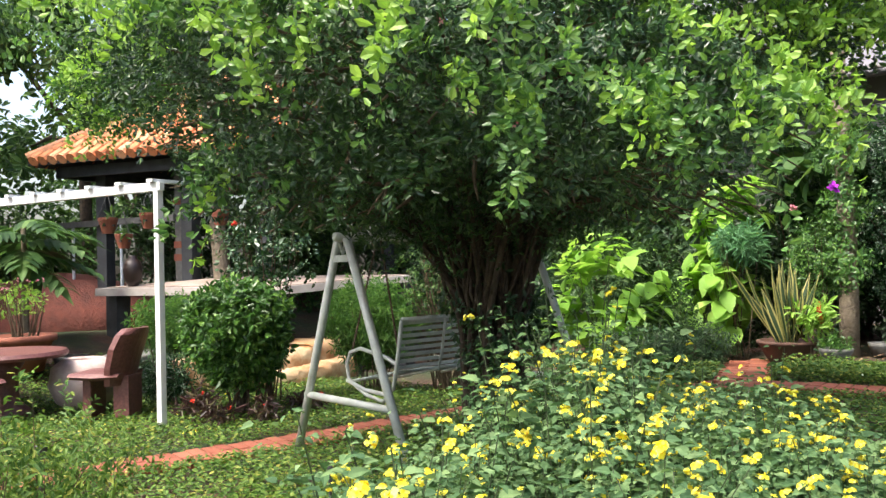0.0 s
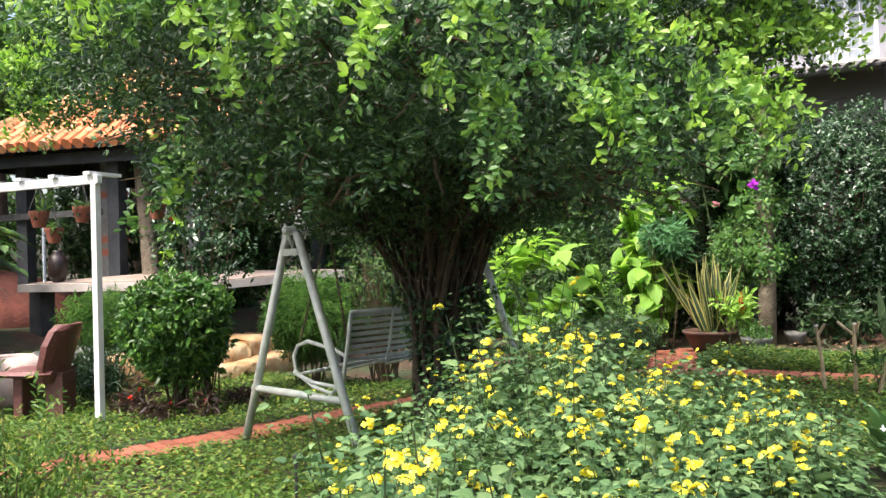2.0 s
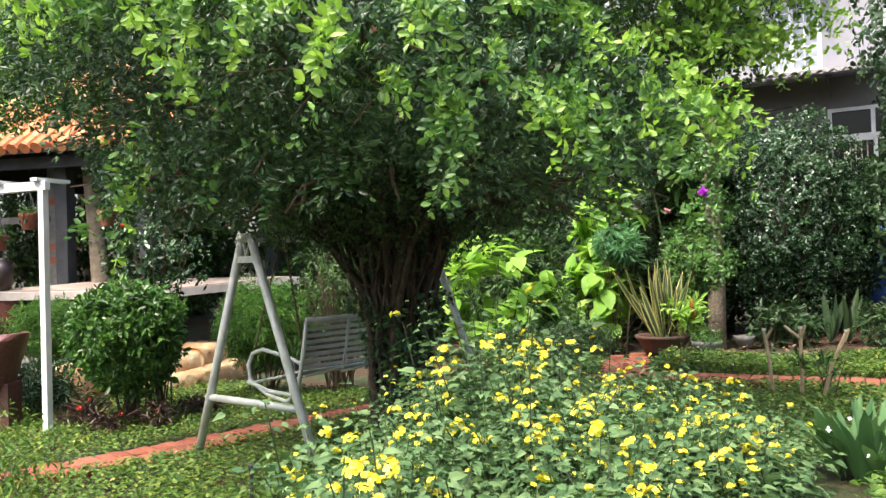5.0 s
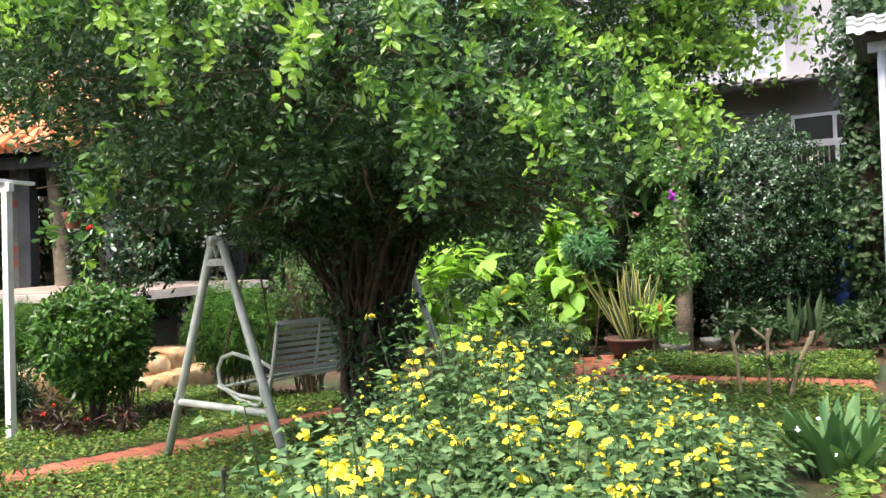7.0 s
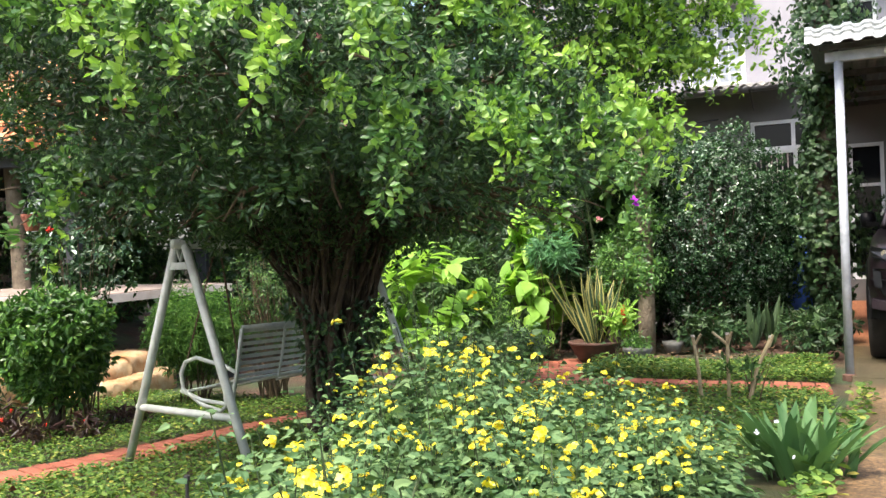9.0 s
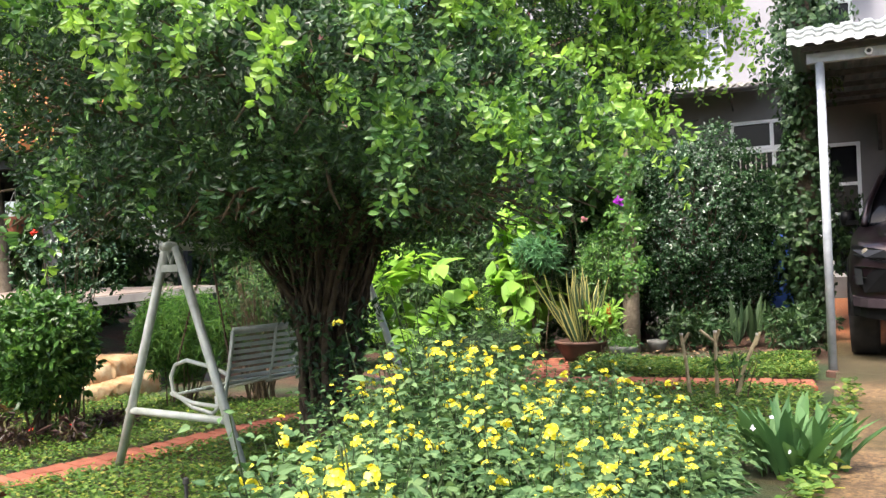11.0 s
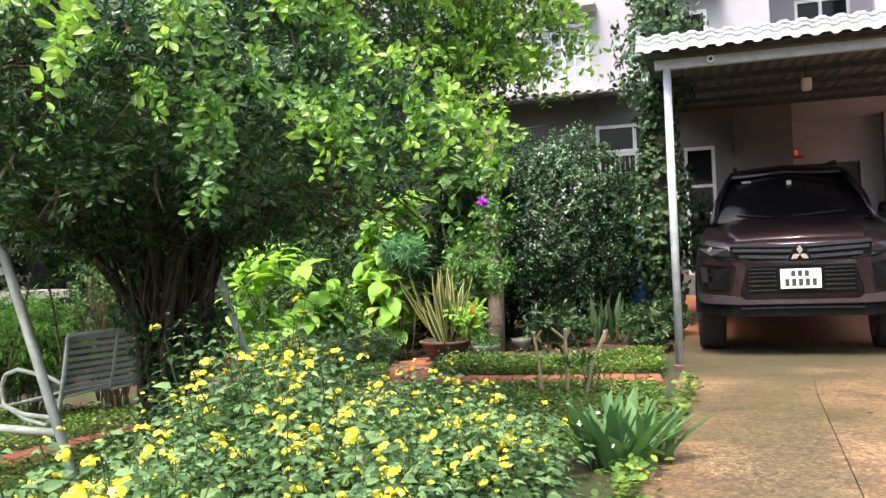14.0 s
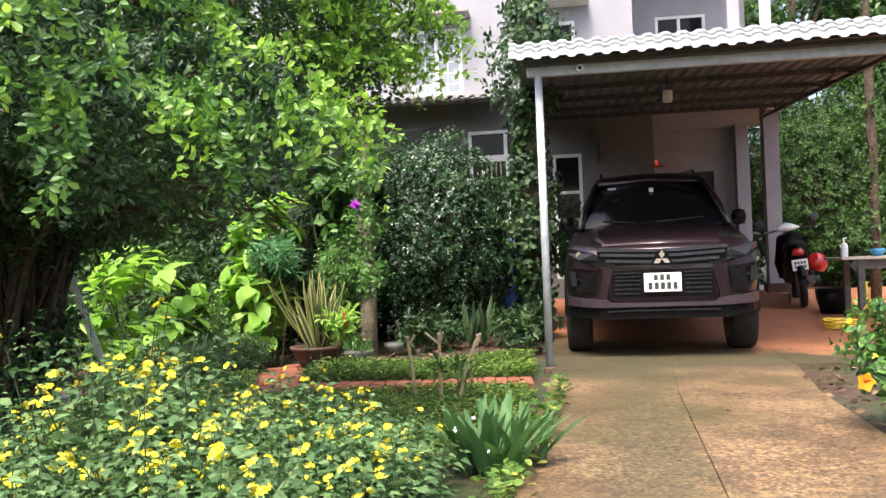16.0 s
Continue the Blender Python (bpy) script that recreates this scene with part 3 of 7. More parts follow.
def big_tree():
    t = thing("garden_tree", TREE, "large spreading garden tree with twisted stems and broad crown", "tree")
    bm = bmesh.new()
    for k in range(96):
        a = R.uniform(0, 2 * math.pi)
        r0 = 0.135 * math.sqrt(R.random())
        r1 = r0 * 1.15 + 0.02 + 0.52 * R.random() ** 1.8
        tw = R.uniform(-1.6, 1.6)
        pts, rad = [], []
        base = R.choice((R.uniform(0.006, 0.014), R.uniform(0.012, 0.027)))
        for s in (0, 0.17, 0.34, 0.5, 0.67, 0.84, 1.0):
            rr = r0 + (r1 - r0) * s ** 3.0
            b = a + tw * s
            j = 0.025 + 0.05 * s
            pts.append((rr * math.cos(b) + R.uniform(-j, j), rr * math.sin(b) + R.uniform(-j, j), -0.06 + s * 1.6))
            rad.append(base * (1.35 - 0.6 * s))
        tube(bm, pts, rad, 7)
        # limbs into the crown
        for q in range(2):
            b2 = a + tw + R.uniform(-0.8, 0.8)
            reach = R.uniform(0.4, 1.3)
            e = Vector(pts[R.choice((5, 6, 6))])
            lim = [e]
            for s in (0.33, 0.66, 1.0):
                lim.append(e + Vector((math.cos(b2) * reach * s + R.uniform(-0.06, 0.06), math.sin(b2) * reach * s + R.uniform(-0.06, 0.06), (0.4 + 0.6 * R.random()) * s)))
            tube(bm, lim, [base * 0.7, base * 0.55, base * 0.4, base * 0.18], 6)
    part("trunk", bm, BARK, t, smooth=True)
    c, r = (-0.08, -0.04, 2.03), (2.28, 2.15, 1.45)
    # outer shoots: small dark leaves, set back in the hollows between the boughs
    n = 22000
    P, d = in_crown(n, c, r, 3, 0.2, 0.22, True)
    hollow = bough(P)
    P = P - d * (np.clip(-hollow, 0, 1.2) * 0.34)[:, None] + d * (np.clip(hollow, 0, 1.2) * 0.1)[:, None]
    keep = (P[:, 2] > crown_floor(P)) & (rng.random(n) < np.clip(0.8 + 0.4 * hollow, 0.4, 1))
    P, d = P[keep], d[keep]
    ax = d * 0.9 + rng.normal(size=P.shape) * 0.45 + np.array([0, 0, 0.25])
    outer = shoot_leaves(P, ax, 10, 0.04, 0.018, 0.05, 0.2)
    # inner leaves
    Q, e = in_crown(5600, c, (r[0] * 0.85, r[1] * 0.85, r[2] * 0.85), 3, 0.18, 0.6, True)
    k2 = Q[:, 2] > crown_floor(Q) + 0.1
    inner = shoot_leaves(Q[k2], e[k2] + rng.normal(size=Q[k2].shape) * 0.6, 9, 0.055, 0.025, 0.07)
    # hanging sprays below the rim
    h = 260
    a = rng.uniform(0, 2 * math.pi, h)
    rr = rng.uniform(0.75, 0.98, h)
    S = np.stack([c[0] + r[0] * rr * np.cos(a), c[1] + r[1] * rr * np.sin(a), np.zeros(h)], 1)
    S[:, 2] = crown_floor(S) + rng.uniform(0.0, 0.25, h)
    steps = np.concatenate([S + np.array([0, 0, -0.06 * k]) + rng.normal(size=S.shape) * 0.02 for k in range(4)])
    hang = shoot_leaves(steps, np.tile([[0, 0, -1.0]], (len(steps), 1)) + rng.normal(size=steps.shape) * 0.4, 8, 0.045, 0.021, 0.045)
    # dim leaves and twigs round the fork
    m = 2600
    a = rng.uniform(0, 2 * math.pi, m)
    rr = 1.05 * np.sqrt(rng.random(m))
    F = np.stack([c[0] + rr * np.cos(a), c[1] + rr * np.sin(a), 0.98 + 0.42 * rr + rng.random(m) ** 0.6 * 0.5], 1)
    fork = shoot_leaves(F, rng.normal(size=F.shape), 7, 0.045, 0.02, 0.06)
    m = 420
    a = rng.uniform(0, 2 * math.pi, m)
    zz = rng.random(m) ** 1.3 * 1.0
    B = np.stack([(0.17 + 0.2 * zz ** 3) * np.cos(a), (0.17 + 0.2 * zz ** 3) * np.sin(a), zz], 1)
    foot = shoot_leaves(B, np.stack([np.cos(a), np.sin(a), 0.3 + 0 * a], 1), 6, 0.06, 0.03, 0.05)
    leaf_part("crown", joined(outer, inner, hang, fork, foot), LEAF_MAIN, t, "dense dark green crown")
    # leafy sprays in clumps that stand proud of the boughs, then bow over and hang
    G, gd = in_crown(6600, c, (r[0] * 1.01, r[1] * 1.01, r[2] * 1.01), 3, 0.2, 0.06, True)
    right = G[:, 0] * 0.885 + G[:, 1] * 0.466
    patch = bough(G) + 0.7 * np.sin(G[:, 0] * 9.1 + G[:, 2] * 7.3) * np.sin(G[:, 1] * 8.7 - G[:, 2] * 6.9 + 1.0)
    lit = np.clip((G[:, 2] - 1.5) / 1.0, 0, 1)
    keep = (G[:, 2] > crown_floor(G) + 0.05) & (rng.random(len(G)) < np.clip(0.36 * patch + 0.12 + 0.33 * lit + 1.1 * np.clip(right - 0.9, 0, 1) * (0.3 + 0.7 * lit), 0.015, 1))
    G, gd, right, lit = G[keep], gd[keep], right[keep], lit[keep]
    G = G + gd * (np.clip(bough(G), 0, 1.2) * 0.1)[:, None]
    way = unit(gd + rng.normal(size=G.shape) * 0.4 + np.array([0, 0, 0.15]))
    reach = rng.uniform(0.5, 1.25, len(G))[:, None]
    tips, axes = [], []
    for k in range(6):
        tips.append(G + way * reach * 0.045 * k - np.array([0, 0, 0.0095]) * k * k * reach + rng.normal(size=G.shape) * 0.012)
        axes.append(way - np.array([0, 0, 0.3]) * k + rng.normal(size=G.shape) * 0.3)
    # young growth, its share raised high up and rightwards to paint the lit side
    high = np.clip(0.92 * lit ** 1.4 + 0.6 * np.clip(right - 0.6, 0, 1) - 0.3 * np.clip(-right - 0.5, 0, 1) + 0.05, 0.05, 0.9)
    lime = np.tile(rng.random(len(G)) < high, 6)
    tips, axes = np.concatenate(tips), np.concatenate(axes)
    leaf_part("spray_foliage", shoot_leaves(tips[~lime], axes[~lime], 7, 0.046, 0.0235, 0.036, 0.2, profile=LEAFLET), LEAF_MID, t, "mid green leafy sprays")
    leaf_part("young_foliage", shoot_leaves(tips[lime], axes[lime], 7, 0.05, 0.026, 0.038, 0.2, profile=LEAFLET), LEAF_YOUNG, t, "fresh lime green leaves, also painting in the lit side of the crown")
    P, d = in_crown(60, c, r, 3, 0.2, 0.02)
    k3 = P[:, 2] > crown_floor(P)
    P, d = P[k3], d[k3]
    leaf_part("blossom", shoot_leaves(P, d, 6, 0.016, 0.011, 0.03), PETAL_PINK, t, "tiny pink blossoms")
    bm = bmesh.new()
    for k in range(240):
        dd = Vector(lumpy_dirs(1)[0])
        o = Vector((c[0] + dd.x * r[0] * 0.5, c[1] + dd.y * r[1] * 0.5, max(1.35, c[2] + dd.z * r[2] * 0.4)))
        e = Vector((c[0] + dd.x * r[0] * 0.84, c[1] + dd.y * r[1] * 0.84, max(1.42, c[2] + dd.z * r[2] * 0.84)))
        m = (o + e) / 2 + Vector((R.uniform(-0.12, 0.12), R.uniform(-0.12, 0.12), R.uniform(-0.05, 0.12)))
        tube(bm, [o, m, e], [0.014, 0.009, 0.004], 5, False)
    part("limb", bm, TWIG, t)["kind"] = "stuff"


big_tree()


# ---------------- yellow lantana ----------------
def lant_h(x, y):
    """Height of the flowering shrubs over their patch."""
    edge = min(1.0, max(0.0, min((x + 2.28 + 0.17 * (y - 2.0)) / 0.3, (-0.82 + 0.17 * (y - 3) - x) / 0.3 + 0.2, (y - 0.9) / 0.4, (4.25 - y) / 0.6)))
    back = min(1.0, max(0.0, (y - 3.1) / 0.9)) * min(1.0, max(0.0, (x + 2.0) / 0.4))
    h = 0.5 - 0.09 * min(1.0, max(0.0, (x + 1.6) / 0.5)) - 0.15 * back + 0.31 * math.exp(-((x + 1.7) ** 2) / 0.14 - ((y - 2.85) ** 2) / 0.14)
    h += 0.16 * math.exp(-((x + 2.12) ** 2) / 0.1 - ((y - 3.2) ** 2) / 0.3) + 0.34 * math.exp(-((x + 1.36) ** 2) / 0.012 - ((y - 3.55) ** 2) / 0.02)
    h += 0.09 * math.sin(x * 7) * math.sin(y * 6) - 0.17 * math.exp(-((x + 1.42) ** 2) / 0.05 - ((y - 3.2) ** 2) / 0.25)
    return min(h, 0.78) * (0.35 + 0.65 * edge) if edge > 0 else 0.0


def flower_mesh():
    P, D, N = [], [], []
    for k in range(15):
        f = math.sqrt((k + 0.5) / 15)
        a = k * 2.4
        up = Vector((f * math.cos(a), f * math.sin(a), math.sqrt(max(0.02, 1.05 - f * f))))
        if k % 5 == 3:
            continue
        wide = 0.021 + 0.006 * math.sin(k * 4.1)
        c = Vector((up.x * wide, up.y * wide, up.z * 0.012 + 0.004 * math.sin(k * 2.7)))
        s = up.orthogonal().normalized()
        o = up.cross(s).normalized()
        for q in range(4):
            b = q * math.pi / 2 + k
            P.append(c)
            D.append(s * math.cos(b) + o * math.sin(b) + up * 0.25)
            N.append(up)
    v, f = leaves(np.array(P), np.array(D), np.array(N), 0.0115, 0.0115, 0.0, 0.15)
    me = raw_mesh("flower_head", v, f)
    me.materials.append(PETAL_YEL)
    return me


def lantana():
    fm = flower_mesh()
    spots = {}
    while sum(len(s) for s in spots.values()) < 1250:
        x, y = R.uniform(-3.0, -0.3), R.uniform(0.9, 4.4)
        h = lant_h(x, y)
        if h > 0.3 and math.hypot(x + 0.75, y + 0.1) > 1.35:
            spots.setdefault((int((x + 3) / 0.95), int(y / 1.3)), []).append((x, y, h * R.choice((R.uniform(0.65, 1.0), R.uniform(0.85, 1.08))) * (0.92 + 0.3 * math.sin(x * 13 + 2 * math.sin(y * 5)) * math.sin(y * 11 + 1.5 * math.sin(x * 6)))))
    heads = 0
    for key, stems in sorted(spots.items()):
        cx, cy = sum(s[0] for s in stems) / len(stems), sum(s[1] for s in stems) / len(stems)
        t = thing("lantana_shrub", (cx, cy, gz(cx, cy)), "bushy green lantana shrub dotted with yellow flower heads", "flowering shrub", "lantana bed")
        bm = bmesh.new()
        Ps, Ds, Ns, Ls, more = [], [], [], [], []
        for x, y, h in stems:
            lean = Vector((R.gauss(0, 0.22), R.gauss(0, 0.22), 1))
            o = Vector((x - cx, y - cy, -0.04))
            top = o + lean * h
            tube(bm, [o, o + lean * h * 0.5 + Vector((R.gauss(0, 0.02), R.gauss(0, 0.02), 0)), top], [0.0042, 0.003, 0.0016], 4, False)
            for k in range(9):
                f = 0.3 + 0.7 * k / 8
                p = o.lerp(top, f)
                a = R.uniform(0, 3.1) if k == 0 else a + 1.57
                for sgn in (0, math.pi, 1.57, 4.71, 0.8, 3.9):
                    b = a + sgn + R.uniform(-0.3, 0.3)
                    d = Vector((math.cos(b), math.sin(b), R.uniform(-0.25, 0.6)))
                    # a short side twig carries some leaves outwards
                    out = R.choice((0.0, 0.03, 0.06, 0.1))
                    Ps.append(p + d * out)
                    Ds.append(d)
                    Ns.append(Vector((R.gauss(0, 0.6), R.gauss(0, 0.6), 1)))
                    Ls.append(R.choice((R.uniform(0.02, 0.036), R.uniform(0.034, 0.058))) * (1.05 - 0.45 * max(0, f - 0.75) / 0.25))
            if R.random() < 0.38:
                for q in range(R.choice((1, 2, 3, 4))):
                    hp = top + Vector((R.uniform(-0.05, 0.05), R.uniform(-0.05, 0.05), R.uniform(-0.03, 0.05)))
                    pm = Matrix.Translation(hp) @ pose(0, 0, 0, R.uniform(-35, 25), R.uniform(-30, 30), R.uniform(0, 360)) @ Matrix.Scale(R.choice((R.uniform(0.22, 0.45), R.uniform(0.5, 0.88))), 4)
                    if heads < 296 and R.random() < 0.55:
                        ob = new("flower_head", fm)
                        ob.parent = t
                        ob.matrix_basis = pm
                        heads += 1
                    else:
                        more.append(pm)
        part("stem", bm, STEM, t)["kind"] = "stuff"
        L = np.array(Ls)
        if more:
            fv = np.ones((len(fm.vertices), 4), dtype=np.float32)
            co = np.zeros(len(fm.vertices) * 3, dtype=np.float32)
            fm.vertices.foreach_get("co", co)
            fv[:, :3] = co.reshape(-1, 3)
            quads = np.array([list(p.vertices) for p in fm.polygons])
            leaf_part("flower_rest", (np.concatenate([(fv @ np.array(pm).T)[:, :3] for pm in more]), [np.concatenate([quads + k * len(fv) for k in range(len(more))])]), PETAL_YEL, t, "", "stuff")
        leaf_part("foliage", leaves(np.array(Ps), np.array(Ds), np.array(Ns), L, L * 0.66, 0.16, 0.4, ((0.22, 0.9), (0.6, 0.72))), LEAF_LANT, t)


lantana()


# ---------------- house ----------------
HP = (0.0, 7.38, 0.0)


def H(u, v, z, rz=0.0, rx=0.0):
    return pose(*HP, 0, 0, -7) @ pose(u, v, z, rx, 0, rz)


def holed_wall(u0, u1, z0, z1, v0, v1, holes):
    """A thick wall with openings through it."""
    us = sorted({u0, u1, *(h[0] for h in holes), *(h[1] for h in holes)})
    zs = sorted({z0, z1, *(h[2] for h in holes), *(h[3] for h in holes)})
    bm = bmesh.new()
    for a, b in zip(us, us[1:]):
        for c, d in zip(zs, zs[1:]):
            mu, mz = (a + b) / 2, (c + d) / 2
            if not any(h[0] < mu < h[1] and h[2] < mz < h[3] for h in holes):
                box(bm, (mu, (v0 + v1) / 2, mz), (b - a, v1 - v0, d - c))
    bmesh.ops.remove_doubles(bm, verts=bm.verts, dist=1e-4)
    return bm


def window(u0, u1, z0, z1, v, parent, posts=(), rails=(), pane=None, bars=0):
    """A white framed window: frame, panes, optional guard bars."""
    w = part("window", boxes(((u0 + 0.025, v, (z0 + z1) / 2), (0.05, 0.07, z1 - z0)), ((u1 - 0.025, v, (z0 + z1) / 2), (0.05, 0.07, z1 - z0)), (((u0 + u1) / 2, v, z0 + 0.025), (u1 - u0 - 0.1, 0.07, 0.05)), (((u0 + u1) / 2, v, z1 - 0.025), (u1 - u0 - 0.1, 0.07, 0.05))), WHITE, parent, "white painted window frame")
    for p in posts:
        part("mullion", boxes(((p, v, (z0 + z1) / 2), (0.055, 0.06, z1 - z0 - 0.1))), WHITE, w)
    for p in rails:
        part("rail", boxes((((u0 + u1) / 2, v + 0.003, p), (u1 - u0 - 0.1, 0.054, 0.045))), WHITE, w)
    part("pane", boxes((((u0 + u1) / 2, v + 0.02, (z0 + z1) / 2), (u1 - u0 - 0.1, 0.008, z1 - z0 - 0.1))), pane or GLASS, w)
    for k in range(bars):
        z = z0 + (z1 - z0) * (k + 1) / (bars + 1)
        part("guard_bar", tube(bmesh.new(), [(u0 + 0.04, v - 0.045, z), (u1 - 0.04, v - 0.045, z)], 0.007, 6), WHITE, w)
    if bars:
        for k in range(5):
            u = u0 + 0.05 + (u1 - u0 - 0.1) * k / 4
            part("guard_bar", tube(bmesh.new(), [(u, v - 0.05, z0 + 0.03), (u, v - 0.05, z1 - 0.03)], 0.007, 6), WHITE, w)
    return w


house = new("house")
house.matrix_world = H(0, 0, 0)
tagged(house, "two-storey grey plastered house with white window frames", "house")
part("lower_wall", holed_wall(-5.2, 1.6, 0.2, 3.8, 5.9, 6.12, [(-1.27, -0.05, 1.55, 3.34), (-0.4 + 0.45, 0.5, 0.95, 2.9)]), WALL_SHADED, house, "shaded grey plaster ground floor")
part("upper_wall", holed_wall(-5.2, 1.35, 3.8, 7.0, 5.76, 6.0, [(-2.12, -1.3, 3.92, 4.97), (0.0, 0.47, 4.2, 4.95)]), WALL, house, "pale lilac grey upper storey")
part("side_wall", boxes(((1.5, 7.1, 2.0), (0.2, 1.96, 3.6))), WALL_SHADED, house)
part("porch_back_wall", holed_wall(1.6, 3.45, 0.4, 3.8, 8.0, 8.2, [(1.85, 2.85, 0.5, 2.72)]), WALL_PORCH_LIT, house)
part("upper_back_wall", holed_wall(1.2, 3.4, 3.95, 7.0, 7.6, 7.8, [(1.9, 2.75, 4.4, 5.42)]), WALL, house)
part("upper_side_wall", boxes(((1.26, 6.8, 5.4), (0.18, 1.6, 3.2))), WALL, house)
part("floor_slab", boxes(((2.52, 6.95, 3.66), (2.2, 2.1, 0.4))), WALL_PORCH_LIT, house)
part("porch_floor", boxes(((2.6, 7.0, 0.5), (2.4, 2.0, 0.34))), CEMENT, house)
part("porch_column", boxes(((3.33, 5.95, 2.0), (0.22, 0.2, 2.96)), bevel=0.008), WALL, house, "square grey porch column")
part("column_base", boxes(((3.33, 5.95, 0.6), (0.3, 0.3, 0.34)), bevel=0.008), POTDARK, house)
part("porch_column", boxes(((3.27, 7.72, 2.0), (0.22, 0.22, 3.0)), bevel=0.008), WALL, house)
part("upper_column", boxes(((2.86, 5.95, 5.4), (0.18, 0.18, 3.1)), bevel=0.006), WALL, house)
part("white_pipe", tube(bmesh.new(), [(3.31, 5.8, 3.4), (3.31, 5.8, 7.0)], 0.085, 14), WHITE, house, smooth=True)
part("roof_slab", boxes(((-0.95, 8.3, 7.08), (8.9, 5.4, 0.16))), CEMENT, house)
window(-2.12, -1.3, 3.92, 4.97, 5.8, house, posts=(-1.71,), rails=(4.6,), pane=GLASS_PALE, bars=5)
window(0.0, 0.47, 4.2, 4.95, 5.8, house, rails=(4.6,), pane=GLASS)
window(-1.27, -0.05, 2.9, 3.34, 5.94, house, posts=(-0.68, -0.36))
window(-1.27, -0.05, 1.55, 2.9, 5.945, house, posts=(-0.66,))
window(0.05, 0.5, 0.95, 2.9, 5.94, house, rails=(1.87, 2.3))
window(1.9, 2.75, 4.4, 5.42, 7.66, house, posts=(2.3,))
part("door", boxes(((2.35, 8.08, 1.6), (0.98, 0.04, 2.2))), BLACKWOOD, house, "dark doorway under the porch")
bm = bmesh.new()
box(bm, (-1.72, 5.58, 5.15), (1.15, 0.4, 0.055), None, 0.006)
part("window_hood", bm, CEMENT, house)
part("window_hood", boxes(((0.2, 5.58, 5.2), (1.0, 0.4, 0.055)), bevel=0.006), CEMENT, house)
for k in range(7):
    bm = bmesh.new()
    u = -1.22 + 0.075 * k
    tube(bm, [(u, 5.99, 1.6), (u + 0.006, 5.995, 2.2), (u, 5.99, 2.86)], 0.034, 8)
    part("curtain_fold", bm, CURTAIN, house, smooth=True)
# side and back walls close the house
part("end_wall", boxes(((-5.3, 8.4, 3.6), (0.2, 5.2, 6.8))), WALL, house)
part("rear_wall", boxes(((-0.95, 11.1, 3.6), (8.7, 0.2, 6.8))), WALL, house)

awning = new("awning")
awning.matrix_world = H(0, 0, 0)
tagged(awning, "weathered corrugated awning sheet over the ground floor windows", "awning")
us = np.linspace(-5.2, -0.45, 150)
v = []
for s in (0, 1):
    zz = 3.9 - 0.16 * s + 0.022 * np.sin(us * 2 * math.pi / 0.16) + 0.02 * np.sin(us * 1.7) * s
    vv = 5.74 - 0.85 * s + (0.03 * np.sin(us * 5) * s)
    v.append(np.stack([us, vv + 0 * us, zz], 1))
v = np.concatenate(v + [a - np.array([0, 0, 0.012]) for a in v])
n = len(us)
i = np.arange(n - 1)[:, None]
link("sheet", raw_mesh("sheet", v, [np.concatenate([i + np.array([[0, 1, n + 1, n]]), i + 2 * n + np.array([[0, n, n + 1, 1]]), i + n + np.array([[0, 1, 2 * n + 1, 2 * n]])])]), ASBESTOS, awning)
for u in (-4.6, -2.9, -1.2):
    part("bracket", tube(bmesh.new(), [(u, 5.76, 3.5), (u, 5.2, 3.71), (u, 5.76, 3.8)], 0.016, 6), STEEL_DARK, awning)

lantern = new("red_lantern")
lantern.matrix_world = H(1.86, 7.9, 2.86)
tagged(lantern, "small dim red altar lantern on the porch wall", "lantern")
GLOW, gnt, gp = nodes_of("red_lamp_glow")
gp.inputs["Base Color"].default_value = (0.5, 0.05, 0.02, 1)
gp.inputs["Emission Color"].default_value = (1, 0.12, 0.05, 1)
gp.inputs["Emission Strength"].default_value = 0.12
part("bulb", lathe([(0.006, 0.1), (0.022, 0.085), (0.028, 0.05), (0.018, 0.015), (0.008, 0.0)], 14), GLOW, lantern, smooth=True)
part("shelf", boxes(((0, 0.02, -0.02), (0.24, 0.16, 0.03))), REDPL, lantern)


# ---------------- carport ----------------
carport = new("carport")
carport.matrix_world = H(0, 0, 0)
tagged(carport, "lean-to carport with white ribbed sheet roof on steel posts", "carport")
part("post", tube(bmesh.new(), [(0, 0, 0.26), (0, 0, 2.87)], 0.034, 18), STEEL, carport, "round galvanised post", True)
part("post", tube(bmesh.new(), [(3.55, 0, 0.26), (3.55, 0, 2.87)], 0.034, 18), STEEL, carport, "round galvanised post", True)
part("post_foot", lathe([(0.055, 0.24), (0.055, 0.32), (0.045, 0.326), (0.036, 0.33)], 16), POTDARK, carport)
part("front_beam", boxes(((1.76, 0, 2.905), (3.72, 0.06, 0.085)), bevel=0.006), STEEL, carport, "grey box-section front beam")
part("edge_trim", boxes(((1.76, -0.06, 2.975), (3.8, 0.03, 0.035))), STEEL_DARK, carport)


def rib(u):
    """Height of the roof sheet's profile across its ribs."""
    q = (u / 0.145) % 1.0
    return 0.021 * max(0.0, min(1.0, (0.5 - abs(q - 0.5)) * 6 - 0.9)) 


us = np.arange(-0.24, 3.66, 0.0121)
rows = [(-0.26, 2.965), (-0.245, 3.0), (-0.215, 3.03), (-0.219, 3.048), (-0.165, 3.082), (-0.169, 3.1), (-0.07, 3.145), (0.05, 3.17), (0.3, 3.185), (6.0, 3.5)]
hh = np.array([rib(u) for u in us])
top = np.concatenate([np.stack([us, np.full(len(us), a), b + hh], 1) for a, b in rows])
n = len(us)
i = (np.arange(len(rows) - 1)[:, None] * n + np.arange(n - 1)[None]).ravel()[:, None]
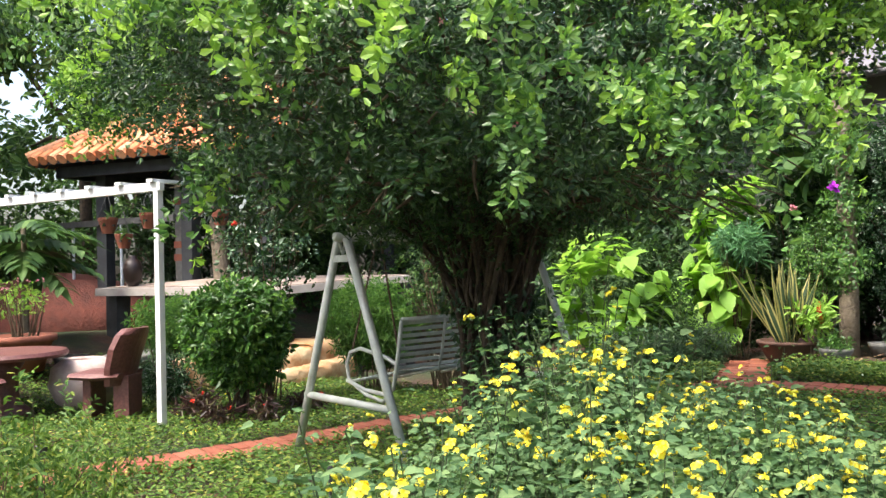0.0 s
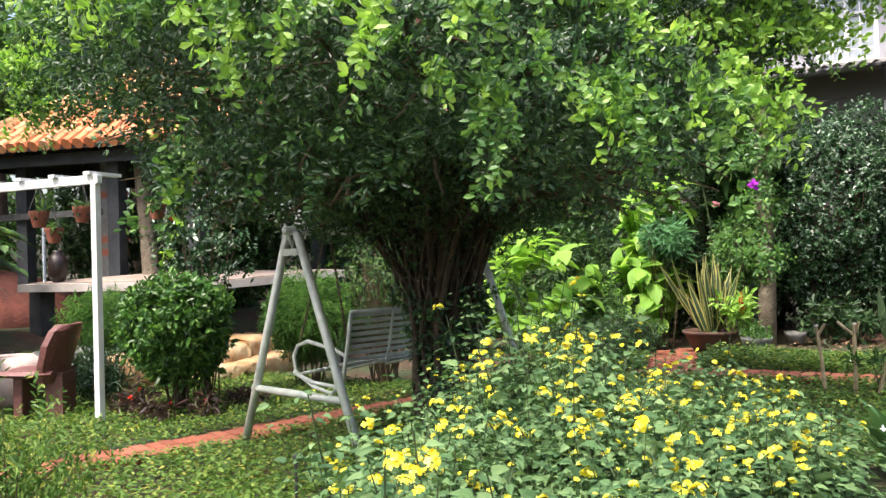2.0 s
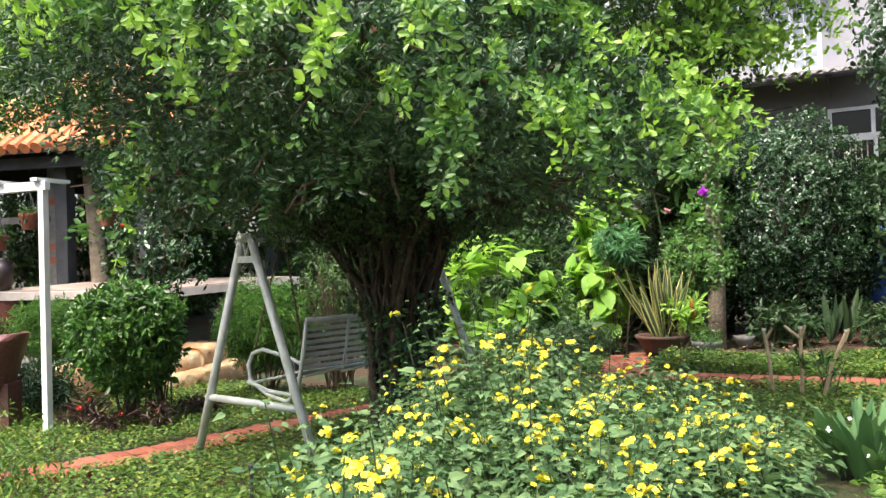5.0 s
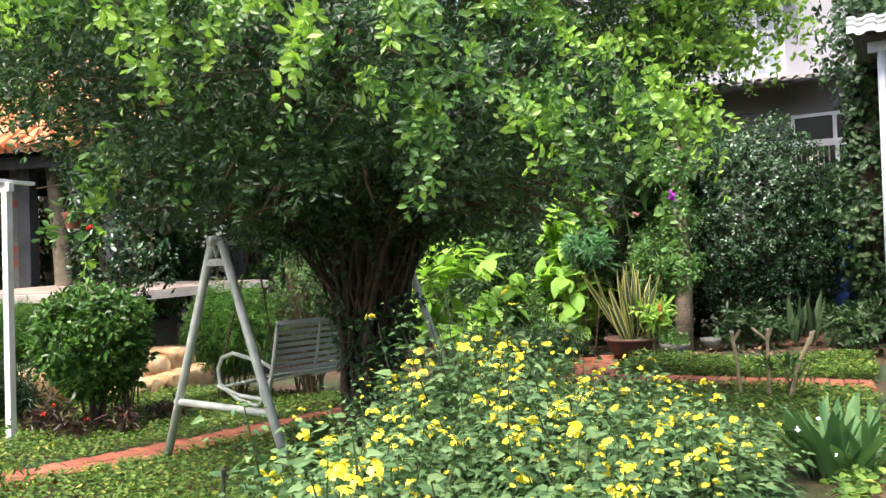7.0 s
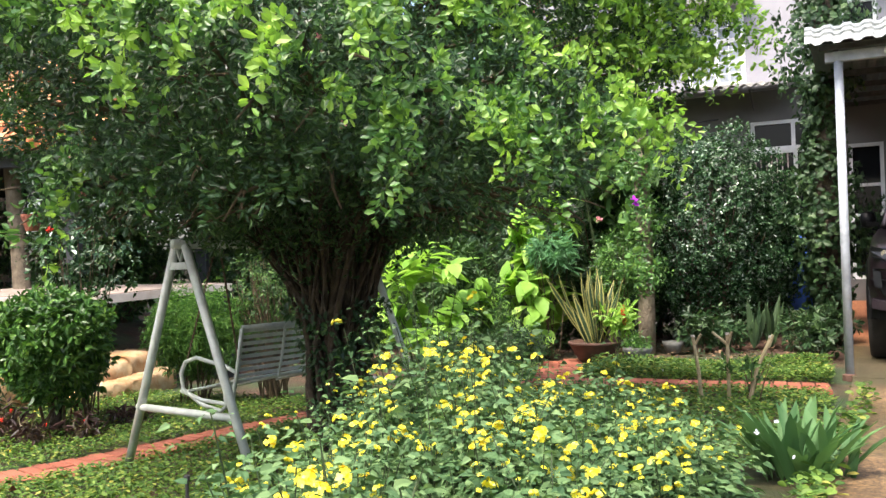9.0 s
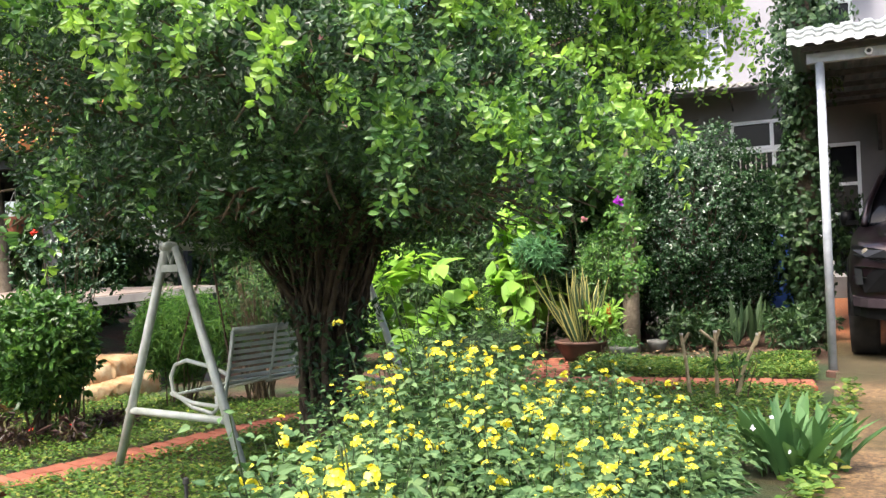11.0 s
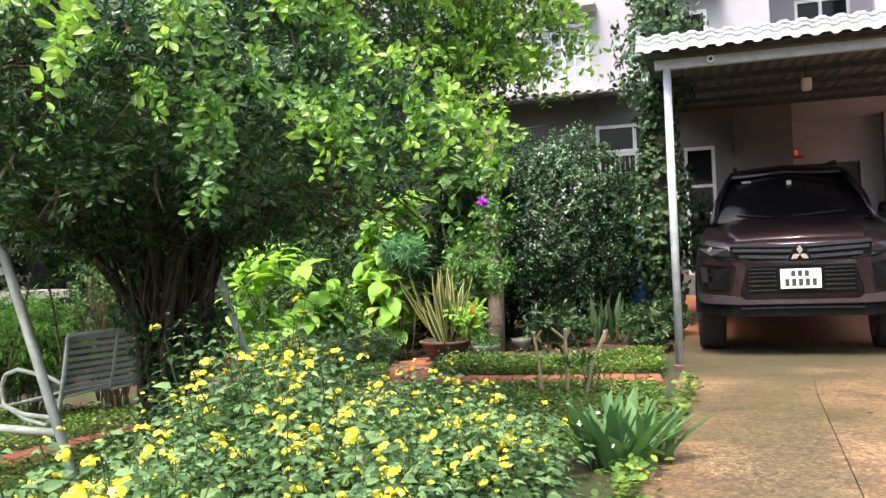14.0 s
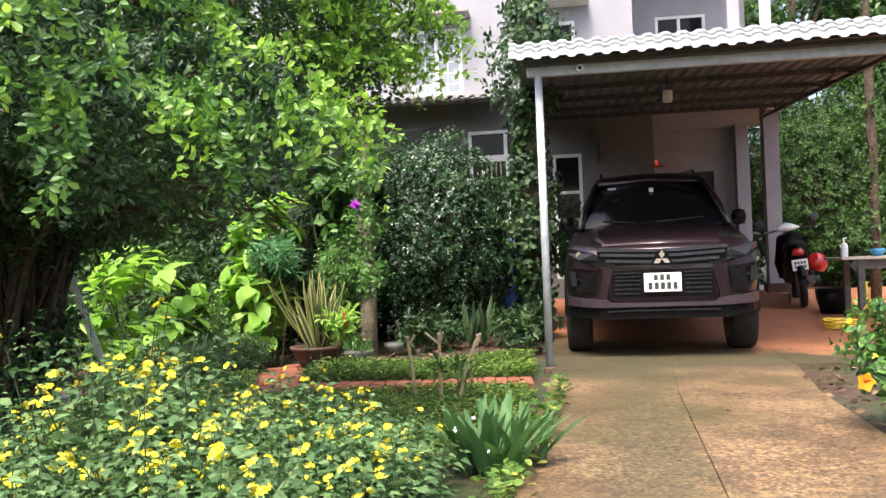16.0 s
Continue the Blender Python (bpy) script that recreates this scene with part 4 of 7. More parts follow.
link("roof_sheet", raw_mesh("roof_sheet", top, [i + np.array([[0, 1, n + 1, n]])]), SHEET, carport, "white ribbed roof sheet")
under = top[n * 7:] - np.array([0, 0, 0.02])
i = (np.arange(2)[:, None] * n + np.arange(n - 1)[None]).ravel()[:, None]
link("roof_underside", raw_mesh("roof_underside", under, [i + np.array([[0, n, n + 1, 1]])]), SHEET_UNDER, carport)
for k in range(6):
    vv = 0.35 + k * 1.05
    part("purlin", boxes(((1.7, vv, 3.125 + 0.0553 * (vv - 0.3)), (3.64, 0.04, 0.06))), STEEL_DARK, carport)
for u in (3.2, -0.02):
    part("truss_chord", tube(bmesh.new(), [(u, 0.08, 2.98), (u, 5.9, 3.29)], 0.024, 6), STEEL_DARK, carport)
    for k in range(11):
        a, b = 0.2 + k * 0.52, 0.2 + (k + 1) * 0.52
        lo, hi = [2.98 + 0.0533 * q for q in (a, b)], [3.11 + 0.0533 * q for q in (a, b)]
        part("truss_web", tube(bmesh.new(), [(u, a, lo[0] if k % 2 else hi[0]), (u, b, hi[1] if k % 2 else lo[1])], 0.011, 6), STEEL_DARK, carport)
part("wall_bracket", boxes(((0.75, 5.8, 3.0), (0.05, 0.16, 0.5))), STEEL_DARK, carport)

cam_box = new("security_camera")
cam_box.matrix_world = H(0.36, -0.05, 2.905)
tagged(cam_box, "small white round security camera on the carport beam", "camera")
part("housing", tube(bmesh.new(), [(0, 0.02, 0), (0, -0.05, -0.005)], 0.03, 16), WHITEPL, cam_box)
part("glass_eye", tube(bmesh.new(), [(0, -0.051, -0.005), (0, -0.056, -0.006)], 0.017, 14), INK, cam_box, "black lens")
bulb = new("hanging_lamp")
bulb.matrix_world = H(1.36, 2.1, 2.98)
tagged(bulb, "unlit white lamp hanging under the carport roof", "lamp")
part("cord", tube(bmesh.new(), [(0, 0, 0.1), (0, 0, 0.27)], 0.006, 6), INK, bulb)
part("shade", boxes(((0, 0, 0.03), (0.1, 0.1, 0.13)), bevel=0.02), WHITEPL, bulb)


# ---------------- car ----------------
def loft(stations, mirror=True):
    """A body from half cross-sections, each (y, [(x, z), ...])."""
    bm = bmesh.new()
    rings = []
    for y, sec in stations:
        full = [(x, z) for x, z in sec] + [(-x, z) for x, z in reversed(sec) if abs(x) > 1e-6]
        rings.append([bm.verts.new((x, y, z)) for x, z in full])
    m = len(rings[0])
    for a, b in zip(rings, rings[1:]):
        for k in range(m):
            bm.faces.new((a[k], a[(k + 1) % m], b[(k + 1) % m], b[k]))
    bm.faces.new(rings[0])
    bm.faces.new(rings[-1][::-1])
    bmesh.ops.recalc_face_normals(bm, faces=bm.faces)
    return bm


def panel(points, thick, y0=0.0):
    """A flat plate in the x-z plane from corner points, bowed back towards its sides."""
    bm = bmesh.new()
    bow = lambda x: y0 - 0.012 + float(np.interp(abs(x), [0, 0.5, 0.6, 0.76, 0.85, 0.9], [0.0, 0.0, 0.005, 0.05, 0.15, 0.32]))
    a = [bm.verts.new((x, bow(x), z)) for x, z in points]
    b = [bm.verts.new((x, bow(x) + thick, z)) for x, z in points]
    m = len(points)
    bm.faces.new(a)
    bm.faces.new(b[::-1])
    for k in range(m):
        bm.faces.new((a[k], b[k], b[(k + 1) % m], a[(k + 1) % m]))
    bmesh.ops.recalc_face_normals(bm, faces=bm.faces)
    return bm


def band(xs, tops, bottoms, thick, y0=0.0):
    """A plate in short upright quads that bows back towards its sides."""
    bm = bmesh.new()
    bow = lambda x: y0 - 0.012 + float(np.interp(abs(x), [0, 0.5, 0.6, 0.76, 0.85, 0.9], [0.0, 0.0, 0.005, 0.05, 0.15, 0.32]))
    rows = [[bm.verts.new((x, bow(x), a)), bm.verts.new((x, bow(x), b)), bm.verts.new((x, bow(x) + thick, b)), bm.verts.new((x, bow(x) + thick, a))] for x, a, b in zip(xs, tops, bottoms)]
    for p, q in zip(rows, rows[1:]):
        for k in range(4):
            bm.faces.new((p[k], p[(k + 1) % 4], q[(k + 1) % 4], q[k]))
    bm.faces.new(rows[0])
    bm.faces.new(rows[-1][::-1])
    bmesh.ops.recalc_face_normals(bm, faces=bm.faces)
    return bm


def body_section(hw, zb, zt, crown=0.025):
    return [(0, zb), (hw * 0.6, zb), (hw * 0.92, zb + 0.02), (hw * 0.985, zb + 0.14), (hw, 0.62), (hw * 0.992, 0.8), (hw * 0.965, zt - 0.1), (hw * 0.9, zt - 0.025), (hw * 0.6, zt + crown * 0.6), (0, zt + crown)]


def car():
    c = new("car")
    tilt = 3.6
    c.matrix_world = pose(1.1, 7.79, 0.268, tilt, 0, -10)
    tagged(c, "dark brown metallic off-road car parked nose out", "car")
    st = [(0.0, body_section(0.6, 0.4, 0.9)), (0.05, body_section(0.76, 0.38, 0.95)), (0.16, body_section(0.85, 0.37, 0.985)), (0.4, body_section(0.895, 0.36, 1.02)),
          (0.9, body_section(0.907, 0.3, 1.06)), (1.3, body_section(0.905, 0.3, 1.1)), (2.0, body_section(0.9, 0.3, 1.08)), (3.4, body_section(0.9, 0.3, 1.08)), (4.3, body_section(0.89, 0.34, 1.06)), (4.72, body_section(0.82, 0.42, 1.02)), (4.8, body_section(0.7, 0.5, 0.95))]
    ob = part("body", loft(st), CARPAINT, c, smooth=True)
    # raised bonnet centre
    bon = loft([(0.09, [(0, 0.9), (0.5, 0.9), (0.56, 0.95), (0.5, 0.99), (0, 1.0)]), (0.4, [(0, 0.95), (0.58, 0.95), (0.63, 1.02), (0.55, 1.065), (0, 1.08)]), (0.9, [(0, 1.0), (0.6, 1.0), (0.66, 1.07), (0.56, 1.115), (0, 1.13)]), (1.32, [(0, 1.0), (0.6, 1.0), (0.67, 1.1), (0.56, 1.145), (0, 1.16)])])
    part("bonnet", bon, CARPAINT, c, smooth=True)
    gl = [(1.22, [(0, 1.0), (0.76, 1.0), (0.755, 1.1), (0.7, 1.12), (0, 1.15)]), (1.55, [(0, 1.0), (0.79, 1.0), (0.775, 1.12), (0.69, 1.37), (0, 1.42)]), (1.95, [(0, 1.0), (0.8, 1.0), (0.78, 1.15), (0.62, 1.64), (0, 1.68)]), (2.3, [(0, 1.0), (0.8, 1.0), (0.78, 1.15), (0.61, 1.7), (0, 1.73)]), (3.9, [(0, 1.0), (0.79, 1.0), (0.77, 1.15), (0.6, 1.69), (0, 1.72)]), (4.6, [(0, 1.0), (0.7, 1.0), (0.68, 1.05), (0.55, 1.2), (0, 1.25)])]
    part("windscreen", loft(gl), CARGLASS, c, "dark tinted glass", True)
    rf = [(1.9, [(0, 1.64), (0.55, 1.62), (0.625, 1.6), (0.63, 1.63), (0.58, 1.67), (0, 1.705)]), (2.2, [(0, 1.68), (0.56, 1.66), (0.64, 1.64), (0.645, 1.69), (0.58, 1.735), (0, 1.77)]), (3.0, [(0, 1.7), (0.56, 1.68), (0.64, 1.66), (0.645, 1.71), (0.58, 1.75), (0, 1.785)]), (4.1, [(0, 1.68), (0.55, 1.66), (0.62, 1.64), (0.63, 1.68), (0.57, 1.72), (0, 1.75)])]
    part("roof", loft(rf), CARPAINT, c, smooth=True)
    for s in (-1, 1):
        part("pillar", tube(bmesh.new(), [(s * 0.765, 1.2, 1.1), (s * 0.73, 1.5, 1.36), (s * 0.655, 1.85, 1.61), (s * 0.62, 2.05, 1.68)], 0.034, 8), CARPAINT, c, smooth=True)
        part("roof_rail", tube(bmesh.new(), [(s * 0.58, 2.15, 1.74), (s * 0.58, 2.3, 1.79), (s * 0.57, 3.8, 1.79), (s * 0.57, 3.95, 1.73)], 0.016, 8), CARBLACK, c)
        m = part("mirror", loft([(1.42, [(0, 1.08), (0.06, 1.1), (0.085, 1.18), (0.06, 1.26), (0, 1.27)]), (1.5, [(0, 1.06), (0.085, 1.08), (0.11, 1.18), (0.085, 1.27), (0, 1.29)]), (1.56, [(0, 1.08), (0.08, 1.1), (0.1, 1.18), (0.08, 1.25), (0, 1.26)])]), CARBLACK, c, smooth=True)
        m.matrix_basis = Matrix.Translation((s * 0.915, 0.37, 0.39)) @ Matrix.Diagonal((0.72, 0.8, 0.76, 1))
        part("mirror_arm", boxes(((s * 0.87, 1.5, 1.12), (0.12, 0.05, 0.045))), CARBLACK, c)
        for y in (0.83, 3.63):
            w = part("wheel", lathe([(0.3, -0.125), (0.37, -0.12), (0.385, -0.08), (0.388, 0.08), (0.37, 0.12), (0.3, 0.125)], 36), RUBBER, c, "black tyre", True)
            w.matrix_basis = pose(s * 0.785, y, 0.385, 0, 90, 0)
            part("rim", lathe([(0.24, -0.129), (0.29, -0.127), (0.29, 0.127), (0.24, 0.129)], 24), CARGREY, w)
            part("wheel_arch", tube(bmesh.new(), [(s * 0.862, y + 0.46 * math.cos(a), 0.42 + 0.5 * math.sin(a)) for a in (math.pi * k / 12 for k in range(13))], 0.05, 8), CARBLACK, c)
        # lights
        lamp = part("headlight", panel([(s * 0.52, 0.835), (s * 0.74, 0.85), (s * 0.86, 0.92), (s * 0.85, 0.965), (s * 0.6, 0.915)], 0.1, -0.012), LAMPGLASS, c, "slanted clear headlight")
        part("lamp_ring", tube(bmesh.new(), [(s * 0.74, 0.065, 0.9), (s * 0.74, 0.09, 0.9)], 0.035, 14), CHROME, lamp)
        part("chrome_strip", panel([(s * 0.42, 0.8), (s * 0.6, 0.815), (s * 0.84, 0.88), (s * 0.84, 0.865), (s * 0.6, 0.795), (s * 0.42, 0.782)], 0.05, -0.022), CARGREY, c)
        bez = part("lamp_bezel", panel([(s * 0.6, 0.55), (s * 0.76, 0.54), (s * 0.83, 0.62), (s * 0.84, 0.76), (s * 0.76, 0.765), (s * 0.58, 0.74)], 0.06, -0.016), CARBLACK, c, "glossy black corner bezel")
        part("fog_lamp", panel([(s * 0.77, 0.6), (s * 0.83, 0.6), (s * 0.84, 0.74), (s * 0.78, 0.74)], 0.03, -0.032), LAMPGLASS, bez)
        part("lamp_bar", panel([(s * 0.74, 0.655), (s * 0.86, 0.655), (s * 0.86, 0.667), (s * 0.74, 0.667)], 0.02, -0.04), CARGREY, bez)
        part("shield_edge", panel([(s * 0.47, 0.79), (s * 0.44, 0.73), (s * 0.5, 0.53), (s * 0.5, 0.48), (s * 0.58, 0.5), (s * 0.56, 0.56), (s * 0.53, 0.74), (s * 0.58, 0.79)], 0.05, -0.024), CARPAINT, c)
        part("wiper", tube(bmesh.new(), [(s * 0.1 - 0.08, 1.2, 1.155), (s * 0.1 + 0.42 * (1 if s > 0 else -1), 1.28, 1.19)], 0.009, 6), INK, c)
    part("upper_grille", panel([(-0.56, 0.79), (0.56, 0.79), (0.58, 0.93), (-0.58, 0.93)], 0.05, -0.014), CARBLACK, c)
    for z, w in ((0.925, 0.57), (0.875, 0.55), (0.815, 0.5)):
        part("grille_bar", panel([(-w, z + 0.008), (-0.13, z - 0.012), (0.13, z - 0.012), (w, z + 0.008), (w, z + 0.036), (0.13, z + 0.016), (-0.13, z + 0.016), (-w, z + 0.036)], 0.035, -0.034), GRILLE, c, "satin grey grille bar")
    part("lower_grille", panel([(-0.47, 0.5), (0.47, 0.5), (0.44, 0.74), (-0.44, 0.74)], 0.05, -0.02), CARBLACK, c)
    for s in (-1, 1):
        for k in range(6):
            z = 0.525 + 0.036 * k
            part("grille_slat", panel([(s * 0.2, z), (s * 0.43, z), (s * 0.43, z + 0.009), (s * 0.2, z + 0.009)], 0.02, -0.03), CARGREY, c)
    xs = (-0.86, -0.8, -0.74, -0.66, -0.58, -0.5, -0.46, 0.46, 0.5, 0.58, 0.66, 0.74, 0.8, 0.86)
    wing = [abs(x) > 0.48 for x in xs]
    part("bumper", band(xs, [0.605 + 0.06 * max(0.0, abs(x) - 0.5) if w else 0.57 for x, w in zip(xs, wing)], [0.535 + 0.03 * max(0.0, abs(x) - 0.5) for x in xs], 0.12, -0.045), BUMPER, c, "dull purple-brown bumper lip")
    part("skid_bar", band((-0.5, -0.3, 0.3, 0.5), (0.502, 0.507, 0.507, 0.502), (0.488, 0.494, 0.494, 0.488), 0.06, -0.03), CARGREY, c)
    part("skid_plate", band(xs, [0.545] * len(xs), [0.42 + 0.14 * max(0.0, abs(x) - 0.55) for x in xs], 0.12, -0.004), CARBLACK, c)
    p = part("number_plate", boxes(((0, -0.065, 0.625), (0.33, 0.012, 0.165)), bevel=0.004), PLATE, c, "white number plate")
    for k in range(3):
        part("plate_bar", boxes(((-0.06 + 0.055 * k, -0.073, 0.665), (0.035, 0.004, 0.055))), INK, p)
    for k in range(5):
        part("plate_bar", boxes(((-0.11 + 0.055 * k, -0.073, 0.59), (0.035, 0.004, 0.055))), INK, p)
    bd = part("badge", panel([(-0.1, 0.79), (0.1, 0.79), (0.045, 0.92), (-0.045, 0.92)], 0.03, -0.05), CARBLACK, c)
    for k in range(3):
        a = radians(90 + 120 * k)
        cx, cz = 0.042 * math.cos(a), 0.845 + 0.042 * math.sin(a)
        pts = [(cx + 0.042 * math.cos(a), cz + 0.042 * math.sin(a)), (cx + 0.026 * math.cos(a + 1.57), cz + 0.026 * math.sin(a + 1.57)), (cx - 0.042 * math.cos(a), cz - 0.042 * math.sin(a)), (cx + 0.026 * math.cos(a - 1.57), cz + 0.026 * math.sin(a - 1.57))]
        part("emblem", panel(pts, 0.01, -0.06), CHROME, bd, "plain chrome shape")
    part("sticker", boxes(((0.02, 1.69, 1.54), (0.05, 0.004, 0.05))), PLATE, c)
    part("sticker", boxes(((-0.44, 1.72, 1.575), (0.1, 0.004, 0.026))), GLASS_PALE, c)
    # the body rides high over its wheels
    for ob in c.children:
        if ob.name.split(".")[0] in ("wheel", "wheel_arch", "mirror", "bumper", "skid_bar", "skid_plate"):
            continue
        for o in (ob, *ob.children):
            for v in o.data.vertices:
                v.co.x *= float(np.interp(v.co.z, (1.15, 1.7), (1.0, 0.9)))
                v.co.z = float(np.interp(v.co.z, (0.0, 0.29, 0.42, 0.625, 0.95, 1.15, 1.79), (0.0, 0.33, 0.53, 0.765, 1.07, 1.27, 1.84)))


car()


# ---------------- scooter, table and what is by it ----------------
def scooter():
    s = new("scooter")
    s.matrix_world = H(3.24, 4.1, gz(3.7, 11.1) + 0.02, -10) @ pose(0, 0, 0, 0, -6, 0)
    tagged(s, "black and white scooter with a red tail parked on its stand", "scooter")
    for y in (0.0, 1.22):
        w = part("wheel", lathe([(0.2, -0.045), (0.27, -0.035), (0.285, 0), (0.27, 0.035), (0.2, 0.045)], 28), RUBBER, s, smooth=True)
        w.matrix_basis = pose(0, y, 0.285, 0, 90, 0)
        part("rim", lathe([(0.15, -0.047), (0.2, -0.046), (0.2, 0.046), (0.15, 0.047)], 20), CARGREY, w)
    part("body", loft([(-0.18, [(0, 0.66), (0.07, 0.68), (0.09, 0.74), (0.06, 0.8), (0, 0.82)]), (0.1, [(0, 0.45), (0.13, 0.5), (0.16, 0.64), (0.12, 0.76), (0, 0.8)]), (0.5, [(0, 0.35), (0.14, 0.4), (0.16, 0.56), (0.11, 0.72), (0, 0.76)]), (0.8, [(0, 0.3), (0.15, 0.32), (0.16, 0.38), (0.13, 0.42), (0, 0.43)])]), CARBLACK, s, smooth=True)
    part("seat", loft([(-0.15, [(0, 0.8), (0.09, 0.81), (0.1, 0.84), (0.07, 0.87), (0, 0.88)]), (0.25, [(0, 0.76), (0.13, 0.77), (0.15, 0.81), (0.11, 0.86), (0, 0.87)]), (0.65, [(0, 0.72), (0.1, 0.73), (0.11, 0.77), (0.08, 0.8), (0, 0.81)])]), RUBBER, s, smooth=True)
    part("leg_shield", loft([(0.85, [(0, 0.35), (0.2, 0.38), (0.24, 0.6), (0.16, 0.95), (0, 0.98)]), (0.98, [(0, 0.4), (0.16, 0.42), (0.2, 0.62), (0.12, 0.98), (0, 1.02)])]), CARBLACK, s, smooth=True)
    part("front_cowl", loft([(0.8, [(0, 1.03), (0.1, 1.035), (0.17, 1.06), (0.1, 1.085), (0, 1.09)]), (1.0, [(0, 1.02), (0.09, 1.03), (0.12, 1.07), (0.06, 1.13), (0, 1.15)])]), WHITEPL, s, "white handlebar cowl", True)
    part("handlebar", tube(bmesh.new(), [(-0.34, 0.78, 1.02), (-0.15, 0.86, 1.05), (0.15, 0.86, 1.05), (0.34, 0.78, 1.02)], 0.014, 8), INK, s)
    for k in (-1, 1):
        part("mirror", lathe([(0.01, -0.006), (0.055, -0.006), (0.06, 0.0), (0.05, 0.014), (0.01, 0.018)], 16), INK, s).matrix_basis = pose(k * 0.36, 0.82, 1.17, 80, 0, 0)
        part("mirror_stalk", tube(bmesh.new(), [(k * 0.26, 0.83, 1.03), (k * 0.34, 0.83, 1.14)], 0.007, 6), INK, s)
    part("tail_lamp", loft([(-0.2, [(0, 0.68), (0.06, 0.69), (0.075, 0.72), (0.05, 0.76), (0, 0.77)]), (-0.1, [(0, 0.66), (0.09, 0.67), (0.1, 0.72), (0.07, 0.77), (0, 0.78)])]), REDPL, s, "red tail lamp", True)
    p = part("number_plate", boxes(((0, -0.25, 0.56), (0.19, 0.008, 0.14))), PLATE, s)
    for z in (0.585, 0.535):
        for k in range(4):
            part("plate_bar", boxes(((-0.055 + 0.037 * k, -0.256, z), (0.024, 0.003, 0.034))), INK, p)
    part("mudguard", tube(bmesh.new(), [(0, 0.32 * math.cos(a), 0.285 + 0.32 * math.sin(a)) for a in (0.6 + 2.2 * k / 8 for k in range(9))], 0.055, 8), CARBLACK, s)
    part("exhaust", tube(bmesh.new(), [(0.13, -0.08, 0.36), (0.14, 0.3, 0.3), (0.12, 0.7, 0.24)], [0.055, 0.05, 0.02], 10), CARGREY, s)
    part("stand", tube(bmesh.new(), [(-0.1, 0.45, 0.3), (-0.16, 0.4, 0.0)], 0.012, 6), STEEL_DARK, s)


scooter()
helmet = tagged(part("helmet", lathe([(0.115, 0.0), (0.13, 0.05), (0.128, 0.11), (0.1, 0.17), (0.05, 0.205), (0.01, 0.21)], 22), REDPL, None, smooth=True), "glossy red helmet hung by the scooter seat", "helmet")
helmet.matrix_world = H(3.4, 4.15, gz(3.7, 11.1) + 0.52, 0) @ pose(0, 0, 0, 20, 12, 0)

table = new("work_table")
TZ = 0.43
table.matrix_world = H(3.28, 2.65, TZ)
tagged(table, "old outdoor table with a pale top and dark legs", "table")
part("tabletop", boxes(((0.65, 0.3, 0.715), (1.35, 0.66, 0.03)), bevel=0.006), DECKEDGE, table)
for u in (0.1, 1.2):
    for v in (0.05, 0.55):
        part("leg", boxes(((u + 0.1, v, 0.35), (0.07, 0.07, 0.7))), STEEL_DARK, table)
part("apron", boxes(((0.65, 0.05, 0.64), (1.1, 0.04, 0.1))), STEEL_DARK, table)
part("brace", tube(bmesh.new(), [(0.2, 0.05, 0.5), (0.03, 0.02, 0.7)], 0.014, 6), STEEL_DARK, table)
bottle = tagged(new("pump_bottle"), "white plastic pump bottle on the table", "bottle")
bottle.matrix_world = H(3.36, 2.85, TZ + 0.73)
part("body", lathe([(0.037, 0.0), (0.04, 0.02), (0.04, 0.13), (0.03, 0.155), (0.014, 0.165)], 18), WHITEPL, bottle, smooth=True)
part("pump", tube(bmesh.new(), [(0, 0, 0.165), (0, 0, 0.215), (0.03, 0, 0.22)], 0.009, 8), WHITEPL, bottle)
cup = tagged(part("bowl", lathe([(0.04, 0.0), (0.075, 0.05), (0.08, 0.085), (0.072, 0.085), (0.065, 0.05), (0.03, 0.01)], 18), plain_mat("sky_blue_plastic", (0.05, 0.25, 0.5), (0.1, 0.35, 0.6), 6, 0.35, bump=0), None, smooth=True), "small sky blue plastic bowl on the table", "bowl")
cup.matrix_world = H(3.72, 2.85, TZ + 0.73)
tub = tagged(part("black_tub", lathe([(0.17, 0.0), (0.22, 0.2), (0.24, 0.36), (0.22, 0.36), (0.2, 0.2), (0.15, 0.03)], 24), CARBLACK, None, smooth=True), "black plastic planting tub standing by the table", "tub")
tub.matrix_world = H(3.42, 3.55, 0.47) @ Matrix.Scale(0.85, 4)
bm = bmesh.new()
for k in range(5):
    tube(bm, [((0.17 + 0.008 * k) * math.cos(a + k), (0.14 + 0.006 * k) * math.sin(a + k), 0.018 + 0.02 * k + 0.006 * math.sin(3 * a)) for a in (2 * math.pi * q / 18 for q in range(19))], 0.012, 6)
tube(bm, [(0.17, 0, 0.1), (0.28, 0.05, 0.25), (0.3, 0.1, 0.5)], 0.012, 6)
hose = tagged(part("garden_hose", bm, YELPL, None, smooth=True), "coiled yellow garden hose on the concrete", "hose")
hose.matrix_world = H(3.15, 2.35, gz(3.3, 9.4) + 0.02)


# ---------------- shrubs and potted plants ----------------
def crown_leaves(n, c, r, seed, amount, shell, per, L, W, flat=-1e9, droop=0.25, up=0.5, profile=None):
    P, d = in_crown(n, c, r, seed, amount, shell)
    k = P[:, 2] > flat
    P, d = P[k], d[k]
    return shoot_leaves(P, d + rng.normal(size=P.shape) * 0.45 + np.array([0, 0, 0.2]), per, L, W, L * 0.8, droop, 0.14, up, profile)


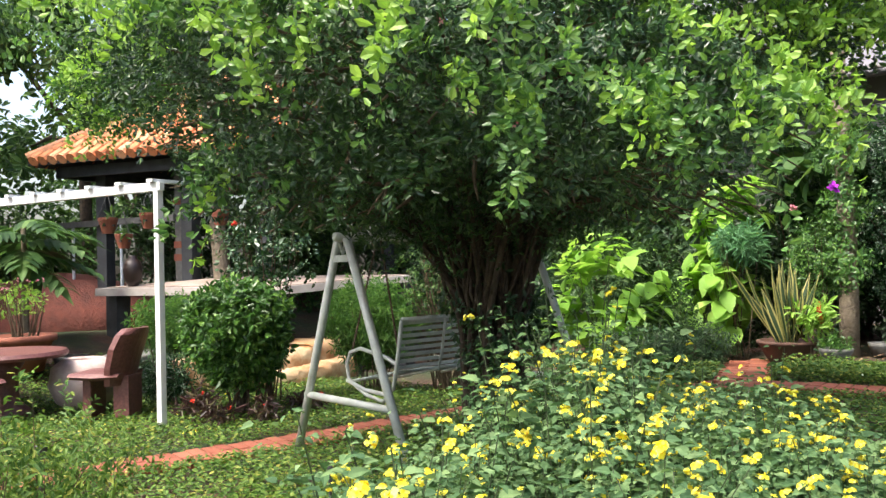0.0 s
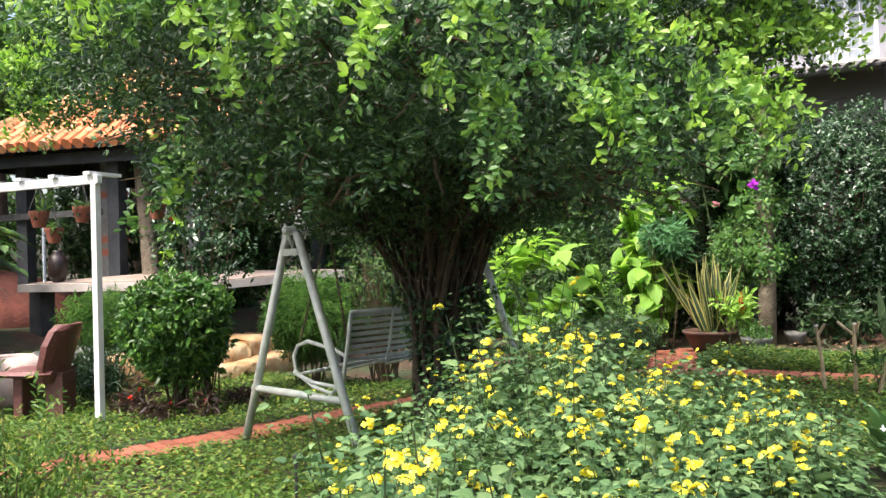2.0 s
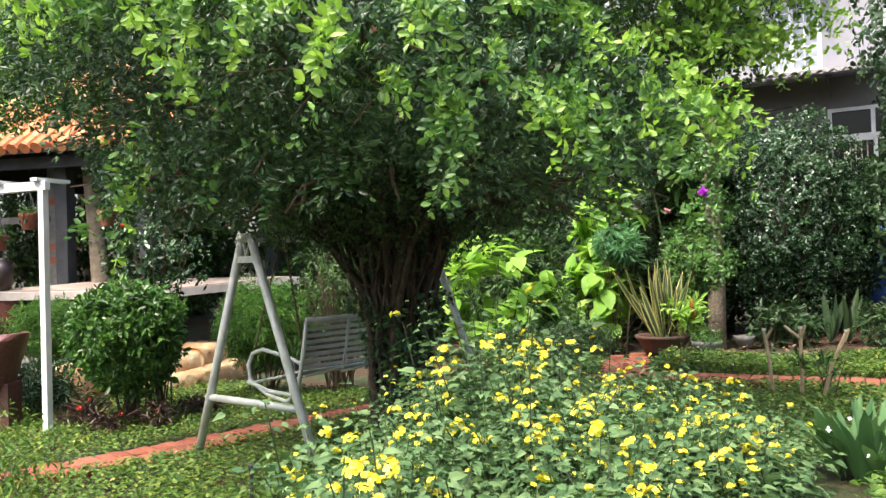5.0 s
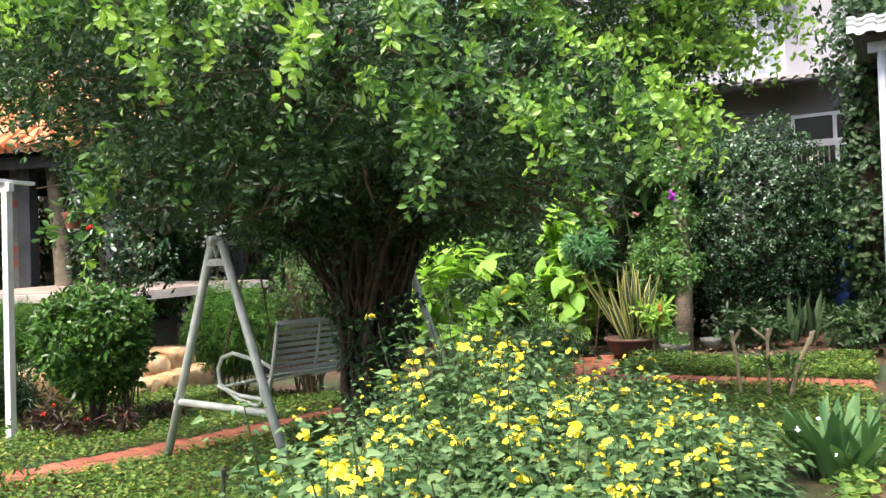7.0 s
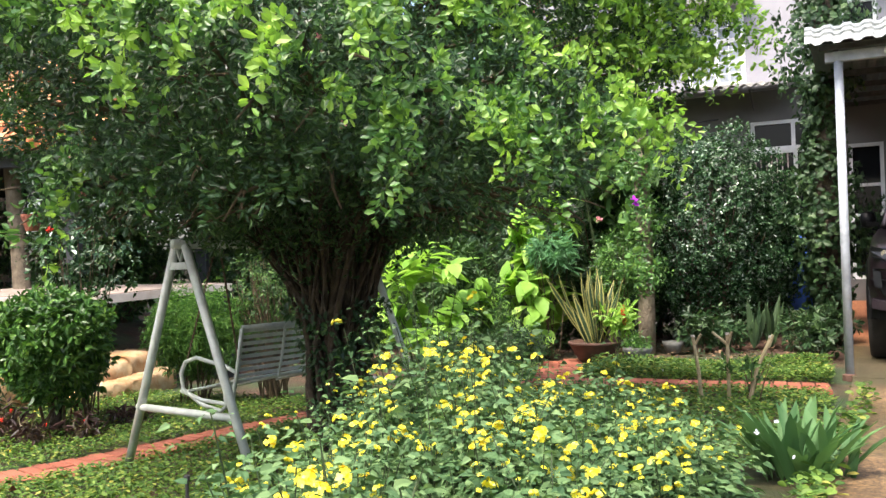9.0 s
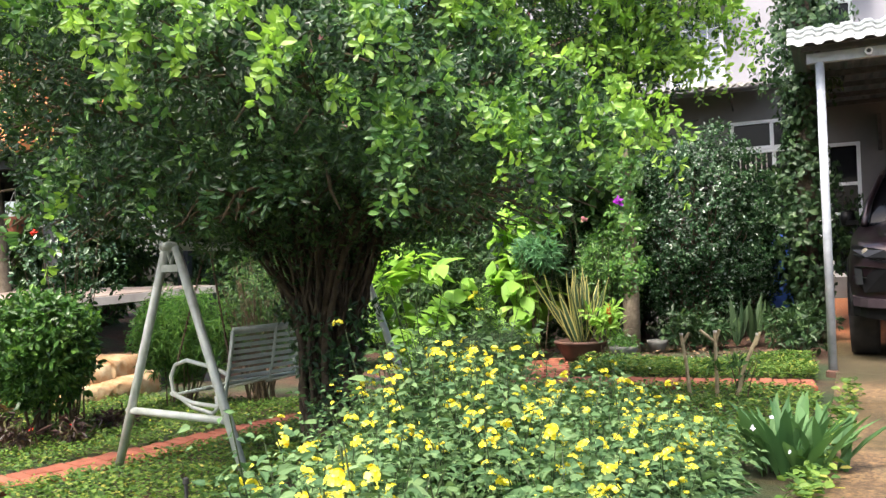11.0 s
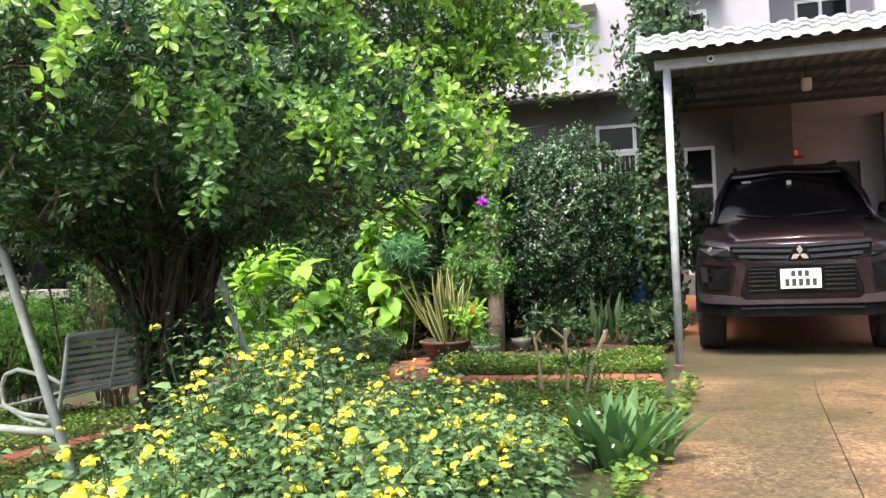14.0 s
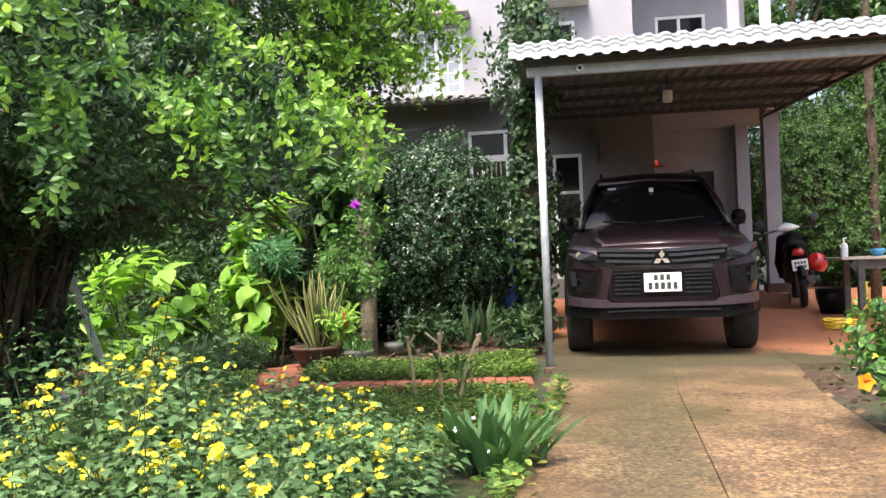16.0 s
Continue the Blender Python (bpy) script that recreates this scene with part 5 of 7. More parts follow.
def stems_up(bm, n, foot, c, r, thick):
    for k in range(n):
        d = Vector(lumpy_dirs(1)[0])
        e = Vector((c[0] + d.x * r[0] * 0.8, c[1] + d.y * r[1] * 0.8, c[2] + abs(d.z) * r[2] * 0.8 - 0.1 * r[2]))
        o = Vector((R.uniform(-foot, foot), R.uniform(-foot, foot), -0.05))
        m = o.lerp(e, 0.5) + Vector((0, 0, 0.12 * r[2]))
        tube(bm, [o, m, e], [thick, thick * 0.7, thick * 0.25], 6, False)
    return bm


def shrub(name, place, r, zc, label, mat, L, W, n, per=9, seed=1, amount=0.2, shell=0.35, flat=0.0, stems=10, thick=0.012, category="shrub", profile=None, droop=0.25):
    x, y = place
    t = thing(name, (x, y, gz(x, y)), label, category)
    part("stem", stems_up(bmesh.new(), stems, 0.06 + 0.1 * r[0], (0, 0, zc), r, thick), TWIG, t)
    leaf_part("foliage", crown_leaves(n, (0, 0, zc), r, seed, amount, shell, per, L, W, flat, droop, 0.5, profile), mat, t)
    return t


# glossy round bush on a short stem
t = shrub("round_bush", (-6.2, 5.4), (0.5, 0.5, 0.5), 0.73, "clipped round bush with glossy bright green leaves", LEAF_BUSH, 0.08, 0.042, 1250, 9, 4, 0.12, 0.4, 0.24, 4, 0.014)
part("trunk", tube(bmesh.new(), [(0, 0, -0.06), (0.02, 0.01, 0.2), (0.0, 0, 0.5)], [0.05, 0.042, 0.035], 10), BARK, t)

# willow-leaved shrubs behind it, by the planters
shrub("bamboo_shrub", (-5.85, 6.85), (0.55, 0.5, 0.45), 0.72, "soft shrub with narrow drooping leaves", LEAF_MID, 0.085, 0.014, 800, 10, 5, 0.22, 0.5, 0.2, 14, 0.008, droop=0.5)
shrub("bamboo_shrub", (-7.5, 5.75), (0.42, 0.4, 0.35), 0.75, "soft shrub with narrow drooping leaves", LEAF_MID, 0.08, 0.013, 420, 9, 6, 0.22, 0.5, 0.2, 10, 0.008, droop=0.5)
shrub("small_shrub", (-7.1, 5.35), (0.3, 0.3, 0.26), 0.28, "low leafy shrub beside the white post", LEAF_DARK, 0.07, 0.016, 260, 8, 9, 0.22, 0.5, 0.0, 8, 0.006)
shrub("grey_twig_shrub", (-5.25, 7.3), (0.55, 0.5, 0.6), 1.05, "thin shrub with small leaves and bare grey twigs", LEAF_WOOD, 0.045, 0.022, 420, 7, 8, 0.25, 0.7, 0.3, 46, 0.009)
shrub("rose_bush", (-6.35, 5.9), (0.45, 0.45, 0.6), 1.45, "tall sparse rose bush with one red bloom", LEAF_DARK, 0.06, 0.034, 260, 7, 12, 0.25, 0.7, 0.5, 16, 0.009)
shrub("yam_vine", (-4.35, 6.9), (0.3, 0.3, 0.4), 0.85, "climbing plant with heart-shaped green leaves", LEAF_YOUNG, 0.11, 0.085, 26, 5, 31, 0.3, 0.6, 0.2, 8, 0.006, profile=OVAL)


def bloom(place, size, mat, label, n=26):
    ob = leaf_part("flower", shoot_leaves(np.zeros((1, 3)), np.array([[0.2, -0.6, 0.7]]), n, size, size * 0.7, size * 0.3, 0.1, 0.1, 0.2), mat, None)
    ob.location = place
    return tagged(ob, label, "flower")


bloom((-6.17, 5.35, 1.68), 0.035, PETAL_RED, "single red rose bloom on a branch")
bloom((-1.82, 8.8, 1.93), 0.06, PETAL_PURPLE, "purple orchid bloom on the climbing plant")
bloom((-2.2, 8.9, 1.75), 0.045, PETAL_PINK, "pale purple orchid bloom among the leaves")


def big_leaf_plant(place, r, zc, n, label, mat, L, W, seed):
    x, y = place
    t = thing("broadleaf_shrub", (x, y, gz(x, y)), label, "shrub")
    part("stem", stems_up(bmesh.new(), 12, 0.15, (0, 0, zc), r, 0.012), STEM, t)
    P, d = in_crown(n, (0, 0, zc), r, seed, 0.25, 0.45)
    k = P[:, 2] > 0.15
    T, A = np.repeat(P[k], 6, 0), np.repeat(unit(d[k] * 0.5 + np.array([0, 0, 0.6]) + rng.normal(size=P[k].shape) * 0.3), 6, 0)
    m = len(T)
    rad = unit(np.cross(A, rng.normal(size=(m, 3))))
    s = rng.uniform(0.6, 1.1, m)
    leaf_pieces("leaf", T - A * rng.uniform(0, 0.12, m)[:, None], A * 0.35 + rad, A * 0.6 + np.array([0, 0, 0.9]), L * s, W * s, mat, t, 0.1, 0.4, OVAL)


big_leaf_plant((-3.95, 8.35), (0.62, 0.55, 0.68), 0.85, 48, "lush shrub with large lime green leaves", LEAF_LIME, 0.26, 0.16, 21)
big_leaf_plant((-3.05, 9.2), (0.42, 0.42, 0.5), 0.72, 34, "lush shrub with large lime green leaves", LEAF_LIME, 0.26, 0.16, 22)
big_leaf_plant((-2.95, 9.5), (0.42, 0.42, 0.5), 1.5, 34, "lush shrub with large lime green leaves", LEAF_LIME, 0.26, 0.16, 23)
big_leaf_plant((-2.15, 9.9), (0.6, 0.5, 0.6), 2.0, 40, "tall plant with wide dark heart-shaped leaves", LEAF_WOOD, 0.34, 0.24, 24)
shrub("feathery_shrub", (-2.78, 9.1), (0.27, 0.27, 0.22), 1.2, "feathery shrub with blue-green divided leaves", LEAF_BLUE, 0.13, 0.02, 110, 12, 25, 0.25, 0.5, 0.4, 8, 0.008, droop=0.5)
shrub("yellow_green_shrub", (-2.05, 9.15), (0.34, 0.32, 0.42), 0.95, "fine yellow-green shrub behind the potted plants", LEAF_BUSH, 0.05, 0.018, 420, 9, 26, 0.22, 0.6, 0.2, 12, 0.006)
shrub("dark_shrub", (-3.35, 7.75), (0.5, 0.45, 0.28), 0.26, "low dull green shrub with small reddish tinged leaves", LEAF_VINE, 0.045, 0.018, 620, 9, 27, 0.2, 0.6, 0.0, 14, 0.006)
shrub("dark_shrub", (-3.0, 8.2), (0.4, 0.4, 0.25), 0.25, "low dull green shrub with small reddish tinged leaves", LEAF_VINE, 0.045, 0.018, 350, 9, 28, 0.2, 0.6, 0.0, 14, 0.006)
shrub("mixed_shrub", (-3.35, 8.6), (0.3, 0.3, 0.4), 0.55, "thin upright green shrub", LEAF_WOOD, 0.07, 0.02, 220, 8, 29, 0.25, 0.6, 0.1, 12, 0.006)

# dark glossy shrub before the house
shrub("murraya_bush", (-1.12, 10.2), (0.92, 0.9, 1.3), 1.33, "large dark shrub with small glossy leaves", LEAF_DARK, 0.05, 0.028, 5200, 9, 41, 0.34, 0.4, 0.15, 60, 0.014)
shrub("murraya_bush", (-0.5, 10.45), (0.42, 0.5, 0.85), 0.95, "dark shrub with small glossy leaves beside the carport", LEAF_DARK, 0.05, 0.026, 2400, 9, 42, 0.22, 0.45, 0.1, 40, 0.012)
shrub("murraya_bush", (-2.1, 10.4), (0.6, 0.6, 0.75), 1.55, "dark shrub with small glossy leaves", LEAF_DARK, 0.05, 0.026, 2000, 9, 43, 0.25, 0.5, 0.1, 40, 0.012)


def climber(place, top, rad, lean, label, name, mat, leafL, n, r0, r1, bark, z0=0.4, hi=1.0, pro=None, W=0.6):
    """A trunk wrapped in a climbing plant."""
    x, y = place
    t = thing(name, (x, y, gz(x, y)), label, "tree")
    pts = [(lean[0] * s + 0.02 * math.sin(5 * s), lean[1] * s, -0.1 + (top + 0.1) * s) for s in (0, 0.2, 0.4, 0.6, 0.8, 1.0)]
    part("trunk", tube(bmesh.new(), pts, [rad * (1.1 - 0.25 * s) for s in (0, 0.2, 0.4, 0.6, 0.8, 1.0)], 12), bark, t, smooth=True)
    s = rng.uniform(0, 1, n)
    zz = z0 + (top * hi - z0) * s
    a = rng.uniform(0, 2 * math.pi, n)
    wide = r0 + (r1 - r0) * np.sin(s * 9) ** 2
    rr = rad + wide * rng.random(n) ** 1.3
    f = zz / top
    P = np.stack([lean[0] * f + rr * np.cos(a), lean[1] * f + rr * np.sin(a), zz], 1)
    d = np.stack([np.cos(a), np.sin(a), rng.uniform(-0.5, 0.4, n)], 1)
    leaf_part("climbing_leaves", shoot_leaves(P, d, 5, leafL, leafL * W, 0.06, 0.35, 0.1, 0.4, pro), mat, t, "green climbing leaves")


climber((-1.76, 9.05), 3.3, 0.085, (-0.02, 0.1), "slim pale trunk wrapped in a climbing plant", "palm_trunk", LEAF_BUSH, 0.07, 900, 0.05, 0.27, BARK_PALE, 0.62, 0.66, OVAL, 0.4)
climber((0.12, 10.3), 6.2, 0.12, (0.1, -0.1), "tall trunk covered in pepper vine", "vine_covered_tree", LEAF_VINE, 0.095, 2600, 0.14, 0.6, BARK, 0.2, 0.98, LEAFLET, 0.62)

# strap-leaved clump at the drive's edge
t = thing("agave_clump", (-0.62, 3.9, gz(-0.62, 3.9)), "clump of broad green strap leaves beside the drive", "plant")
n = 68
a = rng.uniform(0, 2 * math.pi, n)
tilt = rng.uniform(0.08, 0.72, n)
D = np.stack([np.cos(a) * tilt, np.sin(a) * tilt, np.full(n, 1.0)], 1)
P = np.stack([np.cos(a) * 0.06 + rng.normal(size=n) * 0.06, np.sin(a) * 0.06 + rng.normal(size=n) * 0.06, np.full(n, 0.0)], 1)
N = np.stack([-np.cos(a), -np.sin(a), tilt], 1)
leaf_pieces("leaf", P, D, N, rng.uniform(0.24, 0.42, n), rng.uniform(0.04, 0.062, n), LEAF_STRAP, t, 0.22, 0.24, ((0.1, 0.55), (0.3, 0.85), (0.55, 1.0), (0.8, 0.72)))
for p in ((-0.72, 3.62, 0.6), (-0.66, 3.5, 0.48), (-0.8, 3.55, 0.57)):
    bloom(p, 0.013, PETAL_WHITE, "small white flower at the bed's edge", 10)


def cut_stump(place, h, lean, fork):
    x, y = place
    t = thing("pruned_stem", (x, y, gz(x, y)), "bare pruned grey stem with cut pale ends", "plant", "pruned stems")
    part("stem", tube(bmesh.new(), [(0, 0, -0.05), (lean * 0.4, 0, h * 0.5), (lean, 0, h)], [0.015, 0.0125, 0.012], 8), STEM_PALE, t)
    part("cut_end", tube(bmesh.new(), [(lean, 0, h), (lean, 0, h + 0.014)], 0.0145, 8), DECKEDGE, t)
    for dx in fork:
        part("side_stem", tube(bmesh.new(), [(lean * 0.9, 0, h * 0.85), (lean * 0.9 + dx, -0.01, h + 0.02)], [0.011, 0.01], 7), STEM_PALE, t)


cut_stump((-1.1, 6.05), 0.44, -0.05, (0.05,))
cut_stump((-0.92, 6.0), 0.46, 0.0, (-0.1, 0.03))
cut_stump((-0.8, 6.0), 0.44, 0.16, (0.03,))
shrub("sprouting_twigs", (-0.8, 6.0), (0.24, 0.2, 0.2), 0.2, "few dry twigs with young leaves round the cut stems", LEAF_WOOD, 0.08, 0.03, 14, 5, 51, 0.2, 0.5, 0.0, 5, 0.006, "plant")


def pot(name, place, prof, mat, label, soil_z, soil_r):
    x, y = place
    t = thing(name, (x, y, gz(x, y)), label, "pot")
    part("pot_body", lathe(prof, 30), mat, t, smooth=True)
    part("soil", lathe([(0.01, soil_z - 0.02), (soil_r, soil_z - 0.02), (soil_r, soil_z), (0.01, soil_z + 0.01)], 24), SOIL, t)
    return t


pot("wide_pot", (-2.22, 8.5), [(0.16, 0.0), (0.2, 0.06), (0.25, 0.16), (0.275, 0.175), (0.275, 0.2), (0.245, 0.2), (0.23, 0.16), (0.16, 0.08)], POTDARK, "wide brown clay pot holding a snake plant", 0.17, 0.235)
snake = thing("snake_plant", (-2.22, 8.5, gz(-2.22, 8.5) + 0.17), "tall snake plant with yellow-edged sword leaves", "plant")
n = 34
a = rng.uniform(0, 2 * math.pi, n)
tl = rng.uniform(0.03, 0.65, n)
D = np.stack([np.cos(a) * tl - 0.14, np.sin(a) * tl, np.ones(n)], 1)
P = np.stack([np.cos(a) * 0.1 * rng.random(n), np.sin(a) * 0.1 * rng.random(n), np.zeros(n)], 1)
N = np.stack([np.cos(a + 0.8), np.sin(a + 0.8), np.zeros(n)], 1)
ln = rng.uniform(0.38, 0.85, n)
SW = ((0.12, 0.7), (0.4, 1.0), (0.75, 0.75))
W0 = np.full(n, 0.062)
leaf_pieces("leaf", P, D, N, ln, W0, LEAF_YEL, snake, 0.1, 0.06, SW)
leaf_part("leaf_centre", joined(leaves(P - N * 0.004, D, N, ln * 0.97, 0.036, 0.1, 0.06, SW), leaves(P + N * 0.004, D, N, ln * 0.97, 0.036, 0.1, 0.06, SW)), LEAF_SNAKE, snake)
pot("grey_pot", (-1.76, 8.15), [(0.09, 0.0), (0.12, 0.1), (0.14, 0.13), (0.14, 0.16), (0.12, 0.16), (0.1, 0.1)], POTGREY, "small grey pot with a low plant", 0.14, 0.115)
shrub("pot_plant", (-1.76, 8.15), (0.17, 0.17, 0.1), 0.2, "low green plant in a grey pot", LEAF_BUSH, 0.04, 0.018, 90, 7, 52, 0.2, 0.5, 0.1, 5, 0.004, "plant")
shrub("celosia_plant", (-1.95, 8.4), (0.22, 0.2, 0.2), 0.42, "leafy green plant with a red flower spike", LEAF_LIME, 0.13, 0.04, 34, 7, 53, 0.2, 0.5, 0.05, 6, 0.006, "plant")
sp = leaf_part("flower_spike", shoot_leaves(np.stack([np.zeros(10), np.zeros(10), np.linspace(0, 0.14, 10)], 1), np.tile([[0, 0, 1.0]], (10, 1)), 10, 0.03, 0.014, 0.03), PETAL_RED, None)
sp.location = (-1.9, 8.28, gz(-1.9, 8.3) + 0.42)
tagged(sp, "red upright celosia flower spike", "flower")
pot("pale_bowl", (-1.5, 9.2), [(0.07, 0.0), (0.1, 0.08), (0.115, 0.12), (0.1, 0.12), (0.08, 0.05)], POTGREY, "pale grey bowl by the trunk", 0.07, 0.08)
# snake plants in the shade
for px, py in ((-0.68, 9.45), (-0.5, 9.5)):
    tt = thing("snake_plant", (px, py, gz(px, py)), "grey-green snake plant in the shade of shrubs", "plant")
    n = 9
    a = rng.uniform(0, 2 * math.pi, n)
    tl = rng.uniform(0.05, 0.4, n)
    leaf_part("foliage", leaves(np.zeros((n, 3)), np.stack([np.cos(a) * tl, np.sin(a) * tl, np.ones(n)], 1), np.stack([np.cos(a + 0.8), np.sin(a + 0.8), np.zeros(n)], 1), rng.uniform(0.32, 0.62, n), 0.075, 0.1, 0.06, SW), LEAF_SNAKE, tt)

for q, (px, py) in enumerate(((-0.2, 9.35), (-0.95, 9.35), (-0.15, 8.75), (0.12, 9.6), (-1.25, 9.3), (-1.95, 9.3))):
    shrub("shade_plant", (px, py), (0.3, 0.26, 0.24), 0.24, "low dark leafy plant in the shade of the shrubs", LEAF_VINE, 0.11, 0.045, 46, 7, 95 + q, 0.25, 0.5, 0.0, 8, 0.005, "plant")

# hibiscus by the drive
hib = shrub("hibiscus_bush", (1.62, 4.35), (0.42, 0.4, 0.34), 0.45, "hibiscus bush with glossy leaves beside the drive", LEAF_BUSH, 0.055, 0.036, 420, 7, 61, 0.25, 0.5, 0.0, 12, 0.007, "shrub", OVAL)
fl = leaf_part("hibiscus_flower", leaves(np.zeros((5, 3)), np.array([(math.cos(k * 1.257), -0.5, math.sin(k * 1.257)) for k in range(5)]), np.tile([[0, -1.0, 0]], (5, 1)), 0.05, 0.046, 0.05, 0.2, OVAL), PETAL_ORANGE, None)
fl.location = (1.17, 4.1, 0.62)
tagged(fl, "open orange hibiscus flower", "flower")
bm = tube(bmesh.new(), [(0, 0.0, 0), (0.005, -0.05, 0.012)], [0.006, 0.003], 6)
part("stamen", bm, PETAL_RED, fl)
for k in range(9):
    bloom((1.25 + R.uniform(-0.1, 0.3), 4.15 + R.uniform(-0.1, 0.2), 0.78 + R.uniform(-0.1, 0.14)), 0.018, PETAL_YEL, "small yellow flower by the hibiscus", 14)


# ---------------- ground cover ----------------
def inside_path(x, y):
    for pts, w in PATH_LINES:
        for (ax, ay), (bx, by) in zip(pts, pts[1:]):
            t = max(0, min(1, ((x - ax) * (bx - ax) + (y - ay) * (by - ay)) / ((bx - ax) ** 2 + (by - ay) ** 2)))
            if math.hypot(x - ax - t * (bx - ax), y - ay - t * (by - ay)) < w + 0.025:
                return True
    return False


def cover(name, label, x0, x1, y0, y1, n, height, L, mat, ok, kind="stuff"):
    xs, ys = rng.uniform(x0, x1, n), rng.uniform(y0, y1, n)
    wave = 0.6 + 0.4 * np.sin(xs * 3.3 + 1.3 * np.sin(ys * 2.1)) * np.sin(ys * 3.9 + xs)
    keep = np.array([ok(a, b) and not inside_path(a, b) for a, b in zip(xs, ys)]) & (rng.random(n) < 0.55 + 0.5 * wave)
    xs, ys, wave = xs[keep], ys[keep], wave[keep]
    m = len(xs)
    z = GZ(xs, ys) + rng.random(m) * height * (0.35 + 0.65 * wave)
    a = rng.uniform(0, 2 * math.pi, m)
    D = np.stack([np.cos(a), np.sin(a), rng.uniform(-0.1, 0.7, m)], 1)
    N = rng.normal(size=(m, 3)) * 0.35 + np.array([0, 0, 1.0])
    s = L * rng.uniform(0.6, 1.25, m)
    ob = leaf_part(name, leaves(np.stack([xs, ys, z], 1), D, N, s, s * 0.62, 0.1, 0.15), mat, None)
    return tagged(ob, label, "ground cover", kind=kind)


cover("peanut_grass", "dense green peanut-grass lawn along the brick path", -9.0, -2.6, 1.2, 7.4, 118000, 0.075, 0.034, LEAF_GRASS, lambda x, y: not (x > -3.1 and y < 4.0))
cover("peanut_grass", "low green ground cover between bed and path", -3.0, -0.25, 4.0, 6.65, 24000, 0.055, 0.032, LEAF_GRASS, lambda x, y: x < -0.45 + 0.2 * (y - 5))
cover("peanut_grass", "raised green border behind the brick path", -2.15, -0.1, 6.96, 7.95, 15000, 0.15, 0.032, LEAF_GRASS, lambda x, y: x < -0.2 + 0.1 * (y - 6.6))
cover("peanut_grass", "raised green border behind the brick path", -3.9, -2.6, 7.08, 8.0, 10000, 0.14, 0.032, LEAF_GRASS, lambda x, y: True)
cover("leaf_litter", "dry brown fallen leaves on the soil", -3.2, 0.6, 7.9, 10.5, 900, 0.02, 0.055, LEAF_DRY, lambda x, y: x < 0.0)
cover("leaf_litter", "dry brown fallen leaves beside the drive", 1.2, 3.6, 3.6, 6.9, 900, 0.02, 0.055, LEAF_DRY, lambda x, y: x > 1.25 + 0.22 * (y - 4.0))
cover("edge_weeds", "low weeds along the edge of the drive", -1.2, 0.0, 2.6, 6.3, 7500, 0.2, 0.05, LEAF_GRASS, lambda x, y: -0.75 + 0.21 * (y - 3) < x < -0.55 + 0.19 * (y - 3.2))
cover("joint_dirt", "dirt and dry scraps along the slab joint", -0.2, 1.2, 2.6, 7.0, 9000, 0.012, 0.018, LEAF_DRY, lambda x, y: abs(x - (0.699 + 0.1832 * (y - 5.75))) < 0.018 + 0.012 * math.sin(y * 9) + 0.02 * (R.random() ** 3))
cover("fallen_leaves", "few dry leaves lying on the concrete", -0.4, 3.2, 3.2, 9.0, 60, 0.01, 0.05, LEAF_DRY, lambda x, y: x > -0.35 + 0.18 * (y - 3.4))
for k in range(46):
    x, y = R.uniform(-7.5, -4.3), R.uniform(2.6, 6.6)
    if k > 30:
        x, y = R.uniform(-2.0, -0.3), R.uniform(7.0, 7.9)
    if not inside_path(x, y):
        bloom((x, y, gz(x, y) + 0.085), 0.012, PETAL_YEL if k <= 30 else PETAL_WHITE, "tiny flower in the ground cover", 5)
# brittle stalks in the front corner
shrub("wispy_shrub", (-3.75, 1.9), (0.42, 0.4, 0.42), 0.45, "wispy thin-stemmed shrub with small pale leaves", LEAF_GRASS, 0.04, 0.016, 280, 7, 71, 0.25, 0.8, 0.0, 16, 0.004)
shrub("wispy_shrub", (-4.35, 2.5), (0.5, 0.42, 0.32), 0.32, "wispy thin-stemmed shrub with small pale leaves", LEAF_GRASS, 0.04, 0.016, 230, 7, 72, 0.25, 0.8, 0.0, 14, 0.004)


# ---------------- swing ----------------
SA = math.degrees(math.atan2(-0.29, 0.957))


def swing_frame():
    s = new("garden_swing")
    s.matrix_world = pose(-4.2, 4.4, 0.0, 0, 0, SA)
    tagged(s, "silver painted tubular swing frame on two A-shaped ends", "swing")
    for v in (0.0, 1.75):
        for k in (-1, 1):
            part("leg", tube(bmesh.new(), [(k * 0.645 + 0.03, v, -0.03), (k * 0.05, v, 1.46)], 0.029, 14), SWING, s, smooth=True)
        part("cross_bar", tube(bmesh.new(), [(-0.48, v, 0.4), (0.48, v, 0.4)], 0.024, 12), SWING, s, smooth=True)
        part("gusset", boxes(((0, v, 1.33), (0.17, 0.04, 0.045))), SWING, s)
        part("crown_plate", tube(bmesh.new(), [(-0.075, v, 1.36), (-0.035, v, 1.44), (0, v, 1.36), (0.035, v, 1.44), (0.075, v, 1.36)], 0.012, 8), SWING, s)
    part("top_bar", tube(bmesh.new(), [(0, -0.06, 1.47), (0, 1.81, 1.47)], 0.03, 14), SWING, s, smooth=True)


swing_frame()


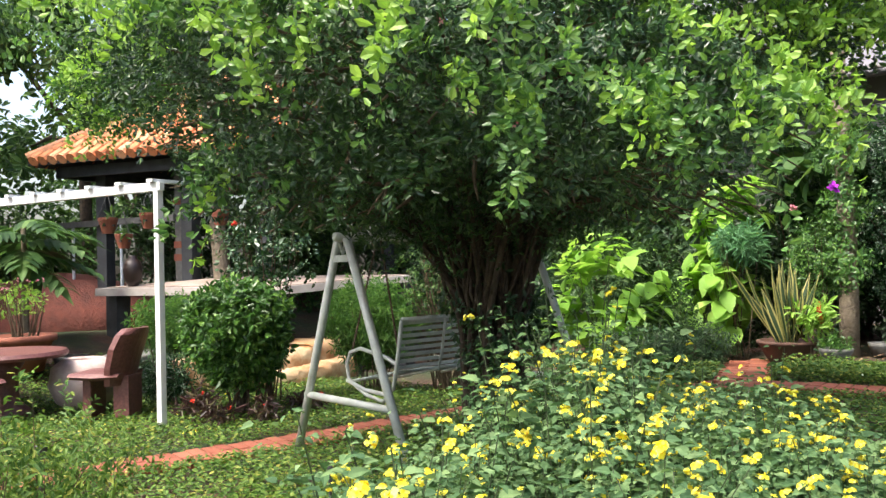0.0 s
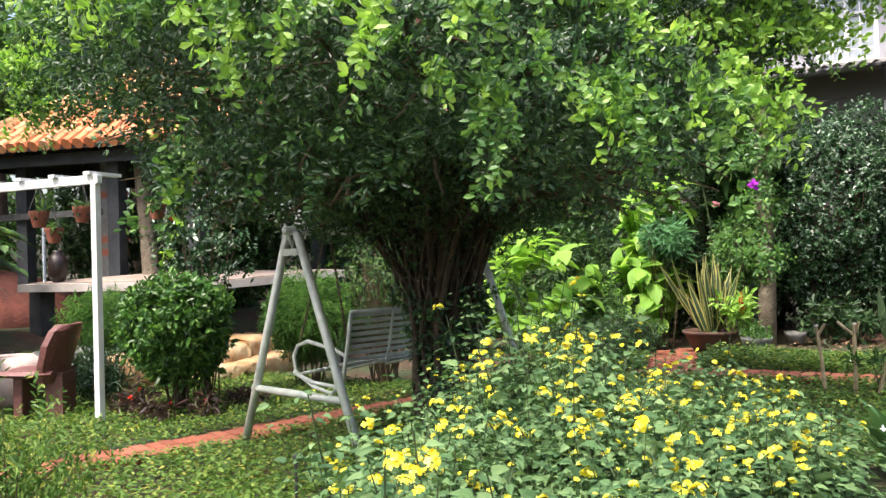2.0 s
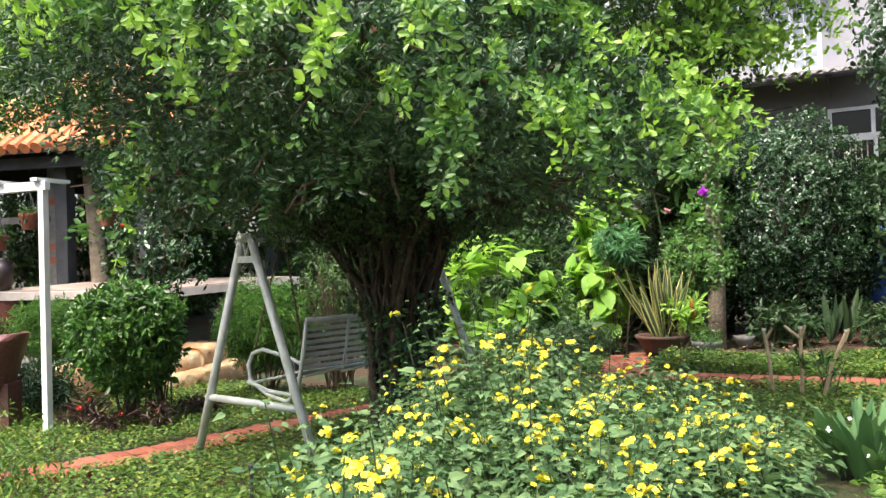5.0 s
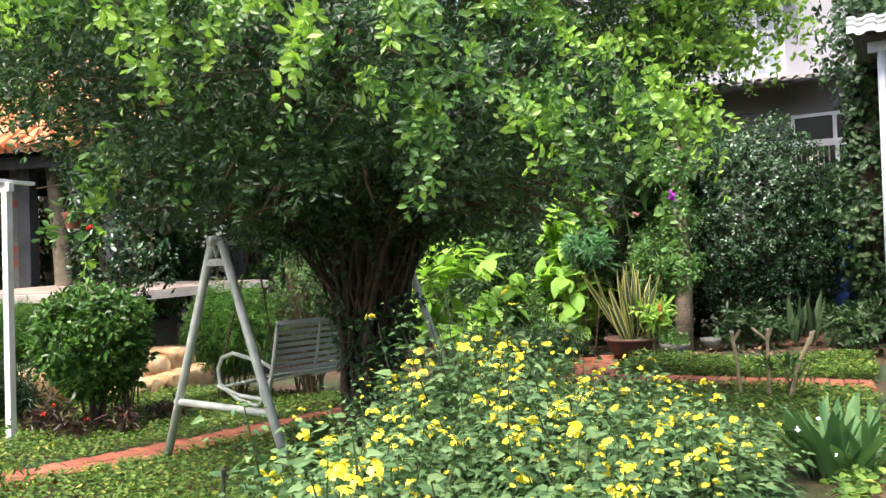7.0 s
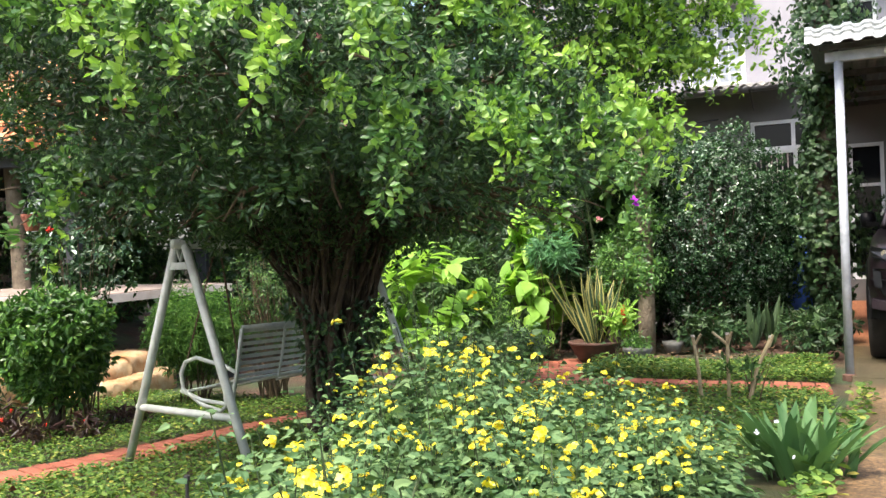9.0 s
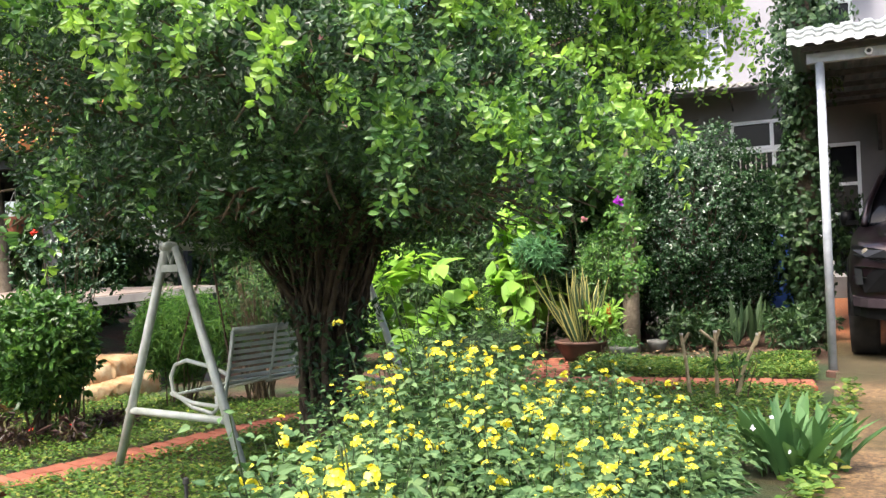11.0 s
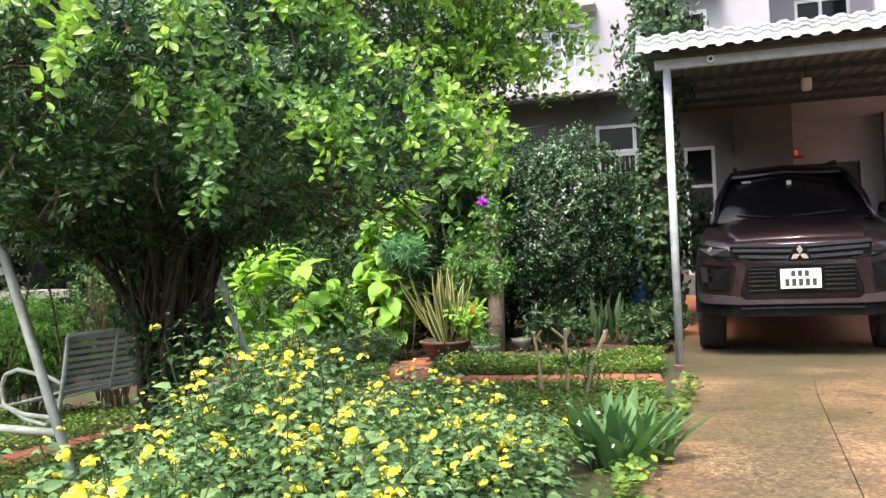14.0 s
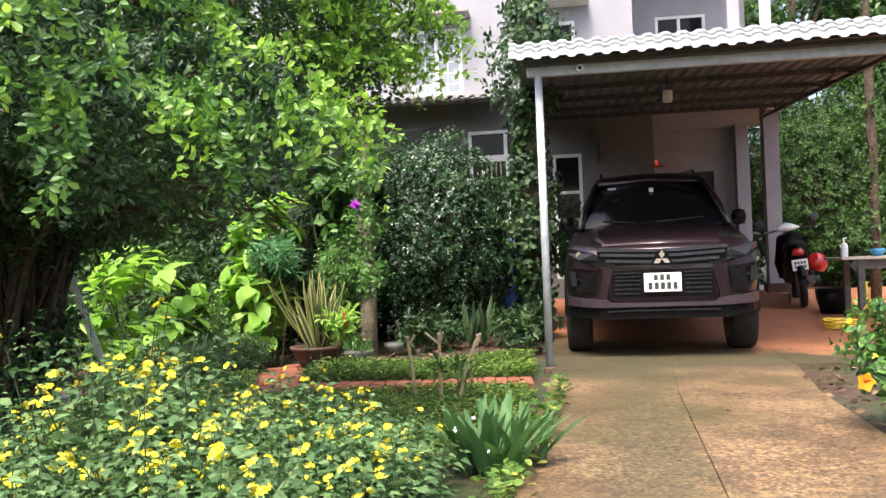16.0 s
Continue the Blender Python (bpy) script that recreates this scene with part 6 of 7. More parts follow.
def bench():
    b = new("hanging_bench")
    b.matrix_world = pose(-4.2, 4.4, 0.06, 0, 0, SA)
    tagged(b, "slatted silver metal bench hanging from chains", "bench")
    v0, v1 = 0.3, 1.5
    for k in range(8):
        u = -0.36 + 0.07 * k
        part("seat_slat", boxes(((u, (v0 + v1) / 2, 0.41 + 0.014 * k), (0.045, v1 - v0, 0.012)), bevel=0.003), SWING, b)
    for k in range(8):
        z = 0.535 + 0.043 * k
        part("back_slat", boxes(((0.135 + 0.0105 * k, (v0 + v1) / 2, z), (0.012, v1 - v0, 0.024)), bevel=0.003), SWING, b)
    for v in (v0, v1):
        part("side_frame", tube(bmesh.new(), [(0.22, v, 0.85), (0.175, v, 0.62), (0.12, v, 0.4), (0.05, v, 0.35), (-0.2, v, 0.36), (-0.42, v, 0.41)], 0.014, 10), SWING, b, smooth=True)
        part("armrest", tube(bmesh.new(), [(0.165, v, 0.56), (0.05, v, 0.6), (-0.25, v, 0.645), (-0.37, v, 0.61), (-0.42, v, 0.53), (-0.4, v, 0.42), (-0.2, v, 0.33), (0.0, v, 0.3), (0.05, v, 0.34), (0.04, v, 0.42)], 0.014, 10), SWING, b, smooth=True)
        for u, z in ((-0.36, 0.6), (0.18, 0.65)):
            bm = bmesh.new()
            a, e = Vector((u, v, z)), Vector((0, v, 1.46))
            for q in range(30):
                p = a.lerp(e, (q + 0.5) / 30)
                box(bm, p, (0.012, 0.012, 0.028), pose(0, 0, 0, 0, 0, 45 * (q % 2)), 0.002)
            part("chain", bm, CHAIN, b)
    for v in (v0 + 0.37, v1 - 0.37):
        part("back_brace", tube(bmesh.new(), [(0.235, v, 0.85), (0.19, v, 0.62), (0.15, v, 0.5), (-0.36, v, 0.39)], 0.01, 8), SWING, b)
    part("top_rail", tube(bmesh.new(), [(0.22, v0, 0.86), (0.22, v1, 0.86)], 0.015, 10), SWING, b, smooth=True)


bench()

# ---------------- white pergola ----------------
perg = thing("pergola", (-6.24, 4.6, 0), "white painted steel pergola on slim posts", "pergola")
part("post", boxes(((0, 0, 0.95), (0.055, 0.055, 2.0)), bevel=0.004), WHITE, perg, "chipped white square post")
for u, v in ((-3.2, 0.0), (-4.06, 2.7), (-5.1, 2.7)):
    part("post", tube(bmesh.new(), [(u, v, 0.0), (u, v, 1.95)], 0.02, 8), STEEL, perg, "thin grey post")
part("front_beam", boxes(((-1.7, 0, 1.955), (3.5, 0.05, 0.07)), bevel=0.004), WHITE, perg)
part("rear_beam", boxes(((-4.2, 2.7, 1.945), (2.4, 0.05, 0.08))), STEEL_DARK, perg)
for k in range(9):
    part("rafter", boxes(((-0.03 - 0.4 * k, 0.1, 2.003), (0.07, 0.32, 0.026))), WHITE, perg)


def hanging_pot(place, s):
    t = thing("hanging_pot", place, "terracotta orchid pot with holes hanging on wire", "hanging pot", "hanging pots")
    part("pot_body", lathe([(0.05 * s, 0.0), (0.07 * s, 0.07 * s), (0.085 * s, 0.12 * s), (0.085 * s, 0.14 * s), (0.07 * s, 0.14 * s), (0.05 * s, 0.03 * s)], 16), TERRA, t)
    for k in range(3):
        a = 2.1 * k
        part("wire", tube(bmesh.new(), [(0.08 * s * math.cos(a), 0.08 * s * math.sin(a), 0.14 * s), (0, 0, 0.36 * s)], 0.003, 4), STEEL_DARK, t)
    for k in range(6):
        part("hole", boxes(((0.076 * s * math.cos(k * 1.05), 0.076 * s * math.sin(k * 1.05), 0.07 * s), (0.016, 0.016, 0.016))), INK, t)
    leaf_part("foliage", shoot_leaves(np.array([[0, 0, 0.16 * s]] * 4), rng.normal(size=(4, 3)) + np.array([0, 0, 1.0]), 7, 0.13, 0.022, 0.03, 0.5), LEAF_WOOD, t)


for p, s in (((-7.22, 4.85, 1.62), 1.0), ((-6.98, 5.1, 1.66), 1.0), ((-7.6, 5.3, 1.5), 1.0), ((-6.5, 5.5, 1.68), 1.0)):
    hanging_pot(p, s)


# ---------------- gazebo and raised deck ----------------
gaz = thing("gazebo", (-9.75, 9.15, 0), "open gazebo with black posts and an orange tiled hip roof", "gazebo", rz=11)
for u, v in ((-1.35, -1.5), (0.1, -1.55), (1.2, -1.5), (-1.55, 1.5), (1.5, 1.5)):
    part("post", boxes(((u, v, 1.4), (0.17, 0.17, 2.9)), bevel=0.01), BLACKWOOD, gaz, "black painted post")
part("grey_pillar", boxes(((-0.14, -1.3, 1.3), (0.24, 0.24, 2.7)), bevel=0.02), POTGREY, gaz, "grey pillar with faded red bands")
for z in (1.45, 1.62, 2.2):
    part("band", boxes(((-0.14, -1.3, z), (0.255, 0.255, 0.09))), TERRA, gaz)
E1, EZ, AP = 2.1, 2.78, 4.2
for a, b in (((-E1, -E1), (E1, -E1)), ((E1, -E1), (E1, E1)), ((E1, E1), (-E1, E1)), ((-E1, E1), (-E1, -E1))):
    bm = bmesh.new()
    vs = [bm.verts.new((*a, EZ)), bm.verts.new((*b, EZ)), bm.verts.new((0, 0, AP)), bm.verts.new((*a, EZ - 0.06)), bm.verts.new((*b, EZ - 0.06)), bm.verts.new((0, 0, AP - 0.1))]
    for f in ((0, 1, 2), (5, 4, 3), (0, 3, 4, 1)):
        bm.faces.new([vs[k] for k in f])
    part("roof_slope", bm, BLACKWOOD, gaz, "dark underside boards")
    part("hip", tube(bmesh.new(), [(*a, EZ + 0.05), (0, 0, AP + 0.06)], 0.07, 8), TILE, gaz, "capped tile hip")
    part("eave_beam", boxes((((a[0] + b[0]) * 0.43, (a[1] + b[1]) * 0.43, EZ - 0.14), (abs(b[0] - a[0]) * 0.86 + 0.1, abs(b[1] - a[1]) * 0.86 + 0.1, 0.14))), BLACKWOOD, gaz)
bm = bmesh.new()
tube(bm, [(0, -0.12, 0.0), (0, 0.14, 0.012)], [0.075, 0.06], 8)
TM = bpy.data.meshes.new("roof_tile")
bm.to_mesh(TM)
bm.free()
TM.materials.append(TILE)
slope = math.atan2(AP - EZ, E1)
run = math.hypot(AP - EZ, E1)
count = 0
for side in (0, 3):
    rot = pose(0, 0, 0, 0, 0, 0 if side == 0 else -90)
    for r in range(11):
        s = (r + 0.3) / 11
        y, z = -E1 * (1 - s), EZ + (AP - EZ) * s
        half = E1 * (1 - s)
        m = int(half * 2 / 0.16)
        for k in range(m):
            x = -half + (k + 0.5) * half * 2 / m
            if count < 295:
                ob = new("roof_tile", TM)
                ob.parent = gaz
                ob.matrix_basis = rot @ pose(x, y, z + 0.02, math.degrees(slope), 0, R.uniform(-2, 2))
                count += 1
deck = new("raised_deck")
tagged(deck, "raised deck with a pale edge on dark piers", "deck")
C, A, B = Vector((-7.5, 7.4, 1.06)), Vector((-9.75, 6.5, 1.08)), Vector((-6.75, 8.9, 1.15))
D4 = A + B - C


def quad_slab(a, b, c, d, up, down):
    bm = bmesh.new()
    t = [bm.verts.new(p + Vector((0, 0, up))) for p in (a, b, c, d)]
    u = [bm.verts.new(p + Vector((0, 0, down))) for p in (a, b, c, d)]
    bm.faces.new(t)
    bm.faces.new(u[::-1])
    for k in range(4):
        bm.faces.new((t[k], u[k], u[(k + 1) % 4], t[(k + 1) % 4]))
    bmesh.ops.recalc_face_normals(bm, faces=bm.faces)
    return bm


part("deck_top", quad_slab(A, C, B, D4, 0.0, -0.09), DECKEDGE, deck, "pale worn deck slab")
for k in range(9):
    f0, f1 = 0.03 + k * 0.107, 0.03 + k * 0.107 + 0.1
    off = Vector((-0.02, 0.06, 0))
    p0, p1 = A.lerp(C, f0), A.lerp(C, f1)
    q0, q1 = D4.lerp(B, f0), D4.lerp(B, f1)
    part("deck_board", quad_slab(p0.lerp(q0, 0.05), p1.lerp(q1, 0.05), p1.lerp(q1, 0.97), p0.lerp(q0, 0.97), 0.012, 0.002), DECK, deck)
for p in (A.lerp(C, 0.08), A.lerp(C, 0.5), A.lerp(C, 0.93), C.lerp(B, 0.5), C.lerp(B, 0.9)):
    g0 = gz(p.x, p.y)
    part("pier", boxes(((p.x - 0.08, p.y + 0.18, (g0 + p.z - 0.1) / 2), (0.2, 0.2, p.z - 0.1 - g0 + 0.1))), BLACKWOOD, deck)
jar = tagged(part("jar", lathe([(0.08, 0.0), (0.14, 0.1), (0.16, 0.26), (0.13, 0.36), (0.07, 0.42), (0.085, 0.45), (0.07, 0.45), (0.055, 0.4)], 24), JAR, None, smooth=True), "dark glazed jar standing on the deck", "jar")
jar.matrix_world = pose(-9.4, 6.78, 1.09) @ Matrix.Diagonal((0.72, 0.72, 0.85, 1))
bank = tagged(part("soil_bank", lathe([(1.7, 0.0), (1.5, 0.35), (1.0, 0.6), (0.4, 0.72), (0.02, 0.75)], 26), REDSOIL, None, smooth=True), "bare sloping bank of red earth", "soil bank", kind="structure")
bank.matrix_world = pose(-12.0, 7.5, 0.35) @ Matrix.Diagonal((1.1, 0.9, 1.25, 1))

# breadfruit sapling with large cut leaves
bf = thing("breadfruit_sapling", (-9.75, 5.6, 0.7), "young breadfruit tree with large drooping lobed leaves", "tree")
part("trunk", tube(bmesh.new(), [(0, 0, -0.3), (0.02, 0, 0.5), (0, 0, 1.1)], [0.05, 0.04, 0.025], 8), BARK_PALE, bf)
P, D, N, L, W = [], [], [], [], []
for k in range(15):
    a = k * 2.4
    o = np.array([0, 0, 0.65 + 0.035 * k])
    d = np.array([math.cos(a), math.sin(a), 0.35 - 0.06 * (15 - k) / 3])
    n_ = np.array([0, 0, 1.0])
    sd = np.array([-math.sin(a), math.cos(a), 0])
    for q in range(7):
        base = o + d * (0.1 + 0.1 * q) - np.array([0, 0, 0.02 * q * q * 0.35])
        for sg in (-1, 1):
            P.append(base); D.append(d * 0.75 + sd * sg * 0.8 - np.array([0, 0, 0.25])); N.append(n_); L.append(0.34 - 0.03 * abs(q - 2)); W.append(0.1)
    P.append(o); D.append(d - np.array([0, 0, 0.15])); N.append(n_); L.append(0.95); W.append(0.2)
leaf_part("foliage", leaves(np.array(P), np.array(D), np.array(N), np.array(L), np.array(W), 0.08, 0.35, OVAL), LEAF_WOOD, bf)

# ---------------- red terrazzo seats and table ----------------
def stone_chair(x, y, rz):
    c = thing("stone_chair", (x, y, gz(x, y)), "dark red terrazzo garden chair with a curved back", "chair", "terrazzo seats", rz)
    part("seat", loft([(-0.24, [(0, 0.36), (0.2, 0.36), (0.24, 0.385), (0.2, 0.41), (0, 0.41)]), (0.0, [(0, 0.35), (0.23, 0.35), (0.27, 0.38), (0.23, 0.41), (0, 0.4)]), (0.22, [(0, 0.36), (0.2, 0.36), (0.24, 0.385), (0.2, 0.41), (0, 0.41)])]), GRANITO, c)
    bm = bmesh.new()
    rows = []
    for z, back, w in ((0.3, 0.17, 0.2), (0.45, 0.2, 0.25), (0.62, 0.25, 0.27), (0.74, 0.3, 0.24), (0.79, 0.32, 0.16)):
        ring = []
        for k in range(9):
            u = -1 + k / 4
            ring.append((w * u, back - 0.09 * u * u, z))
        rows.append([bm.verts.new(p) for p in ring] + [bm.verts.new((p[0] * 1.02, p[1] + 0.055, p[2])) for p in reversed(ring)])
    for a, b in zip(rows, rows[1:]):
        for k in range(18):
            bm.faces.new((a[k], a[(k + 1) % 18], b[(k + 1) % 18], b[k]))
    bm.faces.new(rows[0][::-1])
    bm.faces.new(rows[-1])
    part("backrest", bm, GRANITO, c)
    part("rear_leg", quad_slab(Vector((-0.12, 0.12, 0.38)), Vector((0.12, 0.12, 0.38)), Vector((0.12, 0.26, 0.38)), Vector((-0.12, 0.26, 0.38)), 0.0, -0.42), GRANITO, c)
    part("front_leg", boxes(((0, -0.12, 0.17), (0.26, 0.08, 0.4)), bevel=0.012), GRANITO, c)


stone_chair(-7.2, 4.8, -65)
stone_chair(-7.75, 3.85, 170)
tb = thing("stone_table", (-8.0, 4.35, gz(-8, 4.35)), "round red terrazzo garden table", "table")
part("tabletop", lathe([(0.3, 0.5), (0.5, 0.505), (0.52, 0.53), (0.5, 0.56), (0.02, 0.565)], 36), GRANITO, tb)
part("pedestal", lathe([(0.22, -0.05), (0.2, 0.04), (0.11, 0.12), (0.1, 0.36), (0.18, 0.5)], 24), GRANITO, tb, smooth=True)
for p, s, m, l in (((-7.75, 4.95), 1.0, POTGREY, "round grey-pink stone jar lying by the chairs"),):
    j = tagged(part("stone_jar", lathe([(0.1, 0.0), (0.24, 0.08), (0.31, 0.24), (0.28, 0.4), (0.18, 0.48), (0.16, 0.46), (0.2, 0.36)], 28), plain_mat("pinkish_stone", (0.3, 0.22, 0.2), (0.48, 0.38, 0.35), 8, 0.7, bump=0.3), None, smooth=True), l, "jar")
    j.location = (p[0], p[1], gz(*p))
pot("terracotta_pot", (-8.9, 5.05), [(0.2, 0.0), (0.25, 0.2), (0.29, 0.3), (0.33, 0.31), (0.33, 0.37), (0.28, 0.37), (0.24, 0.25)], TERRA, "large terracotta pot with a desert rose", 0.34, 0.27)
shrub("desert_rose", (-8.9, 5.05), (0.34, 0.3, 0.22), 0.72, "desert rose with pink flowers in a terracotta pot", LEAF_YOUNG, 0.06, 0.025, 50, 6, 81, 0.2, 0.6, 0.4, 14, 0.014, "plant")
for k in range(10):
    bloom((-8.9 + R.uniform(-0.32, 0.32), 5.0 + R.uniform(-0.3, 0.2), gz(-8.9, 5.05) + R.uniform(0.75, 1.0)), 0.025, PETAL_PINK, "small pink desert rose bloom", 9)
pot("black_pot", (-8.55, 5.35), [(0.12, 0.0), (0.15, 0.2), (0.17, 0.26), (0.15, 0.26), (0.12, 0.1)], CARBLACK, "small black plastic pot", 0.22, 0.14)


def planter(x, y, rz, ln, h, label, mat):
    p = thing("stone_planter", (x, y, gz(x, y)), label, "planter", "", rz)
    bm = lathe([(0.24, -0.03), (0.34, 0.06), (0.42, h * 0.55), (0.47, h * 0.85), (0.5, h * 0.88), (0.5, h), (0.45, h), (0.4, h * 0.75)], 32)
    bmesh.ops.scale(bm, vec=(0.62, ln / 1.0, 1), verts=bm.verts)
    part("bowl_body", bm, mat, p, smooth=True)
    bm = lathe([(0.02, h * 0.8), (0.42, h * 0.8), (0.42, h * 0.86), (0.02, h * 0.9)], 24)
    bmesh.ops.scale(bm, vec=(0.62, ln / 1.0, 1), verts=bm.verts)
    part("soil", bm, SOIL, p)


def rock_bed(name, line, tiers, label):
    """A rough low wall of stained stone in tiers along a line of (x, y, height factor)."""
    x0, y0, _ = line[0]
    p = thing(name, (x0, y0, gz(x0, y0)), label, "garden wall")
    for setback, depth, z0, z1 in tiers:
        bm = bmesh.new()
        rows = []
        for k in range(25):
            f = k / 24 * (len(line) - 1)
            i = min(int(f), len(line) - 2)
            a, b = Vector(line[i]), Vector(line[i + 1])
            q = a.lerp(b, f - i)
            d = (b - a).to_2d().normalized()
            out = Vector((-d.y, d.x))
            ring = []
            for s, z in ((0, -0.05), (-0.02, 0.3), (0.0, 0.75), (0.03, 0.95), (0.08, 1.0), (depth - 0.05, 1.03), (depth, 0.9), (depth, -0.05)):
                w = 0.026 * math.sin(k * 1.3 + s * 17 + z * 5) + R.uniform(-0.012, 0.012)
                at = q.to_2d() + out * (setback + s + w) - Vector((x0, y0))
                ring.append(bm.verts.new((at.x, at.y, (z0 + (z1 - z0) * z) * q.z + 0.6 * w)))
            rows.append(ring)
        for a, b in zip(rows, rows[1:]):
            for j in range(7):
                bm.faces.new((a[j], b[j], b[j + 1], a[j + 1]))
        bm.faces.new(rows[0])
        bm.faces.new(rows[-1][::-1])
        bmesh.ops.recalc_face_normals(bm, faces=bm.faces)
        part("stone_ledge", bm, STONE_Y, p, smooth=True)


rock_bed("rock_wall", ((-7.15, 6.7, 0.75), (-7.0, 7.1, 0.85), (-6.93, 7.5, 1.0), (-7.0, 8.1, 1.1)), ((0.0, 0.3, -0.05, 0.19), (0.2, 0.5, 0.0, 0.38)), "rough low stone wall stained cream and yellow")
rock_bed("rock_wall", ((-8.1, 6.05, 0.8), (-7.75, 6.3, 1.0), (-7.4, 6.45, 0.9)), ((0.0, 0.4, -0.05, 0.27),), "low yellow-brown stained stone edging behind the bush")
planter(-8.0, 5.75, 20, 0.8, 0.4, "pale weathered stone planter", POTGREY)
for p in ((-6.45, 5.1), (-5.75, 5.25), (-6.0, 4.95), (-5.75, 5.75), (-6.6, 5.35)):
    tt = shrub("bromeliad", p, (0.2, 0.2, 0.1), 0.1, "dark leaved plant with orange-red flowers", LEAF_RED, 0.11, 0.025, 26, 7, int(abs(p[0] * 10)), 0.2, 0.6, -0.02, 3, 0.004, "plant")
    for k in range(1):
        bloom((p[0] + R.uniform(-0.14, 0.14), p[1] + R.uniform(-0.14, 0.1), gz(*p) + R.uniform(0.12, 0.2)), 0.024, PETAL_RED, "orange-red flower near the round bush", 14)
lamp = thing("garden_light", (-4.95, 2.75, gz(-4.95, 2.75)), "small black solar path light on a spike", "garden light")
part("stake", tube(bmesh.new(), [(0, 0, -0.05), (0, 0, 0.3)], 0.012, 8), INK, lamp)
part("lamp_head", lathe([(0.03, 0.28), (0.04, 0.3), (0.045, 0.36), (0.02, 0.38)], 14), INK, lamp)
lamp = thing("garden_light", (-3.15, 2.98, gz(-3.15, 2.98)), "thin black garden spike in the lawn", "garden light")
part("stake", tube(bmesh.new(), [(0, 0, -0.05), (0, 0, 0.2)], 0.008, 8), INK, lamp)
part("lamp_head", lathe([(0.01, 0.2), (0.014, 0.205), (0.014, 0.225), (0.006, 0.23)], 10), INK, lamp)
# shaded corner by the carport
tarp = tagged(part("blue_tarp", loft([(-0.22, [(0, 0), (0.2, 0), (0.22, 0.3), (0.14, 0.75), (0, 0.8)]), (0.05, [(0, 0), (0.25, 0), (0.26, 0.4), (0.16, 0.9), (0, 0.95)]), (0.25, [(0, 0), (0.2, 0), (0.2, 0.3), (0.12, 0.6), (0, 0.65)])]), BLUEPL, None), "crumpled blue tarpaulin bundle behind the shrubs", "tarpaulin")
tarp.location = (-0.12, 11.4, gz(-0.12, 11.4) + 0.15)
ext = thing("fire_extinguisher", (0.33, 11.3, gz(0.33, 11.3) + 0.2), "red fire extinguisher by the wall", "fire extinguisher")
part("cylinder", lathe([(0.06, 0.0), (0.08, 0.02), (0.08, 0.36), (0.05, 0.42), (0.02, 0.44)], 16), REDPL, ext, smooth=True)
part("valve", tube(bmesh.new(), [(0, 0, 0.44), (0, 0, 0.5), (0.08, 0, 0.5)], 0.014, 6), INK, ext)
stool = thing("red_stool", tuple((H(2.9, 6.6, 0.66)).translation), "red plastic stool on the porch", "stool")
part("seat", boxes(((0, 0, 0.6), (0.5, 0.34, 0.03)), bevel=0.01), REDPL, stool)
for a in (-1, 1):
    for b in (-1, 1):
        part("leg", tube(bmesh.new(), [(a * 0.2, b * 0.13, 0.0), (a * 0.18, b * 0.12, 0.59)], 0.02, 6), REDPL, stool)


# ---------------- trees all round ----------------
def wood_tree(name, place, h, rc, seed, n, L, label, zc=None):
    x, y = place
    t = thing(name, (x, y, gz(x, y) - 0.1), label, "tree", "trees round the garden")
    g = random.Random(seed)
    pts = [(0, 0, 0)]
    for k in range(5):
        pts.append((pts[-1][0] + g.uniform(-0.15, 0.15), pts[-1][1] + g.uniform(-0.15, 0.15), h * (k + 1) / 6))
    part("trunk", tube(bmesh.new(), pts, [0.14, 0.12, 0.1, 0.085, 0.07, 0.04], 9), BARK, t, smooth=True)
    bm = bmesh.new()
    arrays = []
    zc = zc or h * 0.68
    for k in range(9):
        a = g.uniform(0, 6.28)
        rr = rc * g.uniform(0.3, 0.85)
        c = (rr * math.cos(a), rr * math.sin(a), zc + h * g.uniform(-0.28, 0.3))
        s = rc * g.uniform(0.34, 0.62)
        o = Vector(pts[g.choice((2, 3, 4))])
        tube(bm, [o, o.lerp(Vector(c), 0.5) + Vector((0, 0, 0.2)), c], [0.055, 0.04, 0.012], 6, False)
        arrays.append(crown_leaves(n // 9, c, (s, s, s * 0.75), seed * 10 + k, 0.25, 0.55, 7, L, L * 0.5, 0.4, 0.3))
    part("limb", bm, BARK, t)
    leaf_part("crown", joined(*arrays), LEAF_WOOD, t)
    return t


